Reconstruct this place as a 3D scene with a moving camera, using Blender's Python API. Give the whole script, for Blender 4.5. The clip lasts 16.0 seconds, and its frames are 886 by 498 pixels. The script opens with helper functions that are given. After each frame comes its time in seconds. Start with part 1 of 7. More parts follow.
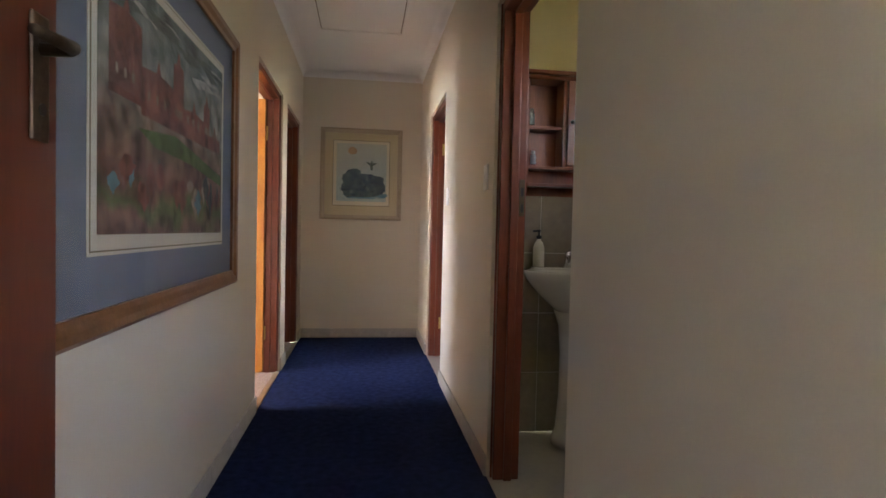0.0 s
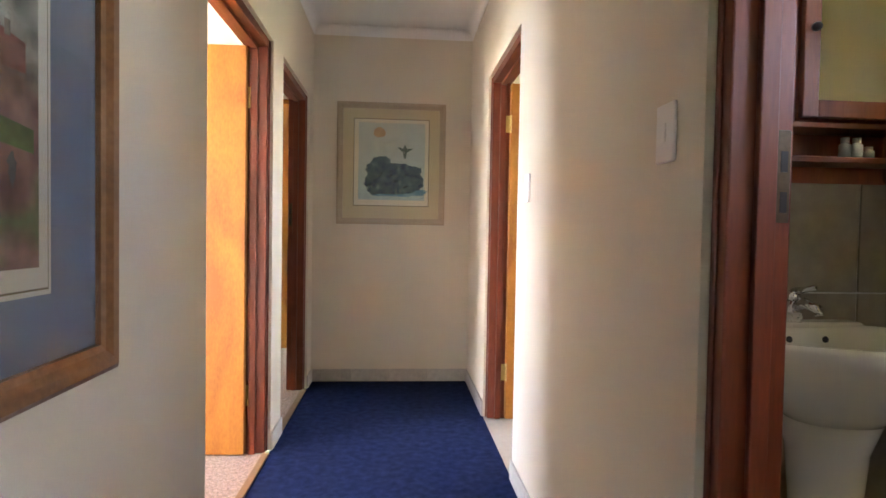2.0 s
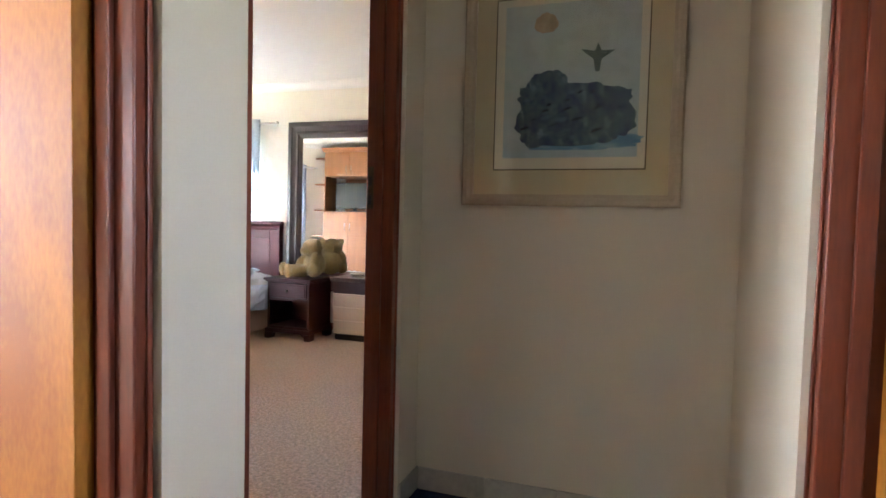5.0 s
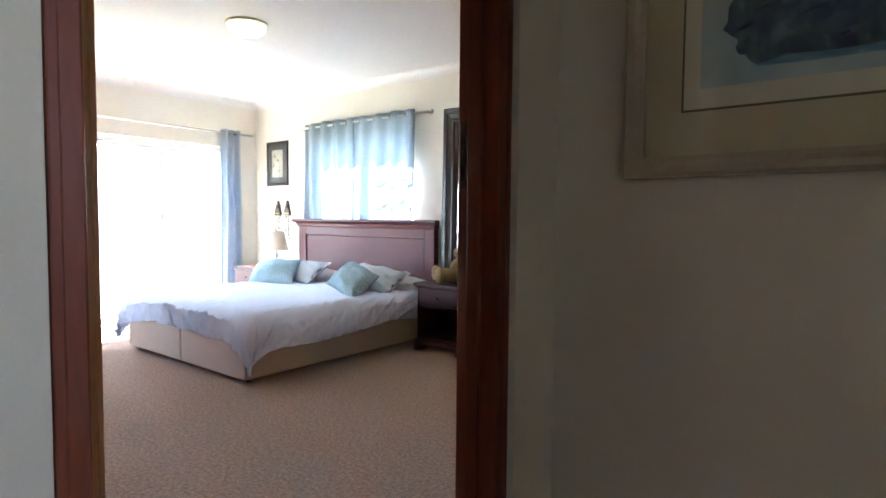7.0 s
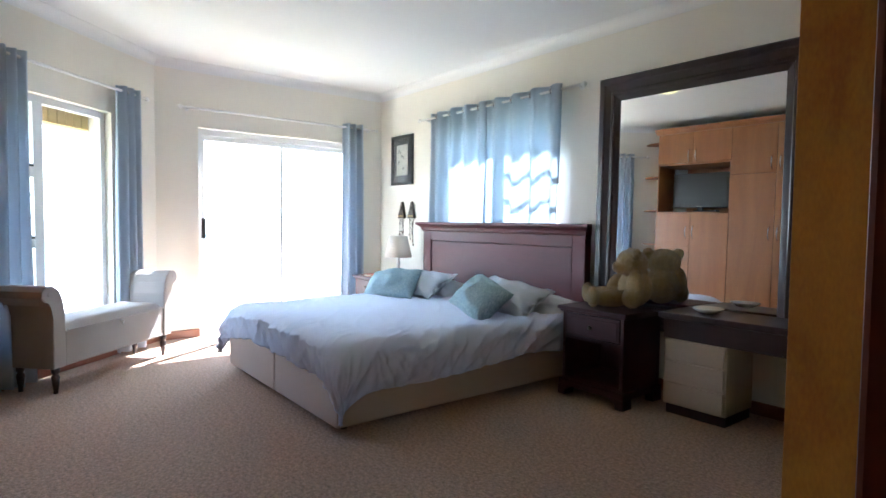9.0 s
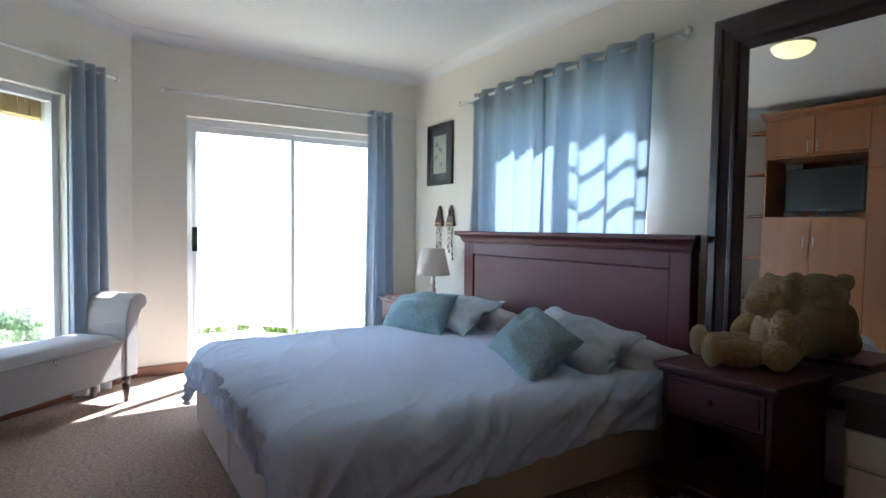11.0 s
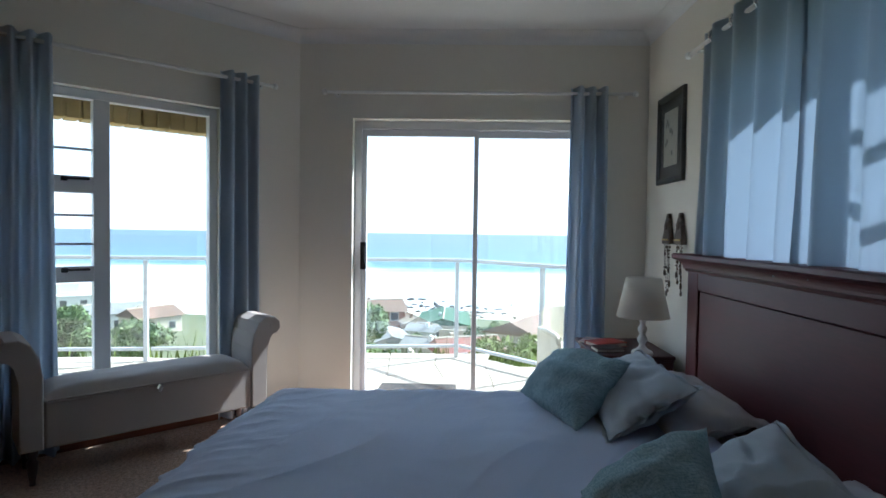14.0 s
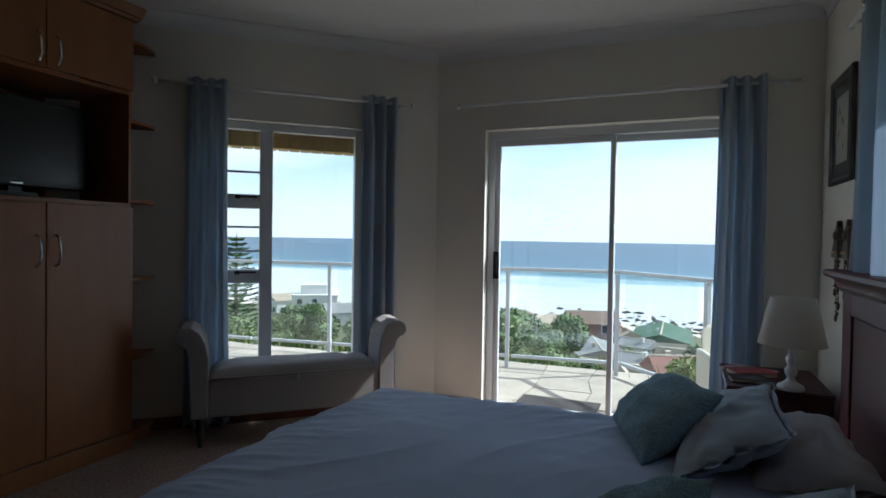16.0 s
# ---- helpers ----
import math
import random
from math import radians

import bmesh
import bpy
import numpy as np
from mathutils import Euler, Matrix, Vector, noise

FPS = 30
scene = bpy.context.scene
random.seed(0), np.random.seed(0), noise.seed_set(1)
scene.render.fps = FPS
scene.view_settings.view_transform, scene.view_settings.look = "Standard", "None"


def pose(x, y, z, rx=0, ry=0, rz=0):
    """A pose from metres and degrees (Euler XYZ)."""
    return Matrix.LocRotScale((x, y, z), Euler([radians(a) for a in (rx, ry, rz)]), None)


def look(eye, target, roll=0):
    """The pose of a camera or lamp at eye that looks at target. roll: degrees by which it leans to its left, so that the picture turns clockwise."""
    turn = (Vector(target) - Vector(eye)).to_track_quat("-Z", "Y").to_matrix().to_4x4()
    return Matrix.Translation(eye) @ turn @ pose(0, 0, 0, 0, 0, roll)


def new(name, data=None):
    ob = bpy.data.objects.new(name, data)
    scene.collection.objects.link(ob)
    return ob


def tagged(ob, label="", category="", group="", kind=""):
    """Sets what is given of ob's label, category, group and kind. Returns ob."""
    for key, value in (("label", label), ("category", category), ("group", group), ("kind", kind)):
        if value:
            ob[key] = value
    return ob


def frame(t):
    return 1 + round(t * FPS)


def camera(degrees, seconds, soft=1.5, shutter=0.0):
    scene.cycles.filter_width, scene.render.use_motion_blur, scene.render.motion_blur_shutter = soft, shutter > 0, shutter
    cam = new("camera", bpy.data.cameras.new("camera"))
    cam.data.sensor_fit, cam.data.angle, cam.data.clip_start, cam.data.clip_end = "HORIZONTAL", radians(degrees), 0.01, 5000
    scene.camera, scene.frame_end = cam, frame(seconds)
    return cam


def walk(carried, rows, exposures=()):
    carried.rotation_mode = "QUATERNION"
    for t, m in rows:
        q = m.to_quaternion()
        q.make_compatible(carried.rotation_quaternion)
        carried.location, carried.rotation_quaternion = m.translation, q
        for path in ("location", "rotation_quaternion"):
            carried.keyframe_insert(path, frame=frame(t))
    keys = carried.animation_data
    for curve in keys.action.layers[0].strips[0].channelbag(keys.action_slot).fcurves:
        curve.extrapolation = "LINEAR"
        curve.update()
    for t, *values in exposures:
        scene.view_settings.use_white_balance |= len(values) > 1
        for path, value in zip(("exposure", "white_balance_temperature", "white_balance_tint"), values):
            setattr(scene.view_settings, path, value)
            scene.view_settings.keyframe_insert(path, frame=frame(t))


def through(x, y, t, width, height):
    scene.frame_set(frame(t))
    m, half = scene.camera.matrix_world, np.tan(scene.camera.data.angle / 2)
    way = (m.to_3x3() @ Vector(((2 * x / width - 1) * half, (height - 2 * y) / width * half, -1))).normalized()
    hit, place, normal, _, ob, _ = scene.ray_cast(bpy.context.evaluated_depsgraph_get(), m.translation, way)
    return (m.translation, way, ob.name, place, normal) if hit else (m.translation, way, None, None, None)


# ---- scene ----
cam = camera(75.9, 16.0, soft=1.6)
PATH = [
    (0, (0.099, -0.343, 1.095), (0.375, 1.637, 1.034), 1.3),
    (0.5, (0.149, -0.002, 1.108), (0.37, 1.985, 1.044), 1.1),
    (1, (0.137, 0.369, 1.117), (0.331, 2.358, 1.053), 1.1),
    (1.5, (0.122, 0.734, 1.121), (0.304, 2.724, 1.059), 1.1),
    (2, (0.117, 1.142, 1.143), (0.276, 3.134, 1.085), 1.0),
    (2.5, (0.112, 1.52, 1.13), (0.236, 3.515, 1.068), 1.0),
    (3, (0.15, 1.907, 1.115), (0.22, 3.905, 1.061), 1.1),
    (5.5, (0.336, 3.554, 1.129), (-0.51, 5.363, 1.022), 1.1),
    (6, (0.286, 3.802, 1.12), (-0.722, 5.525, 1.012), 0.7),
    (6.5, (0.24, 3.985, 1.098), (-0.88, 5.638, 0.995), 0.6),
    (7, (0.139, 4.155, 1.099), (-1.089, 5.73, 0.994), 0.5),
    (7.5, (-0.024, 4.347, 1.098), (-1.381, 5.812, 0.995), 0.5),
    (8, (-0.193, 4.53, 1.093), (-1.654, 5.891, 0.991), 0.5),
    (8.5, (-0.37, 4.717, 1.082), (-1.902, 5.999, 0.985), 0.6),
    (11, (-1.445, 5.745, 1.106), (-3.139, 6.805, 1.034), 0.6),
    (11.5, (-1.618, 5.97, 1.116), (-3.393, 6.891, 1.052), 0.6),
    (12, (-1.765, 6.2, 1.146), (-3.622, 6.943, 1.08), 0.6),
    (12.5, (-1.907, 6.435, 1.154), (-3.827, 6.995, 1.091), 0.7),
    (13, (-2.04, 6.664, 1.172), (-4.004, 7.036, 1.111), 0.8),
    (13.5, (-2.147, 6.885, 1.177), (-4.138, 7.064, 1.119), 0.8),
    (14, (-2.268, 7.092, 1.182), (-4.266, 7.042, 1.119), 0.8),
    (14.5, (-2.394, 7.255, 1.189), (-4.377, 7.002, 1.13), 0.9),
    (15, (-2.467, 7.388, 1.2), (-4.412, 6.926, 1.138), 0.9),
    (15.5, (-2.477, 7.535, 1.198), (-4.366, 6.879, 1.146), 0.9),
    (16, (-2.38, 7.635, 1.193), (-4.224, 6.86, 1.152), 0.9),
]
EXPOSURES = [(0, 5.55, 6500, 23), (0.5, 5.55, 7150, 24), (1.5, 6.4, 6500, 22), (2.0, 6.32, 6350, 21), (3.0, 6.12, 5700, 19), (5.5, 5.3, 6200, 16), (7.0, 4.65, 5800, 14), (8.5, 4.1, 5550, 12), (11.0, 2.95, 5400, 9), (12.5, 2.1, 5350, 9), (14.5, 1.2, 5350, 8), (16.0, 0.5, 5450, 9)]
walk(cam, [(t, look(eye, target, roll)) for t, eye, target, roll in PATH], EXPOSURES)

# ---- world, sun and sky ----
SUN_AZ, SUN_EL = radians(-35.3), radians(45)
world = bpy.data.worlds.new("sky")
scene.world = world
world.use_nodes = True
wn, wl = world.node_tree.nodes, world.node_tree.links
sky = wn.new("ShaderNodeTexSky")
sky.sky_type, sky.sun_disc, sky.sun_elevation, sky.sun_rotation = "NISHITA", False, SUN_EL, SUN_AZ
cloud_co = wn.new("ShaderNodeTexCoord")
cloud_map = wn.new("ShaderNodeMapping")
cloud_map.inputs["Scale"].default_value = (1.6, 1.6, 6.0)
cloud = wn.new("ShaderNodeTexNoise")
cloud.inputs["Scale"].default_value, cloud.inputs["Detail"].default_value = 1.7, 7
cloud_ramp = wn.new("ShaderNodeValToRGB")
cloud_ramp.color_ramp.elements[0].position, cloud_ramp.color_ramp.elements[1].position = 0.36, 0.66
cloud_mix = wn.new("ShaderNodeMixRGB")
cloud_mix.inputs[2].default_value = (6.0, 6.3, 6.6, 1)
wl.new(cloud_co.outputs["Generated"], cloud_map.inputs[0])
wl.new(cloud_map.outputs[0], cloud.inputs["Vector"])
wl.new(cloud.outputs["Fac"], cloud_ramp.inputs[0])
haze_sep, haze = wn.new("ShaderNodeSeparateXYZ"), wn.new("ShaderNodeMapRange")
haze.inputs["From Min"].default_value, haze.inputs["From Max"].default_value = 0.0, 0.16
haze.inputs["To Min"].default_value, haze.inputs["To Max"].default_value = 0.92, 0.0
cover = wn.new("ShaderNodeMath")
cover.operation = "MAXIMUM"
wl.new(cloud_co.outputs["Generated"], haze_sep.inputs[0])
wl.new(haze_sep.outputs["Z"], haze.inputs["Value"])
wl.new(cloud_ramp.outputs[0], cover.inputs[0])
wl.new(haze.outputs[0], cover.inputs[1])
wl.new(cover.outputs[0], cloud_mix.inputs[0])
wl.new(sky.outputs[0], cloud_mix.inputs[1])
wl.new(cloud_mix.outputs[0], wn["Background"].inputs["Color"])
wn["Background"].inputs["Strength"].default_value = 0.15

sun = new("sun", bpy.data.lights.new("sun", "SUN"))
sun.data.energy, sun.data.angle, sun.data.color = 5.0, radians(0.5), (1.0, 0.95, 0.87)
sun_from = Vector((math.sin(SUN_AZ) * math.cos(SUN_EL), math.cos(SUN_AZ) * math.cos(SUN_EL), math.sin(SUN_EL)))
sun.matrix_world = look(sun_from * 30, (0, 0, 0))


XE_WIN = 0.64


def window_fill(x, y, z, tx, ty, tz, w, h, watts):
    """Added area lamp that stands in for sky light by an assumed, unseen window."""
    lamp = new("assumed_window_fill", bpy.data.lights.new("assumed_window_fill", "AREA"))
    lamp.data.shape, lamp.data.size, lamp.data.size_y, lamp.data.energy = "RECTANGLE", w, h, watts
    lamp.data.color = (0.93, 0.97, 1.0)
    lamp.matrix_world = look((x, y, z), (tx, ty, tz))
    return lamp


window_fill(-3.55, 2.6, 1.5, 0, 3.2, 1.3, 1.5, 1.2, 0.62)
window_fill(2.55, 4.3, 1.6, 0, 4.2, 1.3, 1.0, 1.0, 0.09)
window_fill(1.60, 1.44, 1.8, 1.0, 2.2, 0.9, 0.25, 0.25, 0.001)
window_fill(XE_WIN, -1.0, 1.4, -0.5, -0.6, 1.2, 0.45, 0.55, 0.0015)

# ---- materials ----


def mat(name, color, rough=0.6, metal=0.0, vary=0.12, grain=60.0, stain=2.0, bump=0.1, stretch=(1, 1, 1), spec=0.5, sheen=0.0, per_piece=0.0, depth=0.004):
    """A surface whose colour varies at two scales, with fine relief."""
    m = bpy.data.materials.new(name)
    m.use_nodes = True
    n, l = m.node_tree.nodes, m.node_tree.links
    b = n["Principled BSDF"]
    b.inputs["Roughness"].default_value, b.inputs["Metallic"].default_value = rough, metal
    b.inputs["Specular IOR Level"].default_value = spec
    if sheen:
        b.inputs["Sheen Weight"].default_value = sheen
    co, mp = n.new("ShaderNodeTexCoord"), n.new("ShaderNodeMapping")
    mp.inputs["Scale"].default_value = stretch
    l.new(co.outputs["Object"], mp.inputs[0])
    fine, broad = n.new("ShaderNodeTexNoise"), n.new("ShaderNodeTexNoise")
    fine.inputs["Scale"].default_value, fine.inputs["Detail"].default_value = grain, 4
    broad.inputs["Scale"].default_value, broad.inputs["Detail"].default_value = stain, 3
    for t in (fine, broad):
        l.new(mp.outputs[0], t.inputs["Vector"])
    add = n.new("ShaderNodeMath")
    add.operation = "ADD"
    l.new(fine.outputs["Fac"], add.inputs[0])
    l.new(broad.outputs["Fac"], add.inputs[1])
    ramp = n.new("ShaderNodeMapRange")
    ramp.inputs["From Min"].default_value, ramp.inputs["From Max"].default_value = 0.6, 1.4
    ramp.inputs["To Min"].default_value, ramp.inputs["To Max"].default_value = 1 - vary, 1 + vary
    l.new(add.outputs[0], ramp.inputs["Value"])
    value = ramp.outputs[0]
    if per_piece:
        info, pr, mul = n.new("ShaderNodeObjectInfo"), n.new("ShaderNodeMapRange"), n.new("ShaderNodeMath")
        pr.inputs["To Min"].default_value, pr.inputs["To Max"].default_value = 1 - per_piece, 1 + per_piece
        l.new(info.outputs["Random"], pr.inputs["Value"])
        mul.operation = "MULTIPLY"
        l.new(value, mul.inputs[0])
        l.new(pr.outputs[0], mul.inputs[1])
        value = mul.outputs[0]
    tint = n.new("ShaderNodeVectorMath")
    tint.operation = "SCALE"
    tint.inputs[0].default_value = color
    l.new(value, tint.inputs["Scale"])
    l.new(tint.outputs[0], b.inputs["Base Color"])
    if bump:
        bp = n.new("ShaderNodeBump")
        bp.inputs["Strength"].default_value, bp.inputs["Distance"].default_value = bump, depth
        l.new(fine.outputs["Fac"], bp.inputs["Height"])
        l.new(bp.outputs[0], b.inputs["Normal"])
    return m


def wood(name, color, dark, rough=0.35, scale=3.0, along="z", bump=0.05, coat=0.3, run=0.12):
    """Planed, varnished wood with long grain."""
    m = bpy.data.materials.new(name)
    m.use_nodes = True
    n, l = m.node_tree.nodes, m.node_tree.links
    b = n["Principled BSDF"]
    b.inputs["Coat Weight"].default_value, b.inputs["Coat Roughness"].default_value = coat, 0.25
    co, mp = n.new("ShaderNodeTexCoord"), n.new("ShaderNodeMapping")
    mp.inputs["Scale"].default_value = {"x": (run, 1, 1), "y": (1, run, 1), "z": (1, 1, run)}[along]
    l.new(co.outputs["Object"], mp.inputs[0])
    wave, fine = n.new("ShaderNodeTexNoise"), n.new("ShaderNodeTexNoise")
    wave.inputs["Scale"].default_value, wave.inputs["Detail"].default_value, wave.inputs["Distortion"].default_value = scale, 5, 1.2
    fine.inputs["Scale"].default_value, fine.inputs["Detail"].default_value = scale * 30, 3
    l.new(mp.outputs[0], wave.inputs["Vector"])
    l.new(mp.outputs[0], fine.inputs["Vector"])
    mix = n.new("ShaderNodeMath")
    mix.operation = "MULTIPLY_ADD"
    mix.inputs[1].default_value = 0.35
    l.new(fine.outputs["Fac"], mix.inputs[0])
    l.new(wave.outputs["Fac"], mix.inputs[2])
    ramp = n.new("ShaderNodeValToRGB")
    ramp.color_ramp.elements[0].position, ramp.color_ramp.elements[1].position = 0.5, 0.85
    ramp.color_ramp.elements[0].color, ramp.color_ramp.elements[1].color = (*dark, 1), (*color, 1)
    l.new(mix.outputs[0], ramp.inputs[0])
    l.new(ramp.outputs[0], b.inputs["Base Color"])
    rr = n.new("ShaderNodeMapRange")
    rr.inputs["To Min"].default_value, rr.inputs["To Max"].default_value = rough * 0.8, rough * 1.3
    l.new(wave.outputs["Fac"], rr.inputs["Value"])
    l.new(rr.outputs[0], b.inputs["Roughness"])
    bp = n.new("ShaderNodeBump")
    bp.inputs["Strength"].default_value, bp.inputs["Distance"].default_value = bump, 0.002
    l.new(fine.outputs["Fac"], bp.inputs["Height"])
    l.new(bp.outputs[0], b.inputs["Normal"])
    return m


def cloth(name, color, through=0.0, weave=500.0, vary=0.1, bump=0.25, stain=4.0, crumple=0.0):
    """Woven cloth; through: the share of light that it lets pass; crumple: the depth of its soft creases."""
    m = mat(name, color, 0.9, 0, vary, weave, stain, bump, spec=0.15, sheen=0.25, depth=0.002)
    if crumple:
        n, l = m.node_tree.nodes, m.node_tree.links
        co, t, bp = n.new("ShaderNodeTexCoord"), n.new("ShaderNodeTexNoise"), n.new("ShaderNodeBump")
        t.noise_type = "RIDGED_MULTIFRACTAL"
        t.inputs["Scale"].default_value, t.inputs["Detail"].default_value, t.inputs["Distortion"].default_value = 3.2, 3, 0.8
        bp.inputs["Strength"].default_value, bp.inputs["Distance"].default_value = 0.6, crumple
        b = n["Principled BSDF"]
        l.new(co.outputs["Object"], t.inputs["Vector"])
        l.new(t.outputs["Fac"], bp.inputs["Height"])
        l.new(b.inputs["Normal"].links[0].from_socket, bp.inputs["Normal"])
        l.new(bp.outputs[0], b.inputs["Normal"])
    if through:
        n, l = m.node_tree.nodes, m.node_tree.links
        b, out = n["Principled BSDF"], n["Material Output"]
        tr, mx = n.new("ShaderNodeBsdfTranslucent"), n.new("ShaderNodeMixShader")
        tr.inputs["Color"].default_value = (*[min(1, c * 1.25) for c in color], 1)
        mx.inputs[0].default_value = through
        l.new(b.outputs[0], mx.inputs[1])
        l.new(tr.outputs[0], mx.inputs[2])
        l.new(mx.outputs[0], out.inputs["Surface"])
    return m


def woven(name, pale, dark):
    """Coarse cloth of pale and dark threads that cross."""
    m = bpy.data.materials.new(name)
    m.use_nodes = True
    n, l = m.node_tree.nodes, m.node_tree.links
    b = n["Principled BSDF"]
    b.inputs["Roughness"].default_value, b.inputs["Specular IOR Level"].default_value = 0.95, 0.1
    co = n.new("ShaderNodeTexCoord")
    add = n.new("ShaderNodeMath")
    add.operation = "ADD"
    for k, sc in enumerate(((45, 380, 380), (380, 45, 45))):
        mp, t = n.new("ShaderNodeMapping"), n.new("ShaderNodeTexNoise")
        mp.inputs["Scale"].default_value = sc
        t.inputs["Scale"].default_value, t.inputs["Detail"].default_value = 1.0, 2
        l.new(co.outputs["Object"], mp.inputs[0])
        l.new(mp.outputs[0], t.inputs["Vector"])
        l.new(t.outputs["Fac"], add.inputs[k])
    ramp = n.new("ShaderNodeValToRGB")
    half = n.new("ShaderNodeMath")
    half.operation = "MULTIPLY"
    half.inputs[1].default_value = 0.5
    ramp.color_ramp.elements[0].position, ramp.color_ramp.elements[1].position = 0.38, 0.64
    ramp.color_ramp.elements[0].color, ramp.color_ramp.elements[1].color = (*dark, 1), (*pale, 1)
    l.new(add.outputs[0], half.inputs[0])
    l.new(half.outputs[0], ramp.inputs[0])
    l.new(ramp.outputs[0], b.inputs["Base Color"])
    bp = n.new("ShaderNodeBump")
    bp.inputs["Strength"].default_value, bp.inputs["Distance"].default_value = 0.6, 0.002
    l.new(half.outputs[0], bp.inputs["Height"])
    l.new(bp.outputs[0], b.inputs["Normal"])
    return m


def clear_glass(name, tint=(0.97, 0.99, 0.98), gloss=0.06):
    m = bpy.data.materials.new(name)
    m.use_nodes = True
    n, l = m.node_tree.nodes, m.node_tree.links
    out = n["Material Output"]
    tr, gl, mx = n.new("ShaderNodeBsdfTransparent"), n.new("ShaderNodeBsdfGlossy"), n.new("ShaderNodeMixShader")
    tr.inputs["Color"].default_value = (*tint, 1)
    gl.inputs["Roughness"].default_value = 0.02
    mx.inputs[0].default_value = gloss
    l.new(tr.outputs[0], mx.inputs[1])
    l.new(gl.outputs[0], mx.inputs[2])
    l.new(mx.outputs[0], out.inputs["Surface"])
    return m


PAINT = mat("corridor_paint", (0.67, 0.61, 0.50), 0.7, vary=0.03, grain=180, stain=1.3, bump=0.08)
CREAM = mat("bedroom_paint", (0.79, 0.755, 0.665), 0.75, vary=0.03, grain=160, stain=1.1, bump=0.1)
YELLOW = mat("yellow_paint", (0.72, 0.62, 0.36), 0.7, vary=0.04, grain=150, stain=1.5, bump=0.08)
CEIL = mat("ceiling_paint", (0.80, 0.80, 0.78), 0.85, vary=0.02, grain=90, stain=0.8, bump=0.05)
NAVY = mat("navy_carpet", (0.021, 0.030, 0.078), 0.95, vary=0.5, grain=420, stain=24, bump=0.9, spec=0.0, sheen=0.0, depth=0.006)
BEIGE = mat("beige_carpet", (0.42, 0.295, 0.22), 0.95, vary=0.7, grain=150, stain=60, bump=1.0, spec=0.1, sheen=0.2, depth=0.012)
FRAME = wood("red_mahogany_frame", (0.22, 0.045, 0.014), (0.115, 0.021, 0.008), 0.4, 5, coat=0.12)
FRAMEX = wood("red_mahogany_sill", (0.22, 0.045, 0.014), (0.115, 0.021, 0.008), 0.4, 5, along="y", coat=0.12)
VENEER = wood("orange_veneer", (0.46, 0.185, 0.012), (0.29, 0.092, 0.005), 0.6, 3.6, coat=0.0, run=0.38)
MAPLE = wood("beech_laminate", (0.31, 0.118, 0.031), (0.25, 0.090, 0.022), 0.42, 6, coat=0.2)
CHERRY = wood("cherry_red_wood", (0.118, 0.013, 0.018), (0.072, 0.008, 0.011), 0.5, 4, along="x", coat=0.08)
CHERRYZ = wood("cherry_red_wood_upright", (0.118, 0.013, 0.018), (0.072, 0.008, 0.011), 0.5, 4, coat=0.08)
# Cherry copy for the nightstands, darkened to put their dim-side shade into the colour.
NSWOOD = wood("shaded_cherry_wood", (0.078, 0.016, 0.018), (0.042, 0.009, 0.011), 0.5, 4, along="x", coat=0.05)
DARKRED = wood("dark_red_door", (0.11, 0.024, 0.012), (0.06, 0.013, 0.007), 0.35, 4)
# Rail white greyed down: the shade of its backlit faces is in the colour.
RAILM = mat("backlit_white_aluminium", (0.52, 0.53, 0.54), 0.45, vary=0.06, grain=60, bump=0.03)
DARKWOOD = wood("dark_stained_wood", (0.034, 0.013, 0.013), (0.016, 0.007, 0.008), 0.35, 5, coat=0.3)
PINE = wood("red_pine", (0.26, 0.07, 0.025), (0.15, 0.035, 0.014), 0.4, 5)
WHITE = mat("white_aluminium", (0.80, 0.81, 0.82), 0.35, vary=0.02, grain=200, bump=0.02)
WHITEPL = mat("white_plastic", (0.78, 0.77, 0.74), 0.4, vary=0.02, grain=120, bump=0.02)
CERAMIC = mat("white_ceramic", (0.62, 0.58, 0.50), 0.12, vary=0.02, grain=20, bump=0.0)
CHROME = mat("chrome", (0.80, 0.80, 0.80), 0.12, 1.0, vary=0.05, bump=0.0)
BRASS = mat("aged_brass", (0.55, 0.40, 0.16), 0.35, 1.0, vary=0.25, grain=90, bump=0.1)
BRONZE = mat("dark_bronze", (0.10, 0.075, 0.05), 0.4, 0.9, vary=0.3, grain=90, bump=0.1)
BLACK = mat("black_plastic", (0.012, 0.012, 0.013), 0.35, vary=0.1, bump=0.02)
SKIRT = mat("grey_tile_skirting", (0.46, 0.44, 0.40), 0.45, vary=0.18, grain=40, stain=6, bump=0.1, per_piece=0.06)
TILE = mat("taupe_wall_tile", (0.25, 0.205, 0.145), 0.3, vary=0.18, grain=25, stain=3.5, bump=0.05, per_piece=0.06)
GROUT = mat("pale_grout", (0.52, 0.49, 0.43), 0.85, vary=0.08, grain=200, bump=0.2)
FLOORT = mat("beige_floor_tile", (0.50, 0.45, 0.37), 0.35, vary=0.1, grain=30, stain=4, bump=0.05, per_piece=0.05)
DUVET = cloth("pale_blue_cotton", (0.62, 0.69, 0.86), vary=0.03, weave=900, crumple=0.012)
SHEET = cloth("white_cotton", (0.66, 0.66, 0.68), vary=0.03, weave=900, crumple=0.008)
SHAM = cloth("blue_grey_cotton", (0.52, 0.57, 0.62), vary=0.05, weave=900, crumple=0.008)
TEAL = woven("teal_woven_cotton", (0.46, 0.59, 0.63), (0.21, 0.32, 0.36))
VALANCE = cloth("beige_bed_base_fabric", (0.52, 0.43, 0.36), vary=0.06, weave=500)
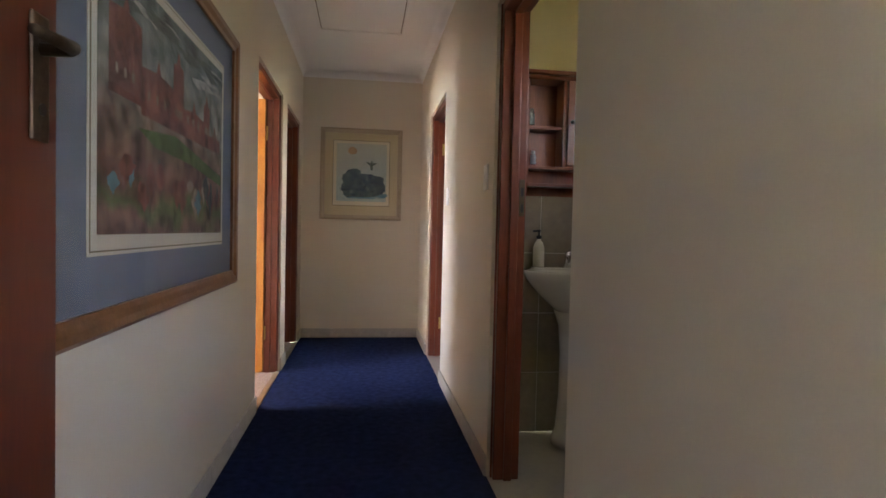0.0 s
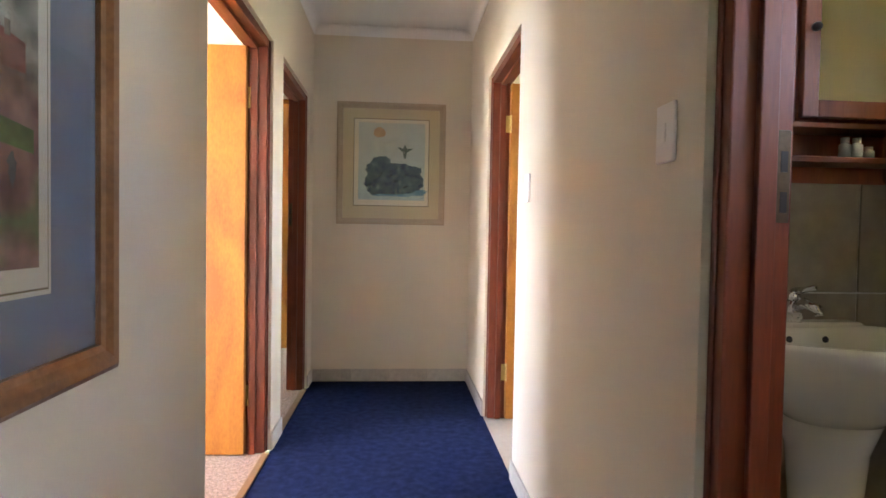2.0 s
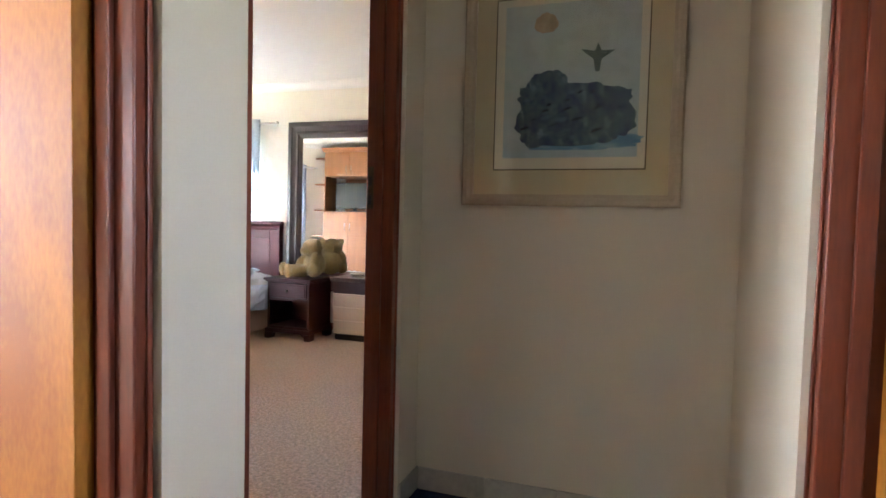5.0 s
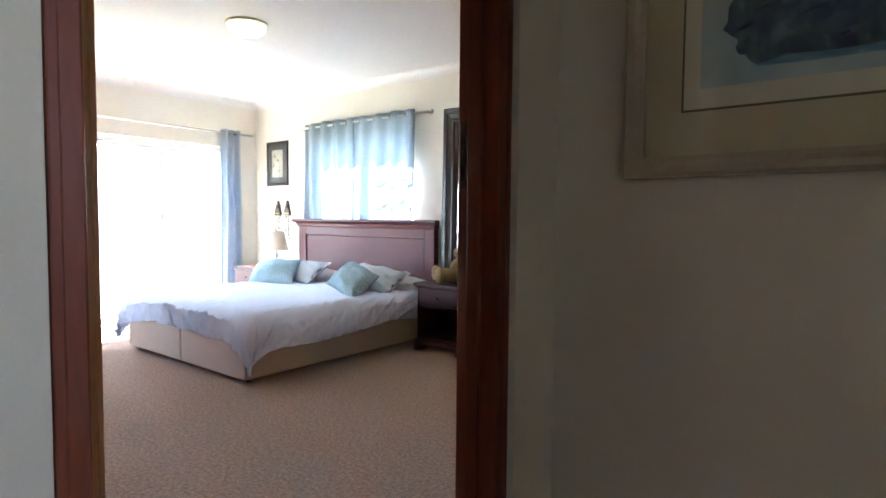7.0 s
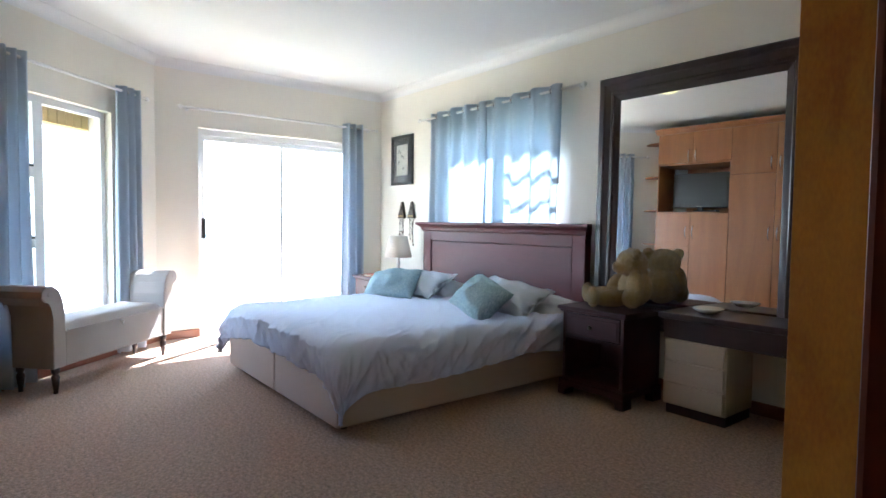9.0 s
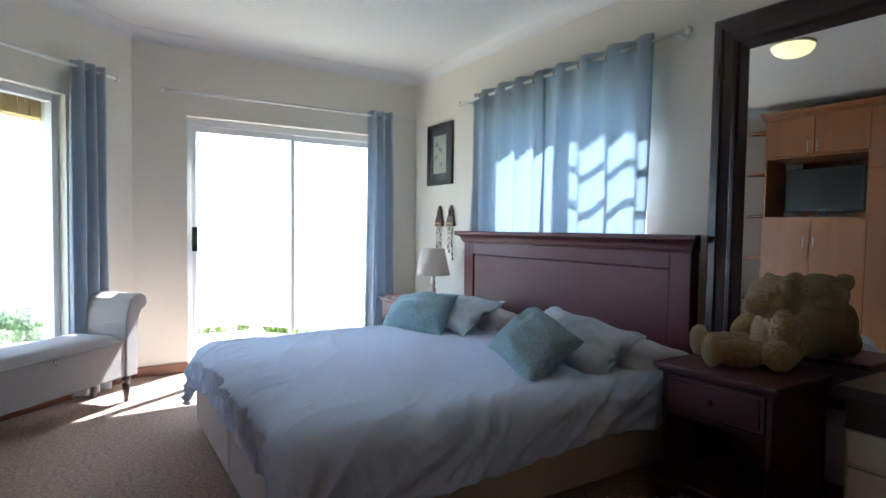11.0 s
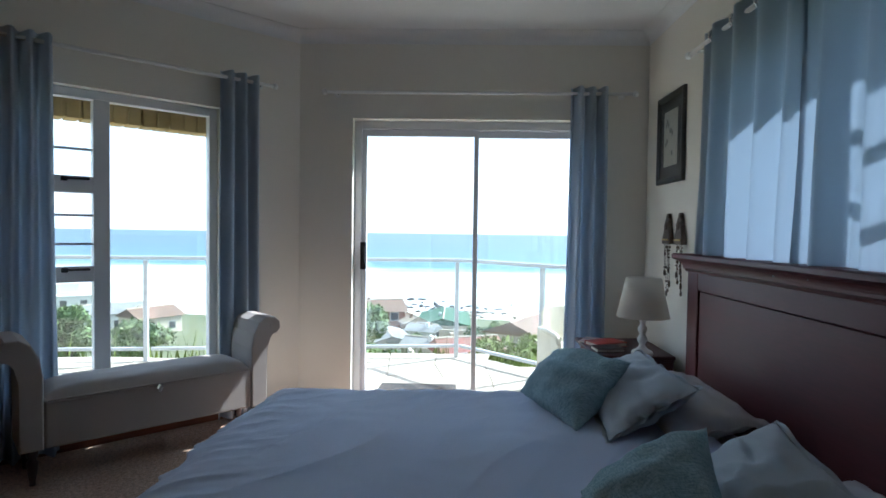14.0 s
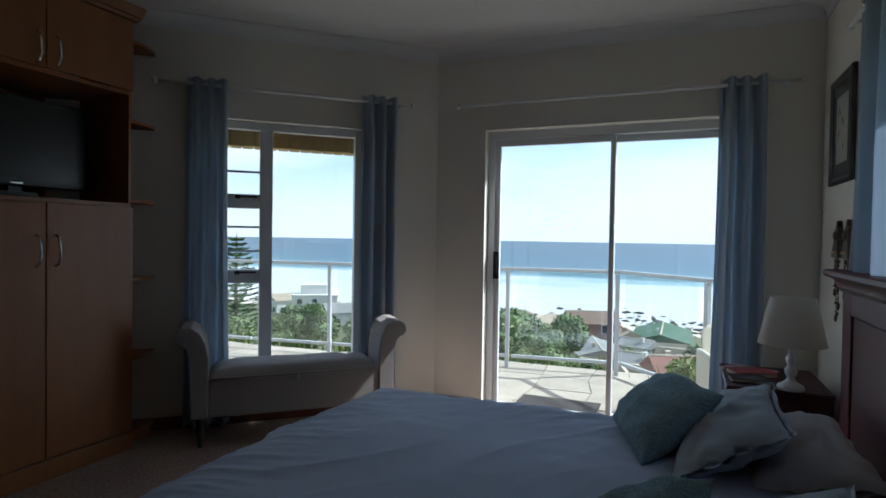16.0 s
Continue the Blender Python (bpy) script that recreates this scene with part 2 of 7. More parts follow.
CURTAIN = cloth("blue_curtain_cotton", (0.42, 0.48, 0.54), through=0.5, vary=0.06, weave=700)
CURTAINW = cloth("blue_lined_curtain", (0.49, 0.54, 0.605), through=0.45, vary=0.06, weave=700)
LINEN = cloth("oatmeal_linen", (0.37, 0.335, 0.305), vary=0.08, weave=600)
TOWEL = cloth("cream_towel", (0.52, 0.45, 0.36), vary=0.08, weave=260, bump=0.9)
SHADE = cloth("ivory_lampshade", (0.78, 0.75, 0.69), through=0.5, vary=0.03, weave=600)
PLUSH = mat("golden_plush", (0.47, 0.325, 0.135), 0.95, vary=0.35, grain=140, stain=14, bump=1.0, spec=0.1, sheen=0.5, depth=0.02)
GLASS = clear_glass("window_glass")
PICGLASS = clear_glass("picture_glass", (0.96, 0.97, 0.97), 0.022)
MIRROR = mat("mirror_silver", (0.90, 0.91, 0.90), 0.01, 1.0, vary=0.0, bump=0.0)
SLAB = mat("terrace_stone", (0.40, 0.35, 0.27), 0.8, vary=0.25, grain=30, stain=3, bump=0.3, per_piece=0.1)
MORTAR = mat("terrace_mortar", (0.30, 0.27, 0.22), 0.9, vary=0.15, grain=80, bump=0.3)
YBRICK = mat("yellow_face_brick", (0.50, 0.36, 0.15), 0.85, vary=0.25, grain=60, stain=8, bump=0.4, per_piece=0.12)
CREAMPL = mat("cream_garden_plastic", (0.64, 0.585, 0.46), 0.5, vary=0.06, grain=40, bump=0.03)

# ---- building helpers ----


def box(bm, x0, x1, y0, y1, z0, z1, bev=0.0, seg=2):
    r = bmesh.ops.create_cube(bm, size=1.0, matrix=Matrix.Translation(((x0 + x1) / 2, (y0 + y1) / 2, (z0 + z1) / 2)) @ Matrix.Diagonal((abs(x1 - x0), abs(y1 - y0), abs(z1 - z0), 1)))
    if bev:
        edges = list({e for v in r["verts"] for e in v.link_edges})
        bmesh.ops.bevel(bm, geom=edges, offset=bev, segments=seg, affect="EDGES", profile=0.5)
    return bm


def one_box(x0, x1, y0, y1, z0, z1, bev=0.0, seg=2):
    return box(bmesh.new(), x0, x1, y0, y1, z0, z1, bev, seg)


def lathe(bm, profile, seg=24, at=(0, 0, 0), turn=None):
    """Turns a profile of (radius, height) about the upright axis."""
    m = Matrix.Translation(at) @ (turn or Matrix())
    rings = []
    for r, z in profile:
        rings.append([bm.verts.new(m @ Vector((r * math.cos(2 * math.pi * i / seg), r * math.sin(2 * math.pi * i / seg), z))) for i in range(seg)])
    for a, b in zip(rings, rings[1:]):
        for i in range(seg):
            bm.faces.new((a[i], a[(i + 1) % seg], b[(i + 1) % seg], b[i]))
    bm.faces.new(rings[0][::-1])
    bm.faces.new(rings[-1])
    return bm


def tube(bm, pts, r, seg=10):
    """A round bar along points."""
    pts = [Vector(p) for p in pts]
    rings = []
    for i, p in enumerate(pts):
        d = (pts[min(i + 1, len(pts) - 1)] - pts[max(i - 1, 0)]).normalized()
        a = d.cross(Vector((0, 0, 1)) if abs(d.z) < 0.9 else Vector((1, 0, 0))).normalized()
        b = d.cross(a)
        rr = r[i] if isinstance(r, (list, tuple)) else r
        rings.append([bm.verts.new(p + (a * math.cos(2 * math.pi * k / seg) + b * math.sin(2 * math.pi * k / seg)) * rr) for k in range(seg)])
    for a, b in zip(rings, rings[1:]):
        for k in range(seg):
            bm.faces.new((a[k], a[(k + 1) % seg], b[(k + 1) % seg], b[k]))
    bm.faces.new(rings[0][::-1])
    bm.faces.new(rings[-1])
    return bm


def extrude(bm, poly, a0, a1, axis="x"):
    """A prism: poly in the other two axes, from a0 to a1 along axis."""
    def at(p, a):
        return {"x": (a, p[0], p[1]), "y": (p[0], a, p[1]), "z": (p[0], p[1], a)}[axis]
    lo, hi = [bm.verts.new(at(p, a0)) for p in poly], [bm.verts.new(at(p, a1)) for p in poly]
    n = len(poly)
    for i in range(n):
        bm.faces.new((lo[i], lo[(i + 1) % n], hi[(i + 1) % n], hi[i]))
    bm.faces.new(lo[::-1])
    bm.faces.new(hi)
    return bm


def ball(bm, at, rx, ry, rz, sub=2, turn=None):
    bmesh.ops.create_icosphere(bm, subdivisions=sub, radius=1.0, matrix=Matrix.Translation(at) @ (turn or Matrix()) @ Matrix.Diagonal((rx, ry, rz, 1)))
    return bm


def mesh_of(name, bm, material, smooth=False):
    bmesh.ops.recalc_face_normals(bm, faces=bm.faces)
    me = bpy.data.meshes.new(name)
    bm.to_mesh(me)
    bm.free()
    me.materials.append(material)
    for p in me.polygons:
        p.use_smooth = smooth
    return me


def part(name, bm, material, parent, label="", smooth=False, m=None):
    """One mesh object under a thing or a part."""
    ob = new(name, mesh_of(name, bm, material, smooth))
    ob.parent = parent
    if m is not None:
        ob.matrix_basis = m
    return tagged(ob, label)


def thing(name, m, label, category, group="", kind=""):
    ob = new(name)
    ob.empty_display_size = 0.1
    ob.matrix_basis = m
    return tagged(ob, label, category, group, kind)


def solid(name, bm, material, label, category="", kind="structure", smooth=False, m=None):
    """A thing of one mesh."""
    ob = new(name, mesh_of(name, bm, material, smooth))
    if m is not None:
        ob.matrix_basis = m
    return tagged(ob, label, category or name.split("_")[0], "", kind)


def panel_with_holes(length, height, thick, holes):
    """A wall along x from 0 to length, from y = 0 (room face) back to y = -thick, with holes (s0, s1, z0, z1)."""
    ss = sorted({0.0, length, *[h[0] for h in holes], *[h[1] for h in holes]})
    zs = sorted({0.0, height, *[h[2] for h in holes], *[h[3] for h in holes]})
    full = [[not any(h[0] < (a + b) / 2 < h[1] and h[2] < (c + d) / 2 < h[3] for h in holes) for c, d in zip(zs, zs[1:])] for a, b in zip(ss, ss[1:])]
    bm = bmesh.new()

    def quad(*p):
        bm.faces.new([bm.verts.new(q) for q in p])
    for i in range(len(ss) - 1):
        for j in range(len(zs) - 1):
            if not full[i][j]:
                continue
            a, b, c, d = ss[i], ss[i + 1], zs[j], zs[j + 1]
            quad((a, 0, c), (b, 0, c), (b, 0, d), (a, 0, d))
            quad((a, -thick, c), (a, -thick, d), (b, -thick, d), (b, -thick, c))
            if i == 0 or not full[i - 1][j]:
                quad((a, 0, c), (a, 0, d), (a, -thick, d), (a, -thick, c))
            if i == len(ss) - 2 or not full[i + 1][j]:
                quad((b, 0, c), (b, -thick, c), (b, -thick, d), (b, 0, d))
            if j == 0 or not full[i][j - 1]:
                quad((a, 0, c), (a, -thick, c), (b, -thick, c), (b, 0, c))
            if j == len(zs) - 2 or not full[i][j + 1]:
                quad((a, 0, d), (b, 0, d), (b, -thick, d), (a, -thick, d))
    bmesh.ops.remove_doubles(bm, verts=bm.verts, dist=1e-4)
    return bm


def wall(name, start, end, height, thick, holes, material, label):
    """A wall whose room face runs from start to end, with the room to the left of that way."""
    d = Vector((end[0] - start[0], end[1] - start[1], 0))
    m = Matrix.Translation((start[0], start[1], 0)) @ Matrix.Rotation(math.atan2(d.y, d.x), 4, "Z")
    return solid(name, panel_with_holes(d.length, height, thick, holes), material, label, "wall", m=m)


# ---- the plan ----
XW, XE, YEND, HC = -0.525, 0.662, 5.475, 2.66      # corridor
YN, XB, YS, HB = 8.345, -6.09, 4.30, 2.50          # bedroom
BAY0, BAYD, BAYN = Vector((XB, 6.02, 0)), Vector((0.69, -0.724, 0)).normalized(), Vector((0.724, 0.69, 0)).normalized()
BAYL = (BAY0.y - YS) / -BAYD.y
BAYM = Matrix(((BAYD.x, BAYN.x, 0, BAY0.x), (BAYD.y, BAYN.y, 0, BAY0.y), (0, 0, 1, 0), (0, 0, 0, 1)))   # along the bay wall, into the room, up
DH = 2.10
T = 0.13

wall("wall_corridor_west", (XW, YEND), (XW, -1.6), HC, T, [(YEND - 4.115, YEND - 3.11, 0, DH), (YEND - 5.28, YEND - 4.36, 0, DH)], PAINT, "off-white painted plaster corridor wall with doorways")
# First hole: an assumed, unseen window added to light the corridor's start.
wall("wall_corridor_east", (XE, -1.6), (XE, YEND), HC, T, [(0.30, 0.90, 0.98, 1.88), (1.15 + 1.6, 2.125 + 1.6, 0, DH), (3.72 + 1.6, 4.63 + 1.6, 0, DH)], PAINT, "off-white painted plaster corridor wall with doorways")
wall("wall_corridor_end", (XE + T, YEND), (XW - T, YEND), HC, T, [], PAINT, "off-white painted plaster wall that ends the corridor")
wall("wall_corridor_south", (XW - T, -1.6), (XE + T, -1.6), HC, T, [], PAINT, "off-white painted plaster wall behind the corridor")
wall("wall_bedroom_north", (-0.45, YN), (XB - 0.23, YN), HB, 0.23, [(3.05, 4.53, 1.0, 2.0)], CREAM, "cream painted bedroom wall with a window")
wall("wall_bedroom_west", (XB, YN), (XB, 6.02), HB, 0.23, [(YN - 8.03, YN - 6.38, 0, 1.93)], CREAM, "cream painted bedroom wall with a sliding door opening")
bay_end = BAY0 + BAYD * BAYL
wall("wall_bedroom_bay", (BAY0.x, BAY0.y), (bay_end.x, bay_end.y), HB, 0.2, [(0.53, 1.60, 0.33, 1.915)], CREAM, "cream painted slanting bay wall with a window")
wall("wall_bedroom_south", (bay_end.x - 0.1, YS), (XW - T, YS), HB, 0.12, [], CREAM, "cream painted bedroom wall behind the wardrobes")
wall("wall_bedroom_east", (XW - T, YEND + 0.0), (XW - T, YN), HB, 0.12, [], CREAM, "cream painted bedroom wall")

OAKSTRIP = wood("oak_strip", (0.34, 0.20, 0.09), (0.24, 0.13, 0.05), 0.4, 5, along="y")
# floors and ceilings
solid("floor_corridor", one_box(XW, XE, -1.6, YEND, -0.08, 0.0), NAVY, "navy blue cut-pile carpet on the corridor floor", "carpet")
bm = bmesh.new()
extrude(bm, [(XW - T, YS), (XW - T, YN), (XB, YN), (XB, 6.02), (bay_end.x, YS)], -0.08, 0.0, "z")
solid("floor_bedroom", bm, BEIGE, "beige-brown looped pile carpet on the bedroom floor", "carpet")
solid("ceiling_corridor", one_box(XW - T, XE + T, -1.75, YEND + T, HC, HC + 0.1), CEIL, "white painted corridor ceiling", "ceiling")
bm = bmesh.new()
extrude(bm, [(XW - 0.06, YS - 0.1), (XW - 0.06, YN + 0.23), (XB - 0.23, YN + 0.23), (XB - 0.23, 6.0), (bay_end.x - 0.2, YS - 0.1)], HB, HB + 0.1, "z")
solid("ceiling_bedroom", bm, CEIL, "white painted bedroom ceiling", "ceiling")
for y0, y1 in ((3.11, 4.115), (4.36, 5.28)):
    solid("floor_doorway", one_box(XW - T, XW - 0.03, y0 + 0.045, y1 - 0.045, -0.02, -0.001), BEIGE, "beige carpet in the doorway", "carpet")
    solid("floor_threshold", one_box(XW - 0.03, XW + 0.006, y0 + 0.045, y1 - 0.045, -0.02, 0.006, 0.003), OAKSTRIP, "oak carpet strip across a doorway", "threshold")

# ---- cornices and skirtings ----


def cornice(name, start, end, height, size, label="white plaster cove cornice"):
    d = Vector((end[0] - start[0], end[1] - start[1], 0))
    prof = [(0.0, 0.0), (size, 0.0), (size, -0.003)] + [(size - (size - 0.003) * math.sin(a), -0.003 - (size - 0.006) * (1 - math.cos(a))) for a in [math.pi / 2 * k / 14 for k in range(1, 15)]] + [(0.003, -size), (0.0, -size)]
    bm = bmesh.new()
    extrude(bm, prof, 0, d.length, "x")
    m = Matrix.Translation((start[0], start[1], height)) @ Matrix.Rotation(math.atan2(d.y, d.x), 4, "Z")
    return solid(name, bm, CEIL, label, "cornice", m=m)


cornice("trim_cornice", (XW, YEND), (XW, -1.6), HC - 0.001, 0.06)
cornice("trim_cornice", (XE, -1.6), (XE, YEND), HC - 0.001, 0.06)
cornice("trim_cornice", (XE, YEND), (XW, YEND), HC - 0.0015, 0.06)
cornice("trim_cornice", (XW - T, YN), (XB, YN), HB - 0.001, 0.075)
cornice("trim_cornice", (XB, YN), (XB, 6.02), HB - 0.0015, 0.075)
cornice("trim_cornice", (BAY0.x, BAY0.y), (bay_end.x, bay_end.y), HB - 0.002, 0.075)
cornice("trim_cornice", (bay_end.x, YS), (XW - T, YS), HB - 0.001, 0.075)
cornice("trim_cornice", (XW - T, YEND), (XW - T, YN), HB - 0.0015, 0.075)


def skirting_tiles(start, end, height=0.095, piece=0.33):
    """A row of cut floor tiles at the foot of a wall."""
    d = Vector((end[0] - start[0], end[1] - start[1], 0))
    m = Matrix.Translation((start[0], start[1], 0)) @ Matrix.Rotation(math.atan2(d.y, d.x), 4, "Z")
    base = solid("baseboard", one_box(0, d.length, 0, 0.006, 0, height - 0.006), GROUT, "grey tile skirting at the foot of the wall", "skirting", m=m)
    n = max(1, round(d.length / piece))
    w = d.length / n
    me = mesh_of("tile", one_box(0.0015, w - 0.0015, 0.002, 0.012, 0.001, height, 0.002, 1), SKIRT)
    for i in range(n):
        ob = new("tile", me)
        ob.parent = base
        ob.location = (i * w, 0, 0)
    return base


skirting_tiles((XW, 3.11), (XW, -1.6))
skirting_tiles((XW, 4.36), (XW, 4.115))
skirting_tiles((XW, YEND), (XW, 5.28))
skirting_tiles((XE, -1.6), (XE, 1.15))
skirting_tiles((XE, 2.125), (XE, 3.72))
skirting_tiles((XE, 4.63), (XE, YEND))
skirting_tiles((XE - 0.013, YEND), (XW + 0.013, YEND))


def skirting_wood(start, end):
    d = Vector((end[0] - start[0], end[1] - start[1], 0))
    m = Matrix.Translation((start[0], start[1], 0)) @ Matrix.Rotation(math.atan2(d.y, d.x), 4, "Z")
    return solid("baseboard", one_box(0, d.length, 0, 0.016, 0, 0.075, 0.004), SKIRTWOOD, "reddish-brown varnished wooden skirting board", "skirting", m=m)


SKIRTWOOD = wood("brown_skirting_wood", (0.24, 0.085, 0.04), (0.15, 0.05, 0.025), 0.35, 5, along="x")
skirting_wood((XW - T, YN), (XB, YN))
skirting_wood((XB, 6.38), (XB, 6.03))
skirting_wood((BAY0.x, BAY0.y), (bay_end.x, bay_end.y))

# ---- doors ----


def lever(parent, material, x, y, z):
    """Lever handle on a long plate at x, z on the face y; the lever points to -x."""
    s = 1 if y > 0 else -1
    plate = part("door_handle", one_box(-0.022, 0.022, 0.001, 0.008, -0.10, 0.08, 0.004), material, parent, "worn metal lever handle on a long plate", m=pose(x, y, z, rz=0 if s > 0 else 180))
    bm = bmesh.new()
    tube(bm, [(0, 0.005, 0.03), (0, 0.045, 0.03), (-0.012 * s, 0.055, 0.03), (-0.11 * s, 0.055, 0.024)], [0.010, 0.009, 0.010, 0.007], 10)
    part("lever", bm, material, plate, smooth=True)
    bm = bmesh.new()
    tube(bm, [(0, 0.006, -0.055), (0, 0.010, -0.055)], 0.009, 10)
    part("keyhole", bm, BLACK, plate)
    return plate


def door_frame(name, x_face, y0, y1, into, strike=None):
    """A mahogany frame in a wall whose corridor face is x_face; into is -1 or 1, towards the room. y0, y1: outer sides."""
    th, w = T - 0.014, 0.045
    a = x_face + into * 0.020
    b = a + into * th
    fr = thing(name, Matrix(), "red-brown varnished hardwood door frame with a rebate", "door frame", kind="structure")

    def sides(bm, ya, yb, za, zb):
        box(bm, min(a, b), max(a, b), ya, yb, za, zb, 0.004)
        return bm
    part("jamb", sides(bmesh.new(), y0, y0 + w, 0, DH), FRAME, fr)
    part("jamb", sides(bmesh.new(), y1 - w, y1, 0, DH), FRAME, fr)
    part("head", sides(bmesh.new(), y0 + w, y1 - w, DH - w, DH), FRAMEX, fr)
    # door stop
    s0, s1 = a + into * 0.045, a + into * 0.080
    lo, hi = min(s0, s1), max(s0, s1)
    part("stop", one_box(lo, hi, y0 + w, y0 + w + 0.014, 0, DH - w, 0.003), FRAME, fr)
    part("stop", one_box(lo, hi, y1 - w - 0.014, y1 - w, 0, DH - w, 0.003), FRAME, fr)
    part("stop", one_box(lo, hi, y0 + w + 0.014, y1 - w - 0.014, DH - w - 0.014, DH - w, 0.003), FRAMEX, fr)
    # moulded edges on the corridor face
    e0, e1 = a - into * 0.007, a
    for ya, yb in ((y0 + 0.006, y0 + 0.020), (y1 - 0.020, y1 - 0.006)):
        part("bead", one_box(min(e0, e1), max(e0, e1), ya, yb, 0, DH - 0.006, 0.003), FRAME, fr)
    if strike:
        ys = y1 - w - 0.001 if strike > 0 else y0 + w + 0.001
        xs = a + into * 0.098
        part("strike_plate", one_box(xs - 0.012, xs + 0.012, ys - 0.002, ys + 0.002, 1.17, 1.33, 0.001, 1), BRONZE, fr, "dull bronze lock strike plate")
        for z in (1.205, 1.275):
            part("strike_hole", one_box(xs - 0.006, xs + 0.006, ys - 0.0035, ys + 0.0035, z - 0.018, z + 0.018), BLACK, fr)
    return fr


def door_leaf(name, hinge, angle, width, material, label, face_handle=(1, -1), handle_metal=BRONZE, hz=1.27, hinges=True):
    """A flush leaf from its hinge along +x, turned by angle."""
    leaf = thing(name, Matrix.Translation((hinge[0], hinge[1], 0)) @ Matrix.Rotation(radians(angle), 4, "Z"), label, "door", kind="structure")
    part("panel", one_box(0.003, width, -0.02, 0.02, 0.012, 2.045, 0.002, 1), material, leaf)
    for side in face_handle:
        lever(leaf, handle_metal, width - 0.055, 0.02 * side, hz)
    if hinges:
        for z in (0.30, 1.80):
            bm = box(bmesh.new(), -0.028, 0.004, -0.0215, -0.0195, z - 0.05, z + 0.05)
            tube(bm, [(0.0, -0.026, z - 0.052), (0.0, -0.026, z + 0.052)], 0.006, 8)
            part("hinge", bm, BRASS, leaf, "brass butt hinge")
    return leaf


door_frame("door_frame_1", XW, 3.11, 4.115, -1)
door_frame("door_frame_2", XW, 4.36, 5.28, -1, strike=1)
door_frame("door_frame_3", XE, 3.72, 4.63, 1)
door_frame("door_frame_4", XE, 1.15, 2.125, 1, strike=1)
# Browner than the orange doors: its backlit look is partly in the colour.
BACKLITDOOR = wood("backlit_door_veneer", (0.36, 0.115, 0.022), (0.27, 0.08, 0.015), 0.6, 3.2, coat=0.0)
# leaves: two orange-varnished flush doors into rooms, the bathroom's and the hall's
door_leaf("door_1", (XW - T + 0.02, 4.045), 178, 0.90, VENEER, "orange varnished veneer flush door standing open", hinges=True)
door_leaf("door_2", (XW - T - 0.012, 4.427), 175, 0.80, BACKLITDOOR, "varnished flush door, browned for backlight, standing open into the bedroom", face_handle=(1,), hz=1.15)
door_leaf("door_3", (XE + T - 0.01, 4.555), 2, 0.76, VENEER, "orange varnished veneer flush door standing open")
door_leaf("door_5", (-0.385, -0.265), 90, 0.86, DARKRED, "dark red-brown varnished door folded back along the wall", hz=1.31)

# ---- windows ----


def aluminium_slider():
    """The two-leaf sliding door in the west wall, white aluminium, with a black lock."""
    d = thing("window_sliding_door", Matrix.Translation((XB - 0.13, 6.38, 0)), "white aluminium sliding glass door to the terrace", "sliding door", kind="structure")
    W, H = 1.65, 1.93
    part("track_frame", one_box(-0.05, 0.05, 0, 0.05, -0.05, H, 0.003), WHITE, d)
    part("track_frame", one_box(-0.05, 0.05, W - 0.05, W, -0.05, H, 0.003), WHITE, d)
    part("track_frame", one_box(-0.05, 0.05, 0.05, W - 0.05, H - 0.055, H, 0.003), WHITE, d)
    part("track_frame", one_box(-0.05, 0.05, 0.05, W - 0.05, -0.05, -0.012, 0.003), WHITE, d)
    for i, (y0, y1, x) in enumerate(((0.05, 0.851, 0.018), (0.819, W - 0.05, -0.02))):
        leaf = part("leaf", box(box(box(box(bmesh.new(), x - 0.015, x + 0.015, y0, y0 + 0.032, -0.010, H - 0.056, 0.002, 1), x - 0.015, x + 0.015, y1 - 0.032, y1, -0.010, H - 0.056, 0.002, 1), x - 0.015, x + 0.015, y0 + 0.032, y1 - 0.032, -0.010, 0.045, 0.002, 1), x - 0.015, x + 0.015, y0 + 0.032, y1 - 0.032, H - 0.10, H - 0.056, 0.002, 1), WHITE, d)
        pane = part("pane", one_box(x - 0.003, x + 0.003, y0 + 0.03, y1 - 0.03, 0.04, H - 0.09), GLASS, leaf)
        pane.visible_shadow = False
        if i == 0:
            part("lock", box(one_box(x + 0.015, x + 0.04, y0 - 0.006, y0 + 0.034, 0.91, 1.10, 0.005), x + 0.015, x + 0.055, y0 + 0.014, y0 + 0.026, 0.95, 1.07, 0.004), BLACK, leaf, "black sliding door lock")
    return d


aluminium_slider()


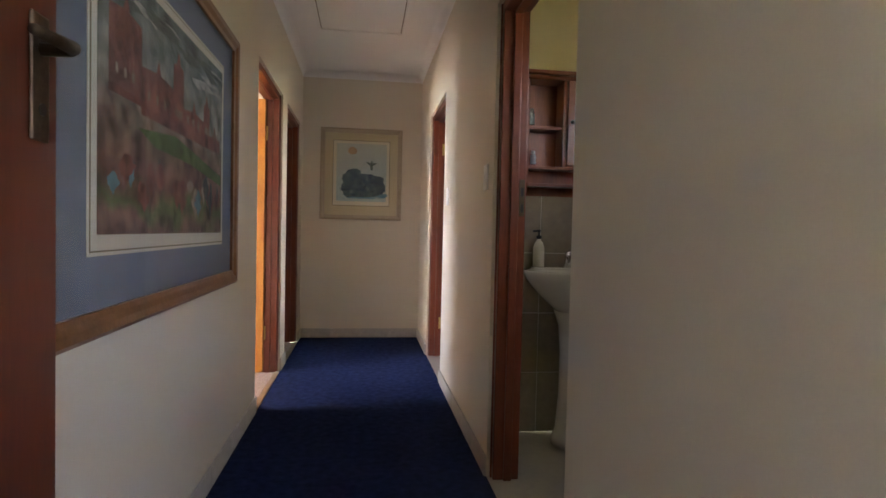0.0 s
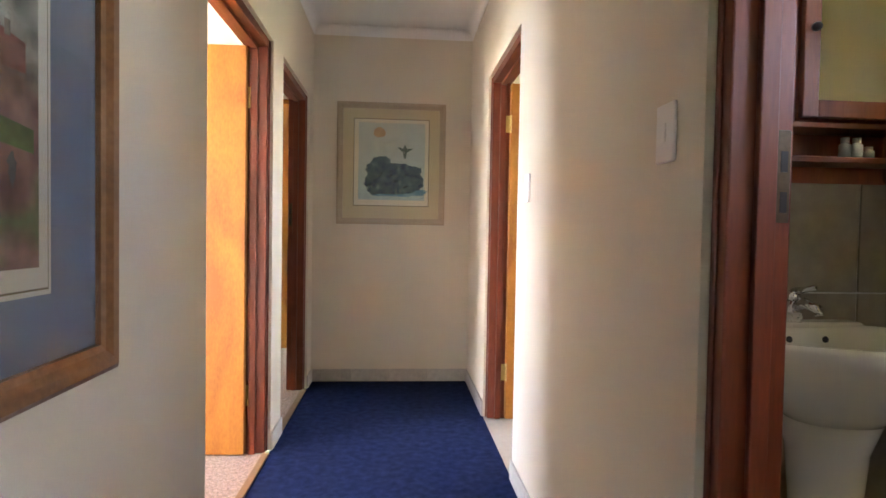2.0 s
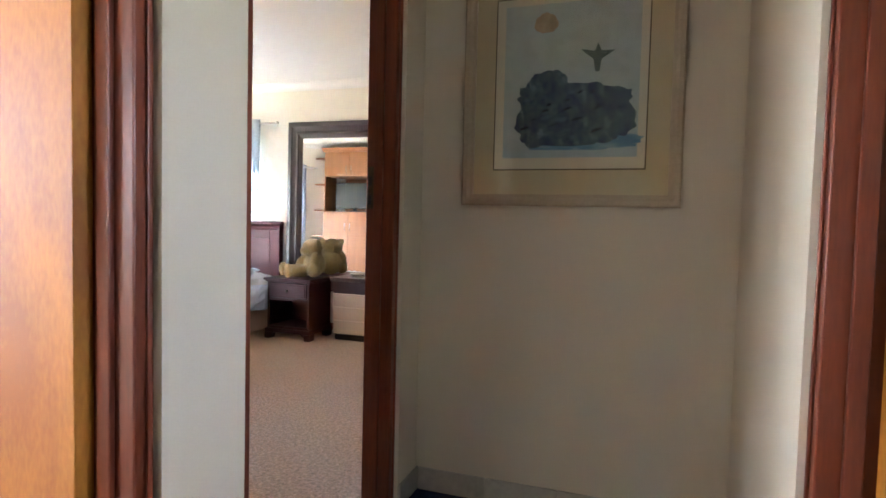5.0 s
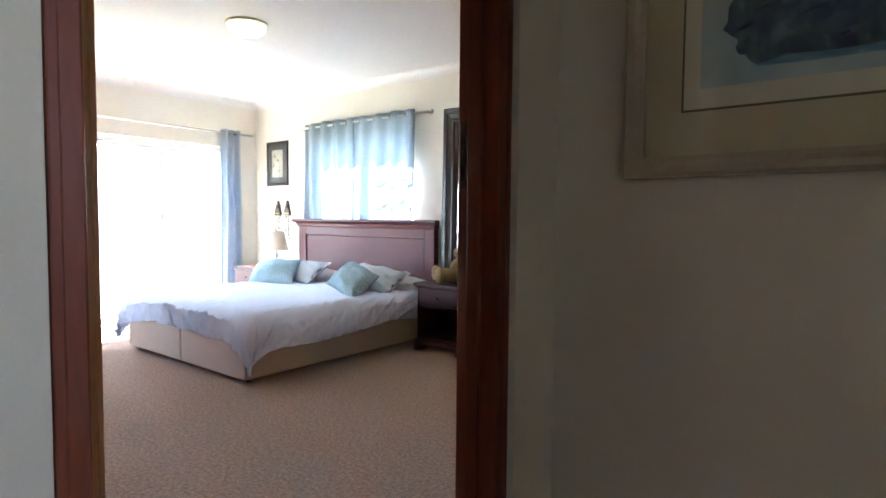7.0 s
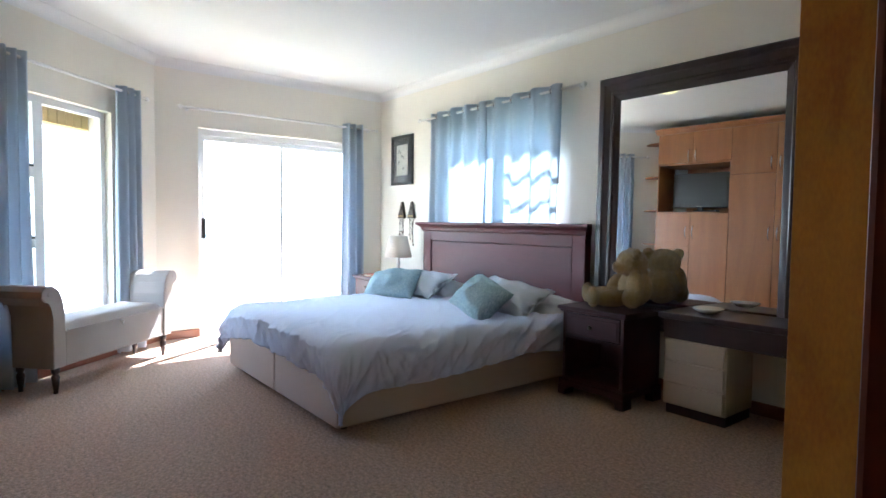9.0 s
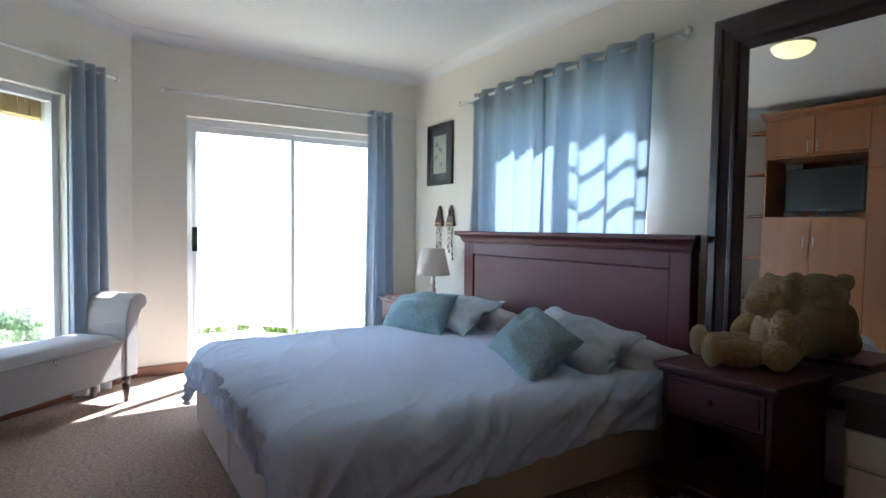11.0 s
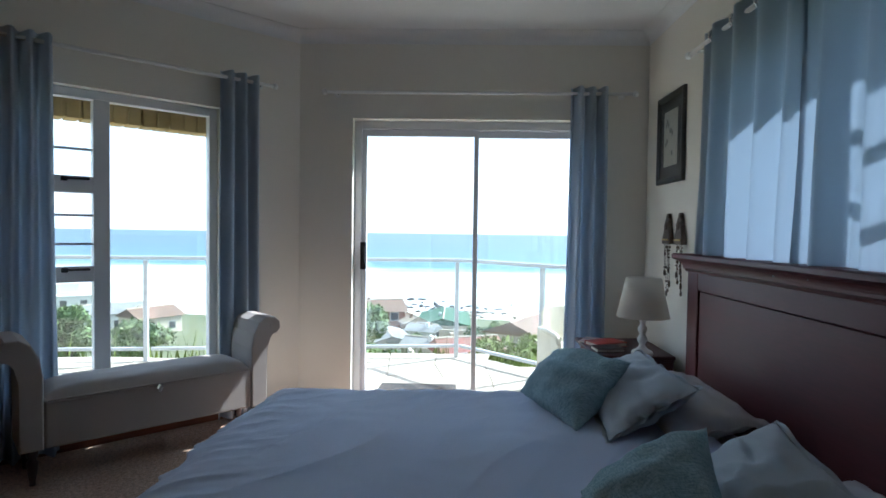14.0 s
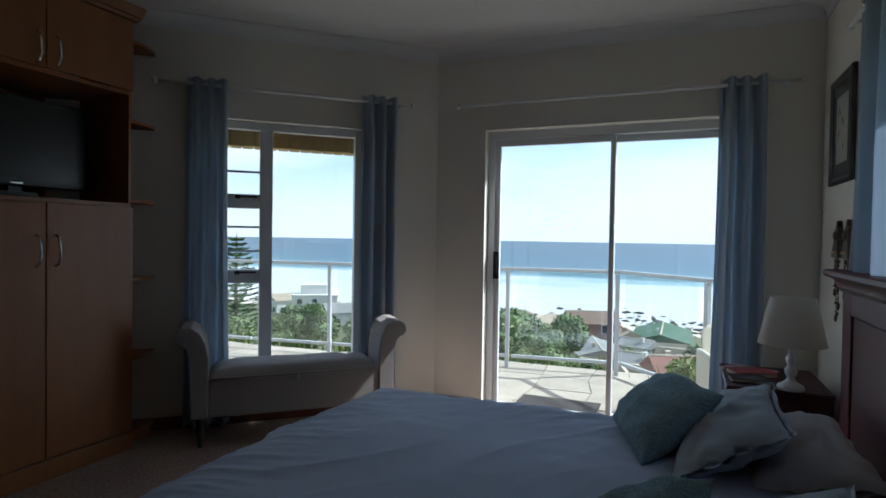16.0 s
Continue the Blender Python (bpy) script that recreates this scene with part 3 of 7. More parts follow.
def bay_window():
    w = thing("window_bay", BAYM @ Matrix.Translation((0, -0.09, 0)), "white aluminium window with narrow opening sashes", "window", kind="structure")
    a0, a1, z0, z1 = 0.53, 1.60, 0.33, 1.915
    mu0, mu1 = 1.115, 1.195

    def bar(s0, s1, c0, c1, t=0.03, n="window_frame"):
        return part(n, one_box(s0, s1, -t, t, c0, c1, 0.003, 1), WHITE, w)
    bar(a0, a0 + 0.045, z0, z1)
    bar(a1 - 0.045, a1, z0, z1)
    bar(a0 + 0.045, a1 - 0.045, z1 - 0.05, z1)
    bar(a0 + 0.045, a1 - 0.045, z0, z0 + 0.05)
    bar(mu0, mu1, z0 + 0.05, z1 - 0.05, 0.034, "mullion")
    for c0, c1 in ((1.36, 1.45), (0.88, 0.965)):
        bar(mu1, a1 - 0.045, c0, c1, 0.034, "transom")
        part("stay_handle", box(one_box(mu1 + 0.12, mu1 + 0.15, 0.034, 0.05, c1 - 0.03, c1 - 0.005, 0.003, 1), mu1 + 0.02, mu1 + 0.15, 0.045, 0.058, c1 - 0.022, c1 - 0.010, 0.003, 1), BLACK, w, "black window catch")
    for c in (1.595, 1.24, 1.085):
        part("burglar_bar", one_box(mu1, a1 - 0.045, 0.0, 0.012, c - 0.007, c + 0.007), WHITE, w)
    for s0, s1, c0, c1 in ((a0 + 0.04, mu0 + 0.004, z0 + 0.045, z1 - 0.045), (mu1 - 0.004, a1 - 0.04, z0 + 0.045, 0.884), (mu1 - 0.004, a1 - 0.04, 0.96, 1.365), (mu1 - 0.004, a1 - 0.04, 1.445, z1 - 0.045)):
        part("pane", one_box(s0, s1, -0.016, -0.010, c0, c1), GLASS, w).visible_shadow = False
    part("window_sill", one_box(a0 + 0.002, a1 - 0.002, 0.031, 0.10, z0 - 0.03, z0 + 0.004, 0.004), WHITEPL, w)
    return w


bay_window()


def north_window():
    """Cottage-pane window behind the thin curtains."""
    w = thing("window_north", Matrix.Translation((-4.98, YN + 0.14, 0)), "white aluminium window with small panes behind curtains", "window", kind="structure")
    W, z0, z1 = 1.48, 1.0, 2.0
    for s0, s1, c0, c1 in ((0, 0.05, z0, z1), (W - 0.05, W, z0, z1), (0.05, W - 0.05, z0, z0 + 0.05), (0.05, W - 0.05, z1 - 0.05, z1), (0.70, 0.78, z0 + 0.05, z1 - 0.05)):
        part("window_frame", one_box(s0, s1, -0.03, 0.03, c0, c1, 0.003, 1), WHITE, w)
    for c, hw in ((1.25, 0.022), (1.5, 0.010), (1.72, 0.010)):
        part("glazing_bar", one_box(0.78, W - 0.05, -0.012, 0.012, c - hw, c + hw), WHITE, w)
    part("glazing_bar", one_box(1.096, 1.114, -0.011, 0.011, z0 + 0.05, z1 - 0.05), WHITE, w)
    for s0, s1 in ((0.045, 0.705), (0.775, W - 0.045)):
        part("pane", one_box(s0, s1, -0.003, 0.003, z0 + 0.045, z1 - 0.045), GLASS, w).visible_shadow = False
    return w


north_window()

# ---- curtains ----


def curtain_mesh(width, height, folds, deep, seed, gather=1.0, flare=0.0):
    """A hanging curtain along x, in folds along y; its top at z = 0."""
    rnd = random.Random(seed)
    nx, nz = folds * 12, 26
    ph = [rnd.uniform(-0.35, 0.35) for _ in range(folds + 2)]
    bm = bmesh.new()
    grid = []
    for j in range(nz + 1):
        v = j / nz
        row = []
        for i in range(nx + 1):
            u = i / nx
            k = u * folds
            wob = ph[int(k)] * (1 - (k % 1)) + ph[int(k) + 1] * (k % 1)
            y = deep * (math.sin(2 * math.pi * (k + wob * v * 0.6)) * (0.75 + 0.25 * v) + 0.25 * math.sin(4 * math.pi * k + 3 * v) * v)
            x = width * (u - 0.5) * (1 + flare * (v - 0.5)) + 0.006 * math.sin(5 * v + 7 * u) * v
            row.append(bm.verts.new((x, y, -height * v + 0.004 * math.sin(9 * u + seed))))
        grid.append(row)
    for j in range(nz):
        for i in range(nx):
            bm.faces.new((grid[j][i], grid[j][i + 1], grid[j + 1][i + 1], grid[j + 1][i]))
    return bm


def curtain(name, m, width, height, folds, deep, seed, material, label, rings=CHROME, flare=0.0, eyelets=True):
    c = thing(name, m, label, "curtain", "bedroom curtains")
    body = part("cloth", curtain_mesh(width, height, folds, deep, seed, flare=flare), material, c, smooth=True)
    mod = body.modifiers.new("thick", "SOLIDIFY")
    mod.thickness = 0.003
    if eyelets:
        for k in range(folds):
            u = (k + 0.5) / folds
            bm = bmesh.new()
            ring = [2 * math.pi * i / 18 for i in range(19)]
            tube(bm, [(width * (u - 0.5) + 0.012 * math.cos(a), -0.006 - 0.023 * math.cos(a), -0.045 + 0.024 * math.sin(a)) for a in ring], 0.0065, 8)
            part("eyelet", bm, rings, c, "silver eyelet", smooth=True)
    return c


def curtain_rod(m, length, label="white metal curtain rod with ball ends", r=0.011):
    rod = thing("curtain_rod", m, label, "curtain rod")
    part("pole", tube(bmesh.new(), [(0, 0, 0), (length, 0, 0)], r, 12), WHITEPL, rod, smooth=True)
    for x in (-0.012, length + 0.012):
        part("finial", ball(bmesh.new(), (x, 0, 0), 0.02, 0.02, 0.02), WHITEPL, rod, smooth=True)
    for x in (0.06, length - 0.06):
        bm = tube(bmesh.new(), [(x, 0.075, 0), (x, 0, 0)], 0.007, 8)
        part("bracket", lathe(bm, [(0.022, 0), (0.022, 0.006)], 14, (x, 0.068, 0), Matrix.Rotation(-math.pi / 2, 4, "X")), WHITEPL, rod)
    return rod


YROD = YN - 0.085
curtain_rod(Matrix.Translation((-5.22, YROD, 2.095)), 2.0)
curtain("curtain", Matrix.Translation((-4.64, YROD, 2.14)), 0.80, 1.10, 4, 0.036, 3, CURTAIN, "pale blue translucent eyelet curtain, drawn closed and sunlit")
curtain("curtain", Matrix.Translation((-3.83, YROD, 2.14)), 0.84, 1.10, 4, 0.036, 8, CURTAIN, "pale blue translucent eyelet curtain, drawn closed and sunlit")
RW = Matrix.Translation((XB + 0.085, 6.22, 2.085)) @ Matrix.Rotation(math.pi / 2, 4, "Z")
curtain_rod(RW, 2.0)
curtain("curtain", Matrix.Translation((XB + 0.085, 7.935, 2.125)) @ Matrix.Rotation(math.pi / 2, 4, "Z"), 0.255, 2.10, 3, 0.05, 11, CURTAINW, "blue eyelet curtain drawn open beside the sliding door", flare=0.15, eyelets=False)
RB = BAYM @ Matrix.Translation((1.78, 0.085, 2.085)) @ Matrix.Rotation(math.pi, 4, "Z")
curtain_rod(RB, 1.55)
curtain("curtain", BAYM @ Matrix.Translation((0.445, 0.085, 2.125)), 0.25, 2.10, 3, 0.045, 21, CURTAINW, "blue eyelet curtain drawn open beside the bay window", flare=0.1, eyelets=False)
curtain("curtain", BAYM @ Matrix.Translation((1.505, 0.085, 2.125)), 0.24, 2.10, 3, 0.05, 31, CURTAINW, "blue eyelet curtain drawn open beside the bay window", flare=0.15, eyelets=False)

# ---- bed ----


def bed():
    b = thing("bed", Matrix(), "double divan bed in beige fabric with a mattress", "bed")
    x0, xm, x1, y0, y1 = -4.80, -3.947, -3.12, 6.245, 8.18
    for a, c in ((x0, xm - 0.004), (xm + 0.004, x1)):
        half = part("base", one_box(a, c, y0, y1, 0.03, 0.285, 0.012), VALANCE, b, "beige fabric divan base")
        for lx in (a + 0.08, c - 0.08):
            for ly in (y0 + 0.08, y1 - 0.08):
                part("foot", lathe(bmesh.new(), [(0.02, 0), (0.025, 0.03)], 10, (lx, ly, 0)), BLACK, half)
    part("mattress", one_box(x0 + 0.01, x1 - 0.01, y0 + 0.01, y1, 0.287, 0.425, 0.04, 4), SHEET, b, smooth=True)
    return b


bed()


def headboard():
    h = thing("headboard", Matrix.Translation((-4.135, 8.268, 0)), "cherry-red stained wooden headboard with a moulded cap", "headboard")
    w = 0.985
    part("panel", one_box(-w + 0.126, w - 0.126, -0.020, -0.001, 0.25, 0.911, 0.003, 1), CHERRY, h)
    for s in (-1, 1):
        part("post", one_box(min(s * w, s * (w - 0.12)), max(s * w, s * (w - 0.12)), -0.028, 0.04, 0.0, 1.0, 0.005), CHERRYZ, h)
    part("rail", one_box(-w + 0.12, w - 0.12, -0.028, 0.04, 0.915, 1.0, 0.004), CHERRY, h)
    part("backing", one_box(-w + 0.12, w - 0.12, 0.0, 0.036, 0.22, 0.915), CHERRY, h)
    # stepped and hollowed cap
    prof = [(0.045, 1.0), (-0.035, 1.0), (-0.040, 1.012), (-0.046, 1.016)] + [(-0.046 - 0.032 * (1 - math.cos(a)), 1.016 + 0.040 * math.sin(a)) for a in [math.pi / 2 * k / 6 for k in range(1, 7)]] + [(-0.082, 1.060), (-0.088, 1.066), (-0.088, 1.082), (-0.080, 1.088), (0.045, 1.088)]
    out = [0.0 if p[0] > 0 else -(p[0] + 0.03) for p in prof]
    bm = bmesh.new()
    lo = [bm.verts.new((-w - o, p[0], p[1])) for p, o in zip(prof, out)]
    hi = [bm.verts.new((w + o, p[0], p[1])) for p, o in zip(prof, out)]
    for i in range(len(prof)):
        j = (i + 1) % len(prof)
        bm.faces.new((lo[i], lo[j], hi[j], hi[i]))
    bm.faces.new(lo[::-1])
    bm.faces.new(hi)
    part("cap", bm, CHERRY, h)
    return h


headboard()


def duvet():
    """Lies over the mattress, hangs over its foot and sides, in soft folds."""
    x0, x1, y0, y1, top, r = -4.84, -3.08, 6.262, 8.02, 0.465, 0.105
    drop = 0.19
    nx, ny = 260, 230
    bm = bmesh.new()

    def edge(s, lo, hi):
        """Place along one way: where it lies, how far it has dropped, and how far past the edge it is."""
        for e, sg in ((lo, -1), (hi, 1)):
            d = (s - e) * sg
            if d > -r:
                q = d + r
                if q < r * math.pi / 2:
                    return e - sg * r + sg * r * math.sin(q / r), r * (1 - math.cos(q / r)), q
                return e + sg * 0.0, r + (q - r * math.pi / 2), q
        return s, 0.0, 0.0
    grid = []
    over = drop + 0.02
    for j in range(ny + 1):
        row = []
        t = y0 - over + (y1 - y0 + over) * j / ny
        for i in range(nx + 1):
            s = x0 - over + (x1 - x0 + 2 * over) * i / nx
            px, dx, qx = edge(s, x0, x1)
            py, dy, qy = edge(t, y0, 99.0)
            side = min(1, qx / 0.16)
            foot = min(1, qy / 0.16)
            sg = 1 if s > (x0 + x1) / 2 else -1
            lap = 0.022 * noise.noise(Vector((s * 1.6, t * 1.6, 30.0))) + 0.018 * noise.noise(Vector((s * 5, t * 5, 31.0)))
            corner = max(0.0, 1 - math.hypot(s - (x1 if sg > 0 else x0), t - y0) / 0.75)
            lap -= (0.075 * foot + 0.02 * side) * corner ** 2
            lap += 0.075 * foot * (1 - side) + 0.05 * max(0.0, (t - y0) / (y1 - y0))
            ripple = 1.1 * noise.noise(Vector((t * 5.5 + qx * 4.5, s * 0.8, 12.0))) + 0.7 * noise.noise(Vector((t * 14 + qx * 9, s, 17.0))) + 0.4 * noise.noise(Vector((t * 31 + s * 9, s * 4, 7.0)))
            ripple_f = 1.1 * noise.noise(Vector((s * 5.5 - qy * 4.5, t * 0.8, 22.0))) + 0.7 * noise.noise(Vector((s * 14 - qy * 9, t, 27.0))) + 0.4 * noise.noise(Vector((s * 31 + t * 9, t * 4, 8.0)))
            n1 = noise.noise(Vector((s * 2.3, t * 2.3, 4.0)))
            n2 = noise.noise(Vector((s * 7 + n1 * 1.5, t * 6, 1.0)))
            # creases: narrow ridges that run down the sides, and fan out round the corners of the foot
            fan = math.atan2(t - y0 - 0.16, (s - x1 + 0.16) if sg > 0 else (x0 + 0.16 - s))
            c1 = (1 - abs(noise.noise(Vector((fan * 4.2, qx + qy, 3.0 + sg))))) ** 4
            c2 = (1 - abs(noise.noise(Vector((t * 9 + s * 2.0, s * 2.2, 14.0))))) ** 5
            c3 = (1 - abs(noise.noise(Vector((s * 9 - t * 2.0, t * 2.2, 19.0))))) ** 5
            c4 = (1 - abs(noise.noise(Vector((s * 2.4 + t * 3.4, t * 1.1 - s * 0.8, 41.0))))) ** 6
            # slanting puckers along the hem and up onto the bed
            hem = max(0.0, 1 - max(0.0, min(t - y0, x1 - s if sg > 0 else s - x0)) / 0.34)
            c5 = (1 - abs(noise.noise(Vector((s * 9.5 + t * 6.5 + 0.8 * n1, (t - s) * 1.1, 51.0))))) ** 4
            c6 = (1 - abs(noise.noise(Vector((s * 19 + t * 11, (t - s) * 2.6, 57.0))))) ** 4
            crease = (0.016 * c1 * corner + 0.010 * c2) * side + (0.016 * c1 * corner + 0.012 * c3) * foot
            px += sg * side * (0.030 + 0.013 * ripple + crease + 0.020 * c5 + 0.008 * c6)
            py -= foot * (0.014 + 0.009 * ripple_f + crease + 0.024 * c5 + 0.010 * c6)
            flat = 1 - max(side, foot)
            z = top - max(dx, dy) - 0.45 * min(dx, dy) + flat * (0.010 * n1 + 0.003 * n2 + 0.005 * c4 + (0.011 * c5 + 0.005 * c6) * hem) + (0.008 * n2 + lap) * max(side, foot)
            near = max(0, (t - (y1 - 0.12)) / 0.12)
            z -= 0.012 * near
            z = max(z, 0.10)
            row.append(bm.verts.new((px, py, z)))
        grid.append(row)
    for j in range(ny):
        for i in range(nx):
            bm.faces.new((grid[j][i], grid[j][i + 1], grid[j + 1][i + 1], grid[j + 1][i]))
    ob = solid("duvet", bm, DUVET, "rumpled pale blue cotton duvet spread over the bed", "duvet", kind="thing", smooth=True)
    del ob["kind"]
    mod = ob.modifiers.new("thick", "SOLIDIFY")
    mod.thickness, mod.offset = 0.008, -1
    return ob


duvet()


def pillow(name, centre, u, v, thick, material, label, category, group, seed, ear=0.0):
    """A stuffed pillow about centre with half sides u and v."""
    u, v = Vector(u), Vector(v)
    n = u.cross(v).normalized()
    if n.z < 0:
        n = -n
    k = 34
    bm = bmesh.new()
    faces = {}
    for sgn in (1, -1):
        for j in range(k + 1):
            for i in range(k + 1):
                a, b = 2 * i / k - 1, 2 * j / k - 1
                edge_i = i in (0, k) or j in (0, k)
                if edge_i and sgn < 0:
                    faces[sgn, i, j] = faces[1, i, j]
                    continue
                pin = 1 - 0.09 * (1 - b * b) * abs(a) ** 3
                pinb = 1 - 0.09 * (1 - a * a) * abs(b) ** 3
                h = thick * (max(0, 1 - a * a) * max(0, 1 - b * b)) ** 0.5
                wr = noise.noise(Vector((a * 2.2 + seed, b * 2.2, seed * 1.7))) * 0.18 + noise.noise(Vector((a * 6 + seed, b * 5, 3.0))) * 0.06
                crease = 1 - abs(noise.noise(Vector((a * 2.6 + b * 1.4 + seed * 3, b * 2.0 - a * 1.2, seed * 0.9))))
                wr += 0.0 if ear == 0 else 0.20 * (crease ** 6 - 0.4)
                p = u * a * pin + v * b * pinb + n * (sgn * h * (1 + wr))
                faces[sgn, i, j] = bm.verts.new(p + n * 0.012 * noise.noise(Vector((a * 3, b * 3, seed))))
        for j in range(k):
            for i in range(k):
                q = [faces[sgn, i, j], faces[sgn, i + 1, j], faces[sgn, i + 1, j + 1], faces[sgn, i, j + 1]]
                bm.faces.new(q if sgn > 0 else q[::-1])
    if ear:
        rim = [(i, 0) for i in range(k)] + [(k, j) for j in range(k)] + [(i, k) for i in range(k, 0, -1)] + [(0, j) for j in range(k, 0, -1)]
        outer = []
        for q, (i, j) in enumerate(rim):
            a, b = 2 * i / k - 1, 2 * j / k - 1
            p = faces[1, i, j].co
            outer.append(bm.verts.new(p + (u.normalized() * a ** 3 + v.normalized() * b ** 3) * ear * (1 + 0.15 * math.sin(q * 1.1)) + n * 0.008 * math.sin(q * 0.7 + seed)))
        for q in range(len(rim)):
            w = (q + 1) % len(rim)
            bm.faces.new((faces[1, rim[q][0], rim[q][1]], faces[1, rim[w][0], rim[w][1]], outer[w], outer[q]))
    ob = new(name, mesh_of(name, bm, material, True))
    ob.location = centre
    return tagged(ob, label, category, group)


pillow("pillow", (-3.45, 8.00, 0.485), (0.36, 0.0, 0.0), (0.0, 0.17, 0.035), 0.085, SHEET, "white patterned cotton pillow lying against the headboard", "pillow", "bed pillows", 1, 0.012)
pillow("pillow", (-3.50, 7.79, 0.555), (0.345, -0.03, -0.025), (-0.01, 0.16, 0.085), 0.085, SHAM, "pale blue-grey cotton pillow in a frilled case", "pillow", "bed pillows", 2, 0.014)
pillow("pillow", (-4.62, 8.01, 0.485), (0.36, 0.0, 0.0), (0.0, 0.17, 0.035), 0.085, SHEET, "white patterned cotton pillow lying against the headboard", "pillow", "bed pillows", 3, 0.012)
pillow("pillow", (-4.60, 7.80, 0.545), (0.38, -0.02, 0.012), (-0.02, 0.16, 0.085), 0.085, SHAM, "pale blue-grey cotton pillow in a frilled case", "pillow", "bed pillows", 4, 0.014)
pillow("cushion", (-4.66, 7.575, 0.548), (0.262, 0.080, 0.025), (-0.092, 0.125, 0.105), 0.10, TEAL, "teal woven scatter cushion leaning on pillows", "cushion", "scatter cushions", 5)
pillow("cushion", (-3.46, 7.51, 0.572), (0.215, -0.050, -0.050), (0.015, 0.148, 0.09), 0.10, TEAL, "teal woven scatter cushion leaning on pillows", "cushion", "scatter cushions", 6)

# ---- bedroom furniture ----


def nightstand(m, label):
    n = thing("nightstand", m, label, "nightstand", "nightstands")
    w, d, h = 0.235, 0.40, 0.565
    part("top", box(one_box(-w - 0.03, w + 0.03, -0.03, d, h, h + 0.024, 0.006), -w - 0.014, w + 0.014, -0.015, d, h - 0.016, h, 0.005), NSWOOD, n)
    for s in (-1, 1):
        a, b = s * w, s * (w - 0.022)
        part("side", one_box(min(a, b), max(a, b), 0, d, 0.075, h - 0.016, 0.002, 1), NSWOOD, n)
    part("back", one_box(-w + 0.022, w - 0.022, d - 0.012, d, 0.10, h - 0.016), NSWOOD, n)
    part("divider", one_box(-w + 0.022, w - 0.022, 0.004, d - 0.012, 0.375, 0.395), NSWOOD, n)
    part("shelf", one_box(-w + 0.022, w - 0.022, 0.004, d - 0.012, 0.10, 0.122), NSWOOD, n)
    dr = part("drawer", one_box(-w + 0.026, w - 0.026, -0.004, 0.30, 0.40, h - 0.022, 0.003), NSWOOD, n)
    part("drawer_bead", one_box(-w + 0.042, w - 0.042, -0.008, -0.003, 0.418, h - 0.040, 0.003), NSWOOD, dr)
    part("knob", lathe(bmesh.new(), [(0.006, 0), (0.006, 0.01), (0.014, 0.016), (0.012, 0.024), (0.004, 0.027)], 14, (0, -0.008, 0.47), Matrix.Rotation(math.pi / 2, 4, "X")), BRONZE, dr, smooth=True)
    part("plinth", one_box(-w - 0.018, w + 0.018, -0.018, d, 0.06, 0.10, 0.006), NSWOOD, n)
    for s in (-1, 1):
        for y0 in (-0.018, d - 0.09):
            poly = [(0, 0.06), (0.10, 0.06), (0.085, 0.045), (0.06, 0.035), (0.055, 0.0), (0.0, 0.0)]
            bm = bmesh.new()
            extrude(bm, [(s * (w + 0.018 - px), pz) for px, pz in poly], y0, y0 + 0.09, "y")
            part("bracket_foot", bm, NSWOOD, n)
    return n


nightstand(Matrix.Translation((-2.715, 7.76, 0)) @ Matrix.Diagonal((0.95, 0.97, 0.965, 1)), "cherry wood nightstand with one drawer over an open shelf")
nightstand(Matrix.Translation((-5.58, 7.87, 0)) @ Matrix.Diagonal((1, 1, 0.895, 1)), "cherry wood nightstand with a lamp and a book on it")


def table_lamp():
    l = thing("table_lamp", Matrix.Translation((-5.365, 8.105, 0.527)), "cream turned-wood table lamp with an ivory fabric shade", "lamp")
    part("base", lathe(bmesh.new(), [(0.055, 0), (0.057, 0.010), (0.052, 0.020), (0.032, 0.030), (0.018, 0.044), (0.015, 0.058), (0.025, 0.072), (0.027, 0.086), (0.018, 0.102), (0.013, 0.112), (0.022, 0.130), (0.024, 0.142), (0.015, 0.158), (0.013, 0.168), (0.019, 0.182), (0.012, 0.196), (0.011, 0.22), (0.011, 0.257)], 24), WHITEPL, l, smooth=True)
    bm = bmesh.new()
    seg = 36
    rings = [[bm.verts.new((r * math.cos(2 * math.pi * k / seg), r * math.sin(2 * math.pi * k / seg), z)) for k in range(seg)] for r, z in ((0.138, 0.205), (0.0925, 0.418), (0.0895, 0.418), (0.135, 0.205))]
    for a, b in zip(rings, rings[1:] + rings[:1]):
        for k in range(seg):
            bm.faces.new((a[k], a[(k + 1) % seg], b[(k + 1) % seg], b[k]))
    part("shade", bm, SHADE, l, "ivory fabric drum shade", smooth=True)
    part("holder", tube(tube(bmesh.new(), [(0, 0, 0.25), (0, 0, 0.38)], 0.012, 10), [(-0.09, 0, 0.38), (0.09, 0, 0.38)], 0.002, 6), BRASS, l)
    return l


table_lamp()
book = thing("book", Matrix.Translation((-5.60, 7.97, 0.527)) @ Matrix.Rotation(0.35, 4, "Z"), "closed paperback book with a red and white cover", "book")
REDC = mat("red_book_cover", (0.38, 0.05, 0.04), 0.45, vary=0.3, grain=12, stain=9, bump=0.02)
PAPER = mat("book_paper", (0.68, 0.64, 0.55), 0.9, vary=0.08, grain=300, bump=0.1)
part("pages", one_box(-0.062, 0.064, -0.095, 0.095, 0.003, 0.021), PAPER, book)
part("cover", box(box(one_box(-0.067, 0.067, -0.1, 0.1, 0.0, 0.003), -0.067, 0.067, -0.1, 0.1, 0.021, 0.024), -0.068, -0.064, -0.1, 0.1, 0.0, 0.024), REDC, book)

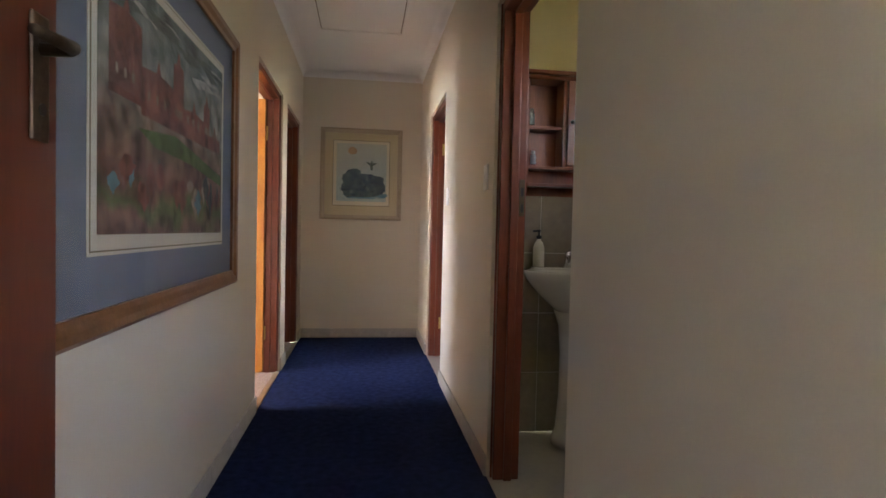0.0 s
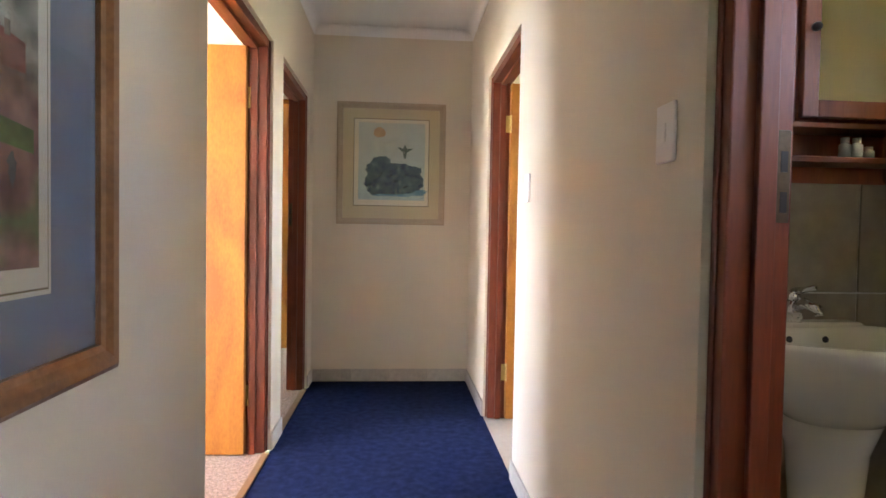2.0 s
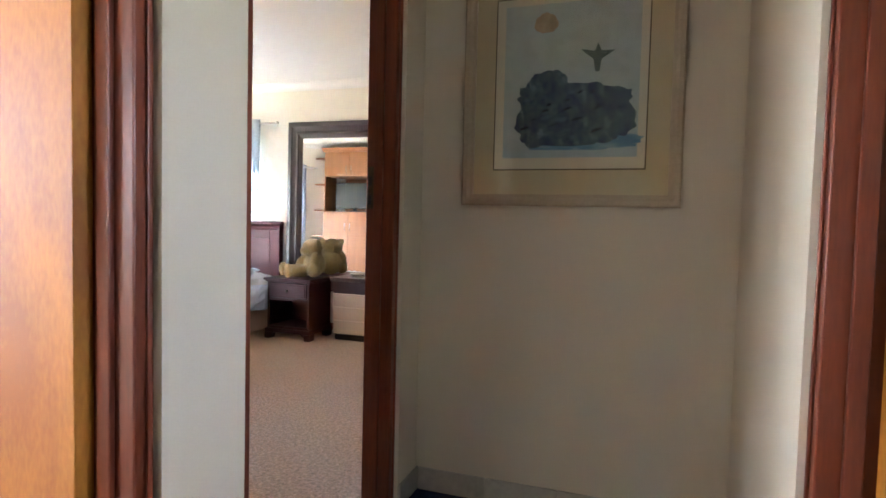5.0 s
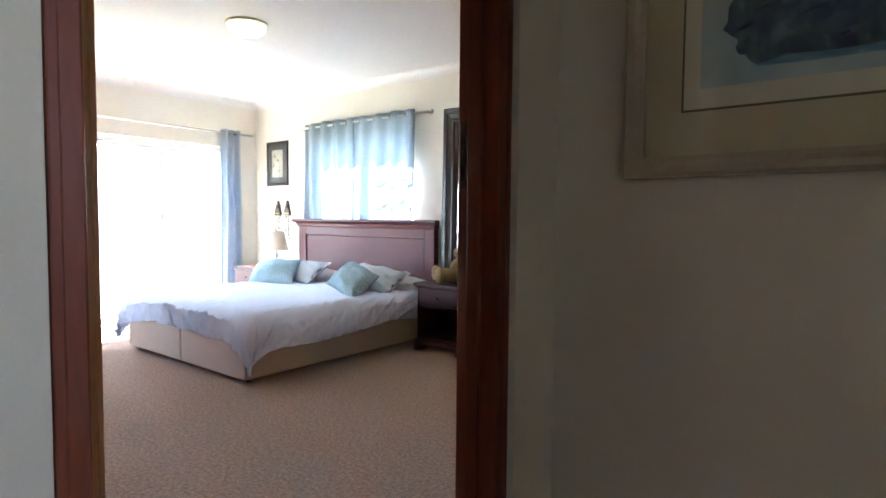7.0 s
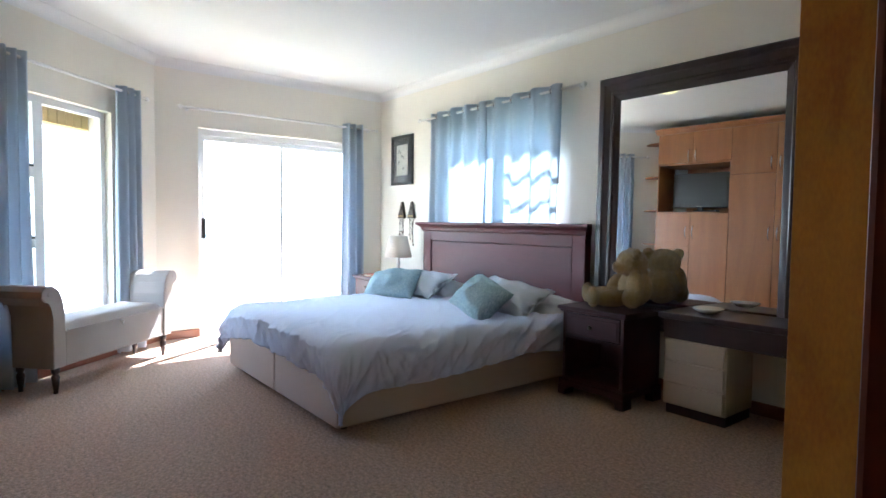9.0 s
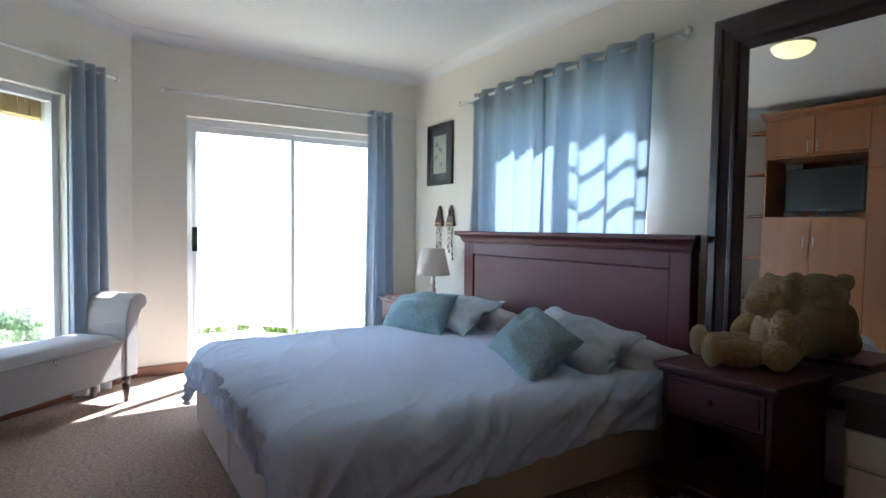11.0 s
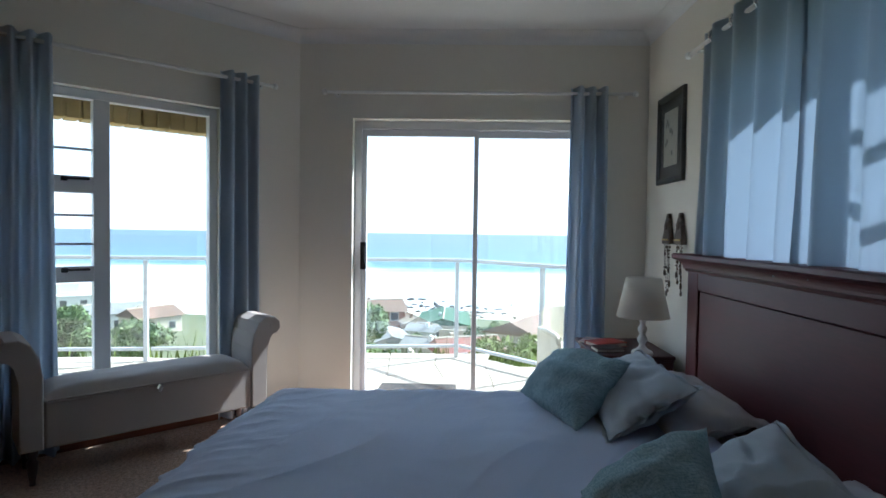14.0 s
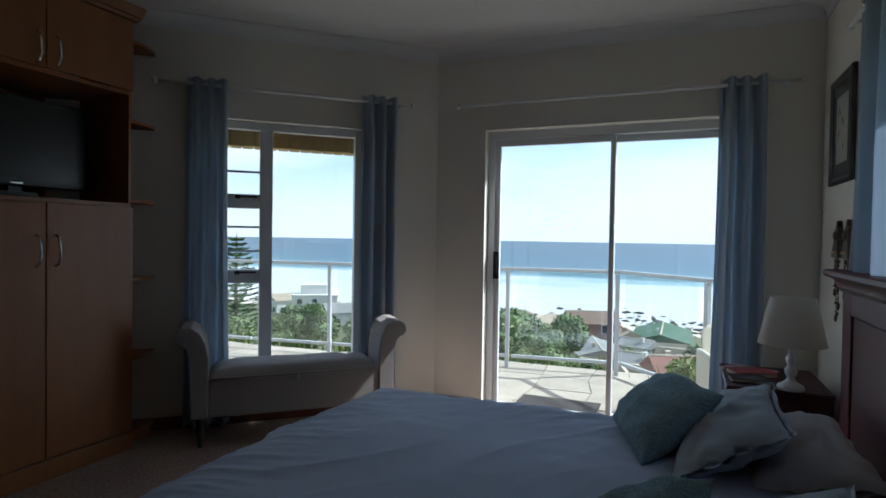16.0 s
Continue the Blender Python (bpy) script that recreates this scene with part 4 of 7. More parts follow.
GLOSSP = mat("printed_magazine_page", (0.55, 0.42, 0.36), 0.3, vary=0.8, grain=22, stain=14, bump=0.02)
mag = thing("magazine", Matrix.Translation((-5.70, 7.97, 0.527)) @ Matrix.Rotation(-0.5, 4, "Z"), "glossy magazine with a mottled red and white cover", "magazine")
part("pages", one_box(-0.085, 0.085, -0.115, 0.115, 0.0, 0.006, 0.001, 1), PAPER, mag)
part("cover", one_box(-0.086, 0.086, -0.116, 0.116, 0.0065, 0.008), GLOSSP, mag)
DARKC = mat("dark_book_cover", (0.045, 0.030, 0.028), 0.45, vary=0.3, grain=30, bump=0.05)
bk = thing("book", Matrix.Translation((-5.45, 7.94, 0.527)) @ Matrix.Rotation(0.1, 4, "Z"), "small dark-covered book lying closed on the nightstand", "book")
part("pages", one_box(-0.050, 0.052, -0.075, 0.075, 0.003, 0.017), PAPER, bk)
part("cover", box(box(one_box(-0.055, 0.055, -0.08, 0.08, 0.0, 0.003), -0.055, 0.055, -0.08, 0.08, 0.017, 0.020), -0.056, -0.052, -0.08, 0.08, 0.0, 0.020), DARKC, bk)


def mirror():
    """The large framed mirror on the north wall."""
    x0, x1, z0, z1, w = -3.09, -1.72, 0.40, 2.10, 0.165
    m = thing("wall_mirror", Matrix.Translation((-2.4, YN - 0.027, 1.35)) @ pose(0, 0, 0, -0.8, 0, 0.85) @ Matrix.Translation((2.4, 0, -1.35)), "large rectangular mirror in a moulded dark wooden frame", "mirror")
    prof = [(0.0, 0.0), (0.0, -0.030), (0.012, -0.040), (0.045, -0.042), (0.055, -0.034), (0.095, -0.028), (0.105, -0.034), (0.118, -0.034), (0.128, -0.024), (0.150, -0.020), (w, -0.016), (w, 0.0)]
    corners = [((x0, z0), (1, 1)), ((x1, z0), (-1, 1)), ((x1, z1), (-1, -1)), ((x0, z1), (1, -1))]
    for k in range(4):
        bm = bmesh.new()
        ends = []
        for (cx, cz), (sx, sz) in (corners[k], corners[(k + 1) % 4]):
            ends.append([bm.verts.new((cx + sx * a, y, cz + sz * a)) for a, y in prof])
        n = len(prof)
        for i in range(n):
            bm.faces.new((ends[0][i], ends[0][(i + 1) % n], ends[1][(i + 1) % n], ends[1][i]))
        part("frame_side", bm, DARKWOOD, m)
    part("mirror_glass", one_box(x0 + w - 0.005, x1 - w + 0.005, -0.014, -0.010, z0 + w - 0.005, z1 - w + 0.005), MIRROR, m)
    return m


mirror()


def dresser():
    d = thing("dressing_table", Matrix.Translation((-1.78, 7.93, 0)), "dressing table with a dark wooden top over cream drawers", "dressing table")
    w, dp = 0.56, 0.325
    part("top", one_box(-w - 0.02, w + 0.02, -0.03, dp, 0.555, 0.59, 0.006), DARKWOOD, d)
    part("apron", one_box(-w, w, 0.0, dp, 0.44, 0.555, 0.002, 1), DARKWOOD, d)
    cream = CREAMDR
    for s in (-1, 1):
        a, b = s * w, s * (w - 0.36)
        ped = part("pedestal", one_box(min(a, b), max(a, b), 0.01, dp, 0.06, 0.44, 0.002, 1), cream, d, "cream painted drawer pedestal")
        for z in (0.075, 0.20, 0.325):
            dr = part("drawer", one_box(min(a, b) + 0.012, max(a, b) - 0.012, -0.004, 0.012, z, z + 0.112, 0.003), cream, ped)
        part("kick", one_box(min(a, b) + 0.01, max(a, b) - 0.01, 0.03, dp, 0.0, 0.06), DARKWOOD, ped)
    return d


CREAMDR = mat("cream_painted_wood", (0.55, 0.47, 0.36), 0.5, vary=0.06, grain=60, bump=0.05)
dresser()
dish = solid("dish", lathe(bmesh.new(), [(0.03, 0), (0.05, 0.006), (0.085, 0.03), (0.082, 0.032), (0.048, 0.010), (0.0005, 0.008)], 24), CERAMIC, "small white ceramic dish on the dressing table", "dish", kind="", smooth=True, m=Matrix.Translation((-2.15, 8.06, 0.59)))


def teddy(m, s, material, label):
    """A seated stuffed bear that faces +x: one plain mesh."""
    bm = bmesh.new()
    q = 4
    ball(bm, (-0.01, 0, 0.15), 0.135, 0.148, 0.158, q)
    ball(bm, (0.025, 0.02, 0.355), 0.128, 0.145, 0.118, q)
    ball(bm, (0.125, 0.065, 0.325), 0.066, 0.066, 0.056, q - 1)
    ball(bm, (0.184, 0.088, 0.342), 0.014, 0.020, 0.014, 2)
    for sy in (-1, 1):
        ball(bm, (0.01, 0.128 * sy + 0.01, 0.428), 0.032, 0.050, 0.052, 3)
        ball(bm, (0.20, 0.105 * sy, 0.072), 0.180, 0.074, 0.072, 3, Matrix.Rotation(0.22 * sy, 4, "Z"))
        ball(bm, (0.355, 0.145 * sy, 0.086), 0.050, 0.068, 0.088, 3)
    ball(bm, (0.025, 0.155, 0.185), 0.072, 0.066, 0.125, 3)
    ball(bm, (0.050, 0.182, 0.085), 0.080, 0.070, 0.086, 3)
    ball(bm, (0.085, -0.145, 0.205), 0.125, 0.052, 0.058, 3, Matrix.Rotation(0.6, 4, "Y"))
    ob = new("teddy_bear", mesh_of("teddy_bear", bm, material, True))
    weld = ob.modifiers.new("weld", "REMESH")
    weld.mode, weld.voxel_size, weld.use_smooth_shade = "VOXEL", 0.006, True
    tex = bpy.data.textures.new("tufts", "CLOUDS")
    tex.noise_scale = 0.02
    tuft = ob.modifiers.new("tuft", "DISPLACE")
    tuft.texture, tuft.strength = tex, 0.016
    ob.matrix_basis = m @ Matrix.Scale(s, 4)
    return tagged(ob, label, "soft toy")


teddy(Matrix.Translation((-2.672, 8.128, 0.566)) @ Matrix.Rotation(radians(226), 4, "Z"), 0.77, PLUSH, "golden plush teddy bear seated on the nightstand before the mirror")


def chaise():
    """Storage bench with two rolled arms in front of the bay window."""
    c = thing("chaise_bench", BAYM @ Matrix.Translation((0.997, 0.13, 0)), "oatmeal linen window bench with rolled arms and turned legs", "bench")
    L, y0, y1 = 0.585, -0.03, 0.285
    part("box", one_box(-L + 0.10, L - 0.10, y0, y1, 0.165, 0.385, 0.012), LINEN, c, smooth=False)
    bm = bmesh.new()
    k, q = 40, 14
    grid = []
    for j in range(q + 1):
        row = []
        for i in range(k + 1):
            a, b = 2 * i / k - 1, 2 * j / q - 1
            h = 0.392 + 0.055 * (max(0, 1 - abs(b) ** 5) * max(0, 1 - abs(a) ** 8)) ** 0.5 + 0.004 * noise.noise(Vector((a * 4, b * 3, 2)))
            row.append(bm.verts.new(((L - 0.11) * a, (y0 + y1) / 2 + ((y1 - y0) / 2 + 0.006) * b, h)))
        grid.append(row)
    for j in range(q):
        for i in range(k):
            bm.faces.new((grid[j][i], grid[j][i + 1], grid[j + 1][i + 1], grid[j + 1][i]))
    low = [bm.verts.new((v.co.x, v.co.y, 0.386)) for v in (grid[0][0], grid[0][-1], grid[-1][-1], grid[-1][0])]
    bm.faces.new(low)
    part("seat_lid", bm, LINEN, c, smooth=True)
    part("piping", tube(bmesh.new(), [(-L + 0.115, y1 + 0.006, 0.388), (L - 0.115, y1 + 0.006, 0.388)], 0.006, 8), LINEN, c)
    part("pull_loop", tube(bmesh.new(), [(0.0, y1 + 0.004, 0.385), (0.012, y1 + 0.018, 0.365), (0.0, y1 + 0.022, 0.345), (-0.012, y1 + 0.018, 0.365), (0.0, y1 + 0.004, 0.385)], 0.005, 8), CHROME, c, "small metal lid pull")
    for s in (-1, 1):
        prof = [(-L + 0.10, 0.165), (-L + 0.10, 0.50), (-L + 0.085, 0.585), (-L + 0.055, 0.645), (-L + 0.01, 0.675), (-L - 0.04, 0.672), (-L - 0.070, 0.645), (-L - 0.075, 0.605), (-L - 0.052, 0.578), (-L - 0.018, 0.578), (-L + 0.0, 0.55), (-L + 0.008, 0.48), (-L + 0.008, 0.165)]
        if s > 0:
            prof = [(-a, b) for a, b in prof]
        bm = bmesh.new()
        extrude(bm, prof, y0 - 0.006, y1 + 0.006, "y")
        bmesh.ops.bevel(bm, geom=[e for e in bm.edges if abs(e.verts[0].co.y - e.verts[1].co.y) < 1e-5], offset=0.008, segments=2, affect="EDGES", profile=0.5)
        part("arm", bm, LINEN, c, smooth=False)
        bmr = tube(bmesh.new(), [(s * L + s * 0.02, y1 + 0.004, 0.625), (s * L + s * 0.02, y1 + 0.010, 0.625)], 0.012, 12)
        part("arm_button", bmr, LINEN, c)
        for y in (y0 + 0.035, y1 - 0.035):
            part("leg", lathe(bmesh.new(), [(0.011, 0), (0.014, 0.004), (0.012, 0.016), (0.019, 0.060), (0.024, 0.105), (0.014, 0.122), (0.023, 0.134), (0.025, 0.166)], 16, (s * (L - 0.06), y, 0)), DARKWOOD, c, "dark turned wooden leg", smooth=True)
    return c


chaise()


def bow_handle(parent, x, y, z, length=0.15):
    part("handle", tube(bmesh.new(), [(x, y, z - length / 2), (x, y + 0.022, z - length / 2 + 0.012), (x, y + 0.036, z - length / 5), (x, y + 0.036, z + length / 5), (x, y + 0.022, z + length / 2 - 0.012), (x, y, z + length / 2)], 0.0055, 8), CHROME, parent, "brushed metal bow handle", smooth=True)


def wardrobe(x_left, width, niche, label, same_way=False):
    """A built-in unit against the south wall; doors in pairs."""
    y0, yf, top = YS + 0.004, 4.835, 2.345
    w = thing("wardrobe", Matrix.Translation((x_left, 0, 0)), label, "wardrobe", "built-in wardrobes")
    for a in (0.0, width - 0.018):
        part("side", one_box(a + 0.001, a + 0.017, y0, yf, 0.0, top, 0.001, 1), MAPLE, w)
    part("top", one_box(0.018, width - 0.018, y0, yf, top - 0.018, top), MAPLE, w)
    part("back", one_box(0.018, width - 0.018, y0, y0 + 0.012, 0.09, top - 0.018), MAPLE, w)
    part("plinth", one_box(0.0, width, yf - 0.03, yf + 0.03, 0.0, 0.095, 0.004), MAPLE, w)
    mid = width / 2

    def pair(z0, z1, hz):
        for a, b, hx in ((0.002, mid - 0.002, mid - 0.045), (mid + 0.002, width - 0.002, width - 0.34 if same_way else mid + 0.045)):
            d = part("door", one_box(a, b, yf + 0.001, yf + 0.019, z0, z1, 0.003), MAPLE, w)
            bow_handle(d, hx, yf + 0.019, hz)
    if niche:
        pair(0.10, 1.33, 1.10)
        pair(1.965, 2.34, 2.05)
        part("shelf", one_box(0.018, width - 0.018, y0 + 0.012, yf, 1.332, 1.352), MAPLE, w)
        part("shelf", one_box(0.018, width - 0.018, y0 + 0.012, yf, 1.942, 1.962), MAPLE, w)
    else:
        pair(0.10, 1.78, 1.10)
        pair(1.785, 2.34, 1.90)
        part("shelf", one_box(0.018, width - 0.018, y0 + 0.012, yf, 1.772, 1.790), MAPLE, w)
    return w


wardrobe(-4.60, 0.929, True, "orange beech wardrobe unit with a television niche")
for x_left in (-3.67, -2.679):
    wardrobe(x_left, 0.99, False, "orange beech wardrobe unit with closed double doors", x_left > -3)
bm = bmesh.new()
prof = [(4.735, 2.347), (4.86, 2.347), (4.87, 2.36), (4.885, 2.365), (4.91, 2.39), (4.915, 2.41), (4.735, 2.41)]
extrude(bm, prof, -4.63, -1.65, "x")
solid("wardrobe_cornice", bm, MAPLE, "orange beech moulded cornice along the top of the wardrobes", "cornice", kind="")


def corner_shelves():
    s = thing("corner_shelves", Matrix.Translation((-4.602, YS + 0.01, 0)) @ Matrix.Diagonal((1.55, 0.9, 1, 1)), "open rounded end shelves in orange beech", "shelf")
    for z in (0.06, 0.48, 0.92, 1.36, 1.80, 2.24):
        pts = [(0, 0), (0, 0.56)] + [(-0.20 * math.sin(a) * 1.0, 0.30 + 0.26 * math.cos(a)) for a in [math.pi / 2 * k / 8 for k in range(1, 9)]] + [(-0.10, 0.10)]
        bm = bmesh.new()
        extrude(bm, pts, z, z + 0.018, "z")
        part("shelf_board", bm, MAPLE, s)
    part("base", one_box(-0.12, 0, 0.1, 0.5, 0, 0.06), MAPLE, s)
    return s


corner_shelves()
orn = bmesh.new()
ball(orn, (0, 0, 0.035), 0.016, 0.026, 0.02, 2)
ball(orn, (0, 0.026, 0.058), 0.012, 0.014, 0.014, 2)
for ax, ay in ((-0.009, -0.016), (0.009, -0.016), (-0.009, 0.016), (0.009, 0.016)):
    tube(orn, [(ax, ay, 0), (ax, ay, 0.035)], 0.005, 6)
tube(orn, [(0, 0.030, 0.065), (0, 0.026, 0.085)], [0.006, 0.003], 6)
solid("ornament", orn, CERAMIC, "small white china animal ornament on a shelf", "ornament", kind="", smooth=True, m=Matrix.Translation((-4.875, YS + 0.27, 1.378)))


def television():
    t = thing("television", Matrix.Translation((-4.135, 4.60, 1.353)), "black flat-screen television standing in the wardrobe niche", "television")
    part("casing", one_box(-0.36, 0.36, -0.03, 0.03, 0.06, 0.50, 0.008), BLACK, t)
    part("screen", one_box(-0.335, 0.335, 0.0305, 0.033, 0.095, 0.478), SCREEN, t, "dark glossy screen")
    part("neck", one_box(-0.03, 0.03, -0.015, 0.02, 0.012, 0.06), BLACK, t)
    part("stand", one_box(-0.20, 0.20, -0.09, 0.10, 0.0, 0.012, 0.005), BLACK, t)
    part("badge", one_box(-0.03, 0.03, 0.0305, 0.0315, 0.071, 0.079), CHROME, t)
    return t


SCREEN = mat("dark_screen", (0.004, 0.005, 0.006), 0.28, vary=0.0, bump=0)
television()
decoder = solid("set_top_box", one_box(-0.14, 0.14, -0.05, 0.05, 0, 0.022, 0.004), BLACK, "black set-top box in the niche", "media box", kind="", m=Matrix.Translation((-3.98, 4.77, 1.353)))

# tall unit by the east wall, near the doorway
tw = thing("tall_cupboard", Matrix.Translation((XW - T - 0.003, 6.68, 0)), "tall orange beech cupboard with a recessed plinth", "cupboard")
part("carcass", one_box(-0.55, 0, 0.02, 0.90, 0.095, 2.34, 0.002, 1), VENEER, tw)
part("side", one_box(-0.57, 0, 0.0, 0.018, 0.095, 2.34, 0.003), VENEER, tw)
part("plinth", one_box(-0.52, 0, 0.03, 0.90, 0.0, 0.093), VENEER, tw)
for y in (0.02, 0.462):
    d = part("door", one_box(-0.572, -0.551, y + 0.002, y + 0.436, 0.10, 2.335, 0.003), VENEER, tw)
part("top_board", one_box(-0.60, 0, -0.02, 0.92, 2.342, 2.38, 0.005), VENEER, tw)

# ceiling lamp
cl = thing("ceiling_light", Matrix.Translation((-3.56, 6.57, HB)), "flush round ceiling light with a frosted glass bowl, lit", "ceiling light")
part("rim", lathe(bmesh.new(), [(0.135, -0.002), (0.146, -0.004), (0.147, -0.012), (0.139, -0.018)], 40), CREAMPL, cl, smooth=True)
BOWL = bpy.data.materials.new("frosted_lit_glass")
BOWL.use_nodes = True
bb = BOWL.node_tree.nodes["Principled BSDF"]
bb.inputs["Base Color"].default_value, bb.inputs["Roughness"].default_value = (0.85, 0.83, 0.70, 1), 0.4
bb.inputs["Emission Color"].default_value, bb.inputs["Emission Strength"].default_value = (1.0, 0.86, 0.34, 1), 0.17
part("bowl", lathe(bmesh.new(), [(0.138, -0.020), (0.134, -0.040), (0.118, -0.062), (0.085, -0.082), (0.04, -0.093), (0.004, -0.096)], 40), BOWL, cl, "frosted pale yellow glass bowl", smooth=True)


def strip_mask(x, z):
    """Carved wall figure with strings of beads."""
    a = thing("wall_hanging", Matrix.Translation((x, YN - 0.003, z)), "small carved wooden wall hanging with strings of beads", "wall hanging", "bead hangings")
    bm = bmesh.new()
    extrude(bm, [(-0.055, 0), (0.055, 0), (0.050, 0.04), (0.030, 0.095), (0.024, 0.12), (0.026, 0.138), (0.012, 0.150), (0.014, 0.165), (0.0, 0.178), (-0.014, 0.165), (-0.012, 0.150), (-0.026, 0.138), (-0.024, 0.12), (-0.030, 0.095), (-0.050, 0.04)], -0.022, 0, "y")
    for v in bm.verts:
        v.co.y += -0.008 * (0.165 - v.co.z) / 0.165 if v.co.y < -0.01 else 0
    part("carving", bm, CARVED, a)
    part("face", ball(bmesh.new(), (0, -0.026, 0.105), 0.02, 0.012, 0.026, 2), CARVED, a, smooth=True)
    part("band", one_box(-0.042, 0.042, -0.036, -0.024, 0.02, 0.03), BRASS, a)
    rs = random.Random(int(-x * 100))
    for dx, n in ((-0.036, 8), (-0.016, rs.choice((10, 14))), (0.006, 7), (0.022, 13), (0.038, rs.choice((11, 17)))):
        sway = rs.uniform(-0.012, 0.012)
        bm = tube(bmesh.new(), [(dx, -0.02, 0), (dx + sway * 0.4, -0.018, -0.010 * n), (dx + sway, -0.012, -0.02 * n)], 0.0014, 5)
        for j in range(n):
            if rs.random() < 0.6:
                r = rs.uniform(0.003, 0.0075)
                ball(bm, (dx + sway * j / n, -0.016, -0.018 - 0.02 * j), r, r, r * rs.uniform(0.9, 2.0), 1)
        ball(bm, (dx + sway, -0.014, -0.02 * n - 0.012), rs.uniform(0.007, 0.012), 0.008, rs.uniform(0.012, 0.024), 1)
        part("bead_string", bm, rs.choice((CARVED, BRONZE, CARVED)), a)
    return a


CARVED = mat("dark_carved_wood", (0.10, 0.075, 0.055), 0.6, vary=0.5, grain=120, stain=20, bump=0.6)
strip_mask(-5.635, 1.125)
strip_mask(-5.455, 1.125)


def framed(name, m, w, h, frame_w, frame_d, frame_mat, layers, label, glass=True, category="picture"):
    """A framed picture on a wall: x along, y out of the wall towards -y, z up from its lower left corner. layers: name, material, inset on the four sides, depth."""
    f = thing(name, m, label, category)
    prof = [(0, 0), (0, -frame_d * 0.8), (frame_w * 0.18, -frame_d), (frame_w * 0.5, -frame_d * 0.94), (frame_w * 0.75, -frame_d * 0.7), (frame_w, -frame_d * 0.62), (frame_w, 0)]
    cs = [((0, 0), (1, 1)), ((w, 0), (-1, 1)), ((w, h), (-1, -1)), ((0, h), (1, -1))]
    for k in range(4):
        bm = bmesh.new()
        ends = [[bm.verts.new((cx + sx * a, y, cz + sz * a)) for a, y in prof] for (cx, cz), (sx, sz) in (cs[k], cs[(k + 1) % 4])]
        n = len(prof)
        for i in range(n):
            bm.faces.new((ends[0][i], ends[0][(i + 1) % n], ends[1][(i + 1) % n], ends[1][i]))
        part("frame_side", bm, frame_mat, f)
    for nm, mt, (l, r, b, t), dep in layers:
        part(nm, one_box(l, w - r, -dep, -dep + 0.002, b, h - t), mt, f)
    if glass:
        part("glass", one_box(frame_w * 0.9, w - frame_w * 0.9, -frame_d * 0.55, -frame_d * 0.55 + 0.0015, frame_w * 0.9, h - frame_w * 0.9), PICGLASS, f).visible_shadow = False
    return f


def painted(name, stops, wobble, scale, rough=0.8, speck=0.25, speck_scale=30):
    """Paint in blurred bands up the picture, broken by brushwork."""
    m = bpy.data.materials.new(name)
    m.use_nodes = True
    n, l = m.node_tree.nodes, m.node_tree.links
    b = n["Principled BSDF"]
    b.inputs["Roughness"].default_value = rough
    co, sep = n.new("ShaderNodeTexCoord"), n.new("ShaderNodeSeparateXYZ")
    ns, n2 = n.new("ShaderNodeTexNoise"), n.new("ShaderNodeTexNoise")
    ns.inputs["Scale"].default_value, ns.inputs["Detail"].default_value = scale, 5
    n2.inputs["Scale"].default_value, n2.inputs["Detail"].default_value = speck_scale, 6
    l.new(co.outputs["Object"], sep.inputs[0])
    l.new(co.outputs["Object"], ns.inputs["Vector"])
    l.new(co.outputs["Object"], n2.inputs["Vector"])
    ma = n.new("ShaderNodeMath")
    ma.operation = "MULTIPLY_ADD"
    ma.inputs[1].default_value = wobble
    l.new(ns.outputs["Fac"], ma.inputs[0])
    l.new(sep.outputs["Z"], ma.inputs[2])
    rp = n.new("ShaderNodeValToRGB")
    el = rp.color_ramp.elements
    el[0].position, el[0].color = stops[0][0], (*stops[0][1], 1)
    el[1].position, el[1].color = stops[-1][0], (*stops[-1][1], 1)
    for p, c in stops[1:-1]:
        e = el.new(p)
        e.color = (*c, 1)
    l.new(ma.outputs[0], rp.inputs[0])
    mr = n.new("ShaderNodeMapRange")
    mr.inputs["From Min"].default_value, mr.inputs["From Max"].default_value = 0.3, 0.7
    mr.inputs["To Min"].default_value, mr.inputs["To Max"].default_value = 1 - speck, 1 + speck
    l.new(n2.outputs["Fac"], mr.inputs["Value"])
    sc = n.new("ShaderNodeVectorMath")
    sc.operation = "SCALE"
    l.new(rp.outputs[0], sc.inputs[0])
    l.new(mr.outputs[0], sc.inputs["Scale"])
    l.new(sc.outputs[0], b.inputs["Base Color"])
    return m


# the picture at the corridor's end
PALEFR = mat("champagne_frame", (0.43, 0.35, 0.25), 0.4, vary=0.12, grain=80, bump=0.1)
MATCREAM = mat("cream_mount", (0.64, 0.545, 0.35), 0.9, vary=0.03, grain=200, bump=0.05)
LINEGR = mat("dark_mount_line", (0.16, 0.13, 0.08), 0.8, vary=0.1)
PAPERB = painted("pale_blue_print", [(0.0, (0.36, 0.50, 0.58)), (0.25, (0.42, 0.55, 0.58)), (0.6, (0.50, 0.58, 0.55)), (1.0, (0.56, 0.60, 0.54))], 0.35, 5, speck=0.08)


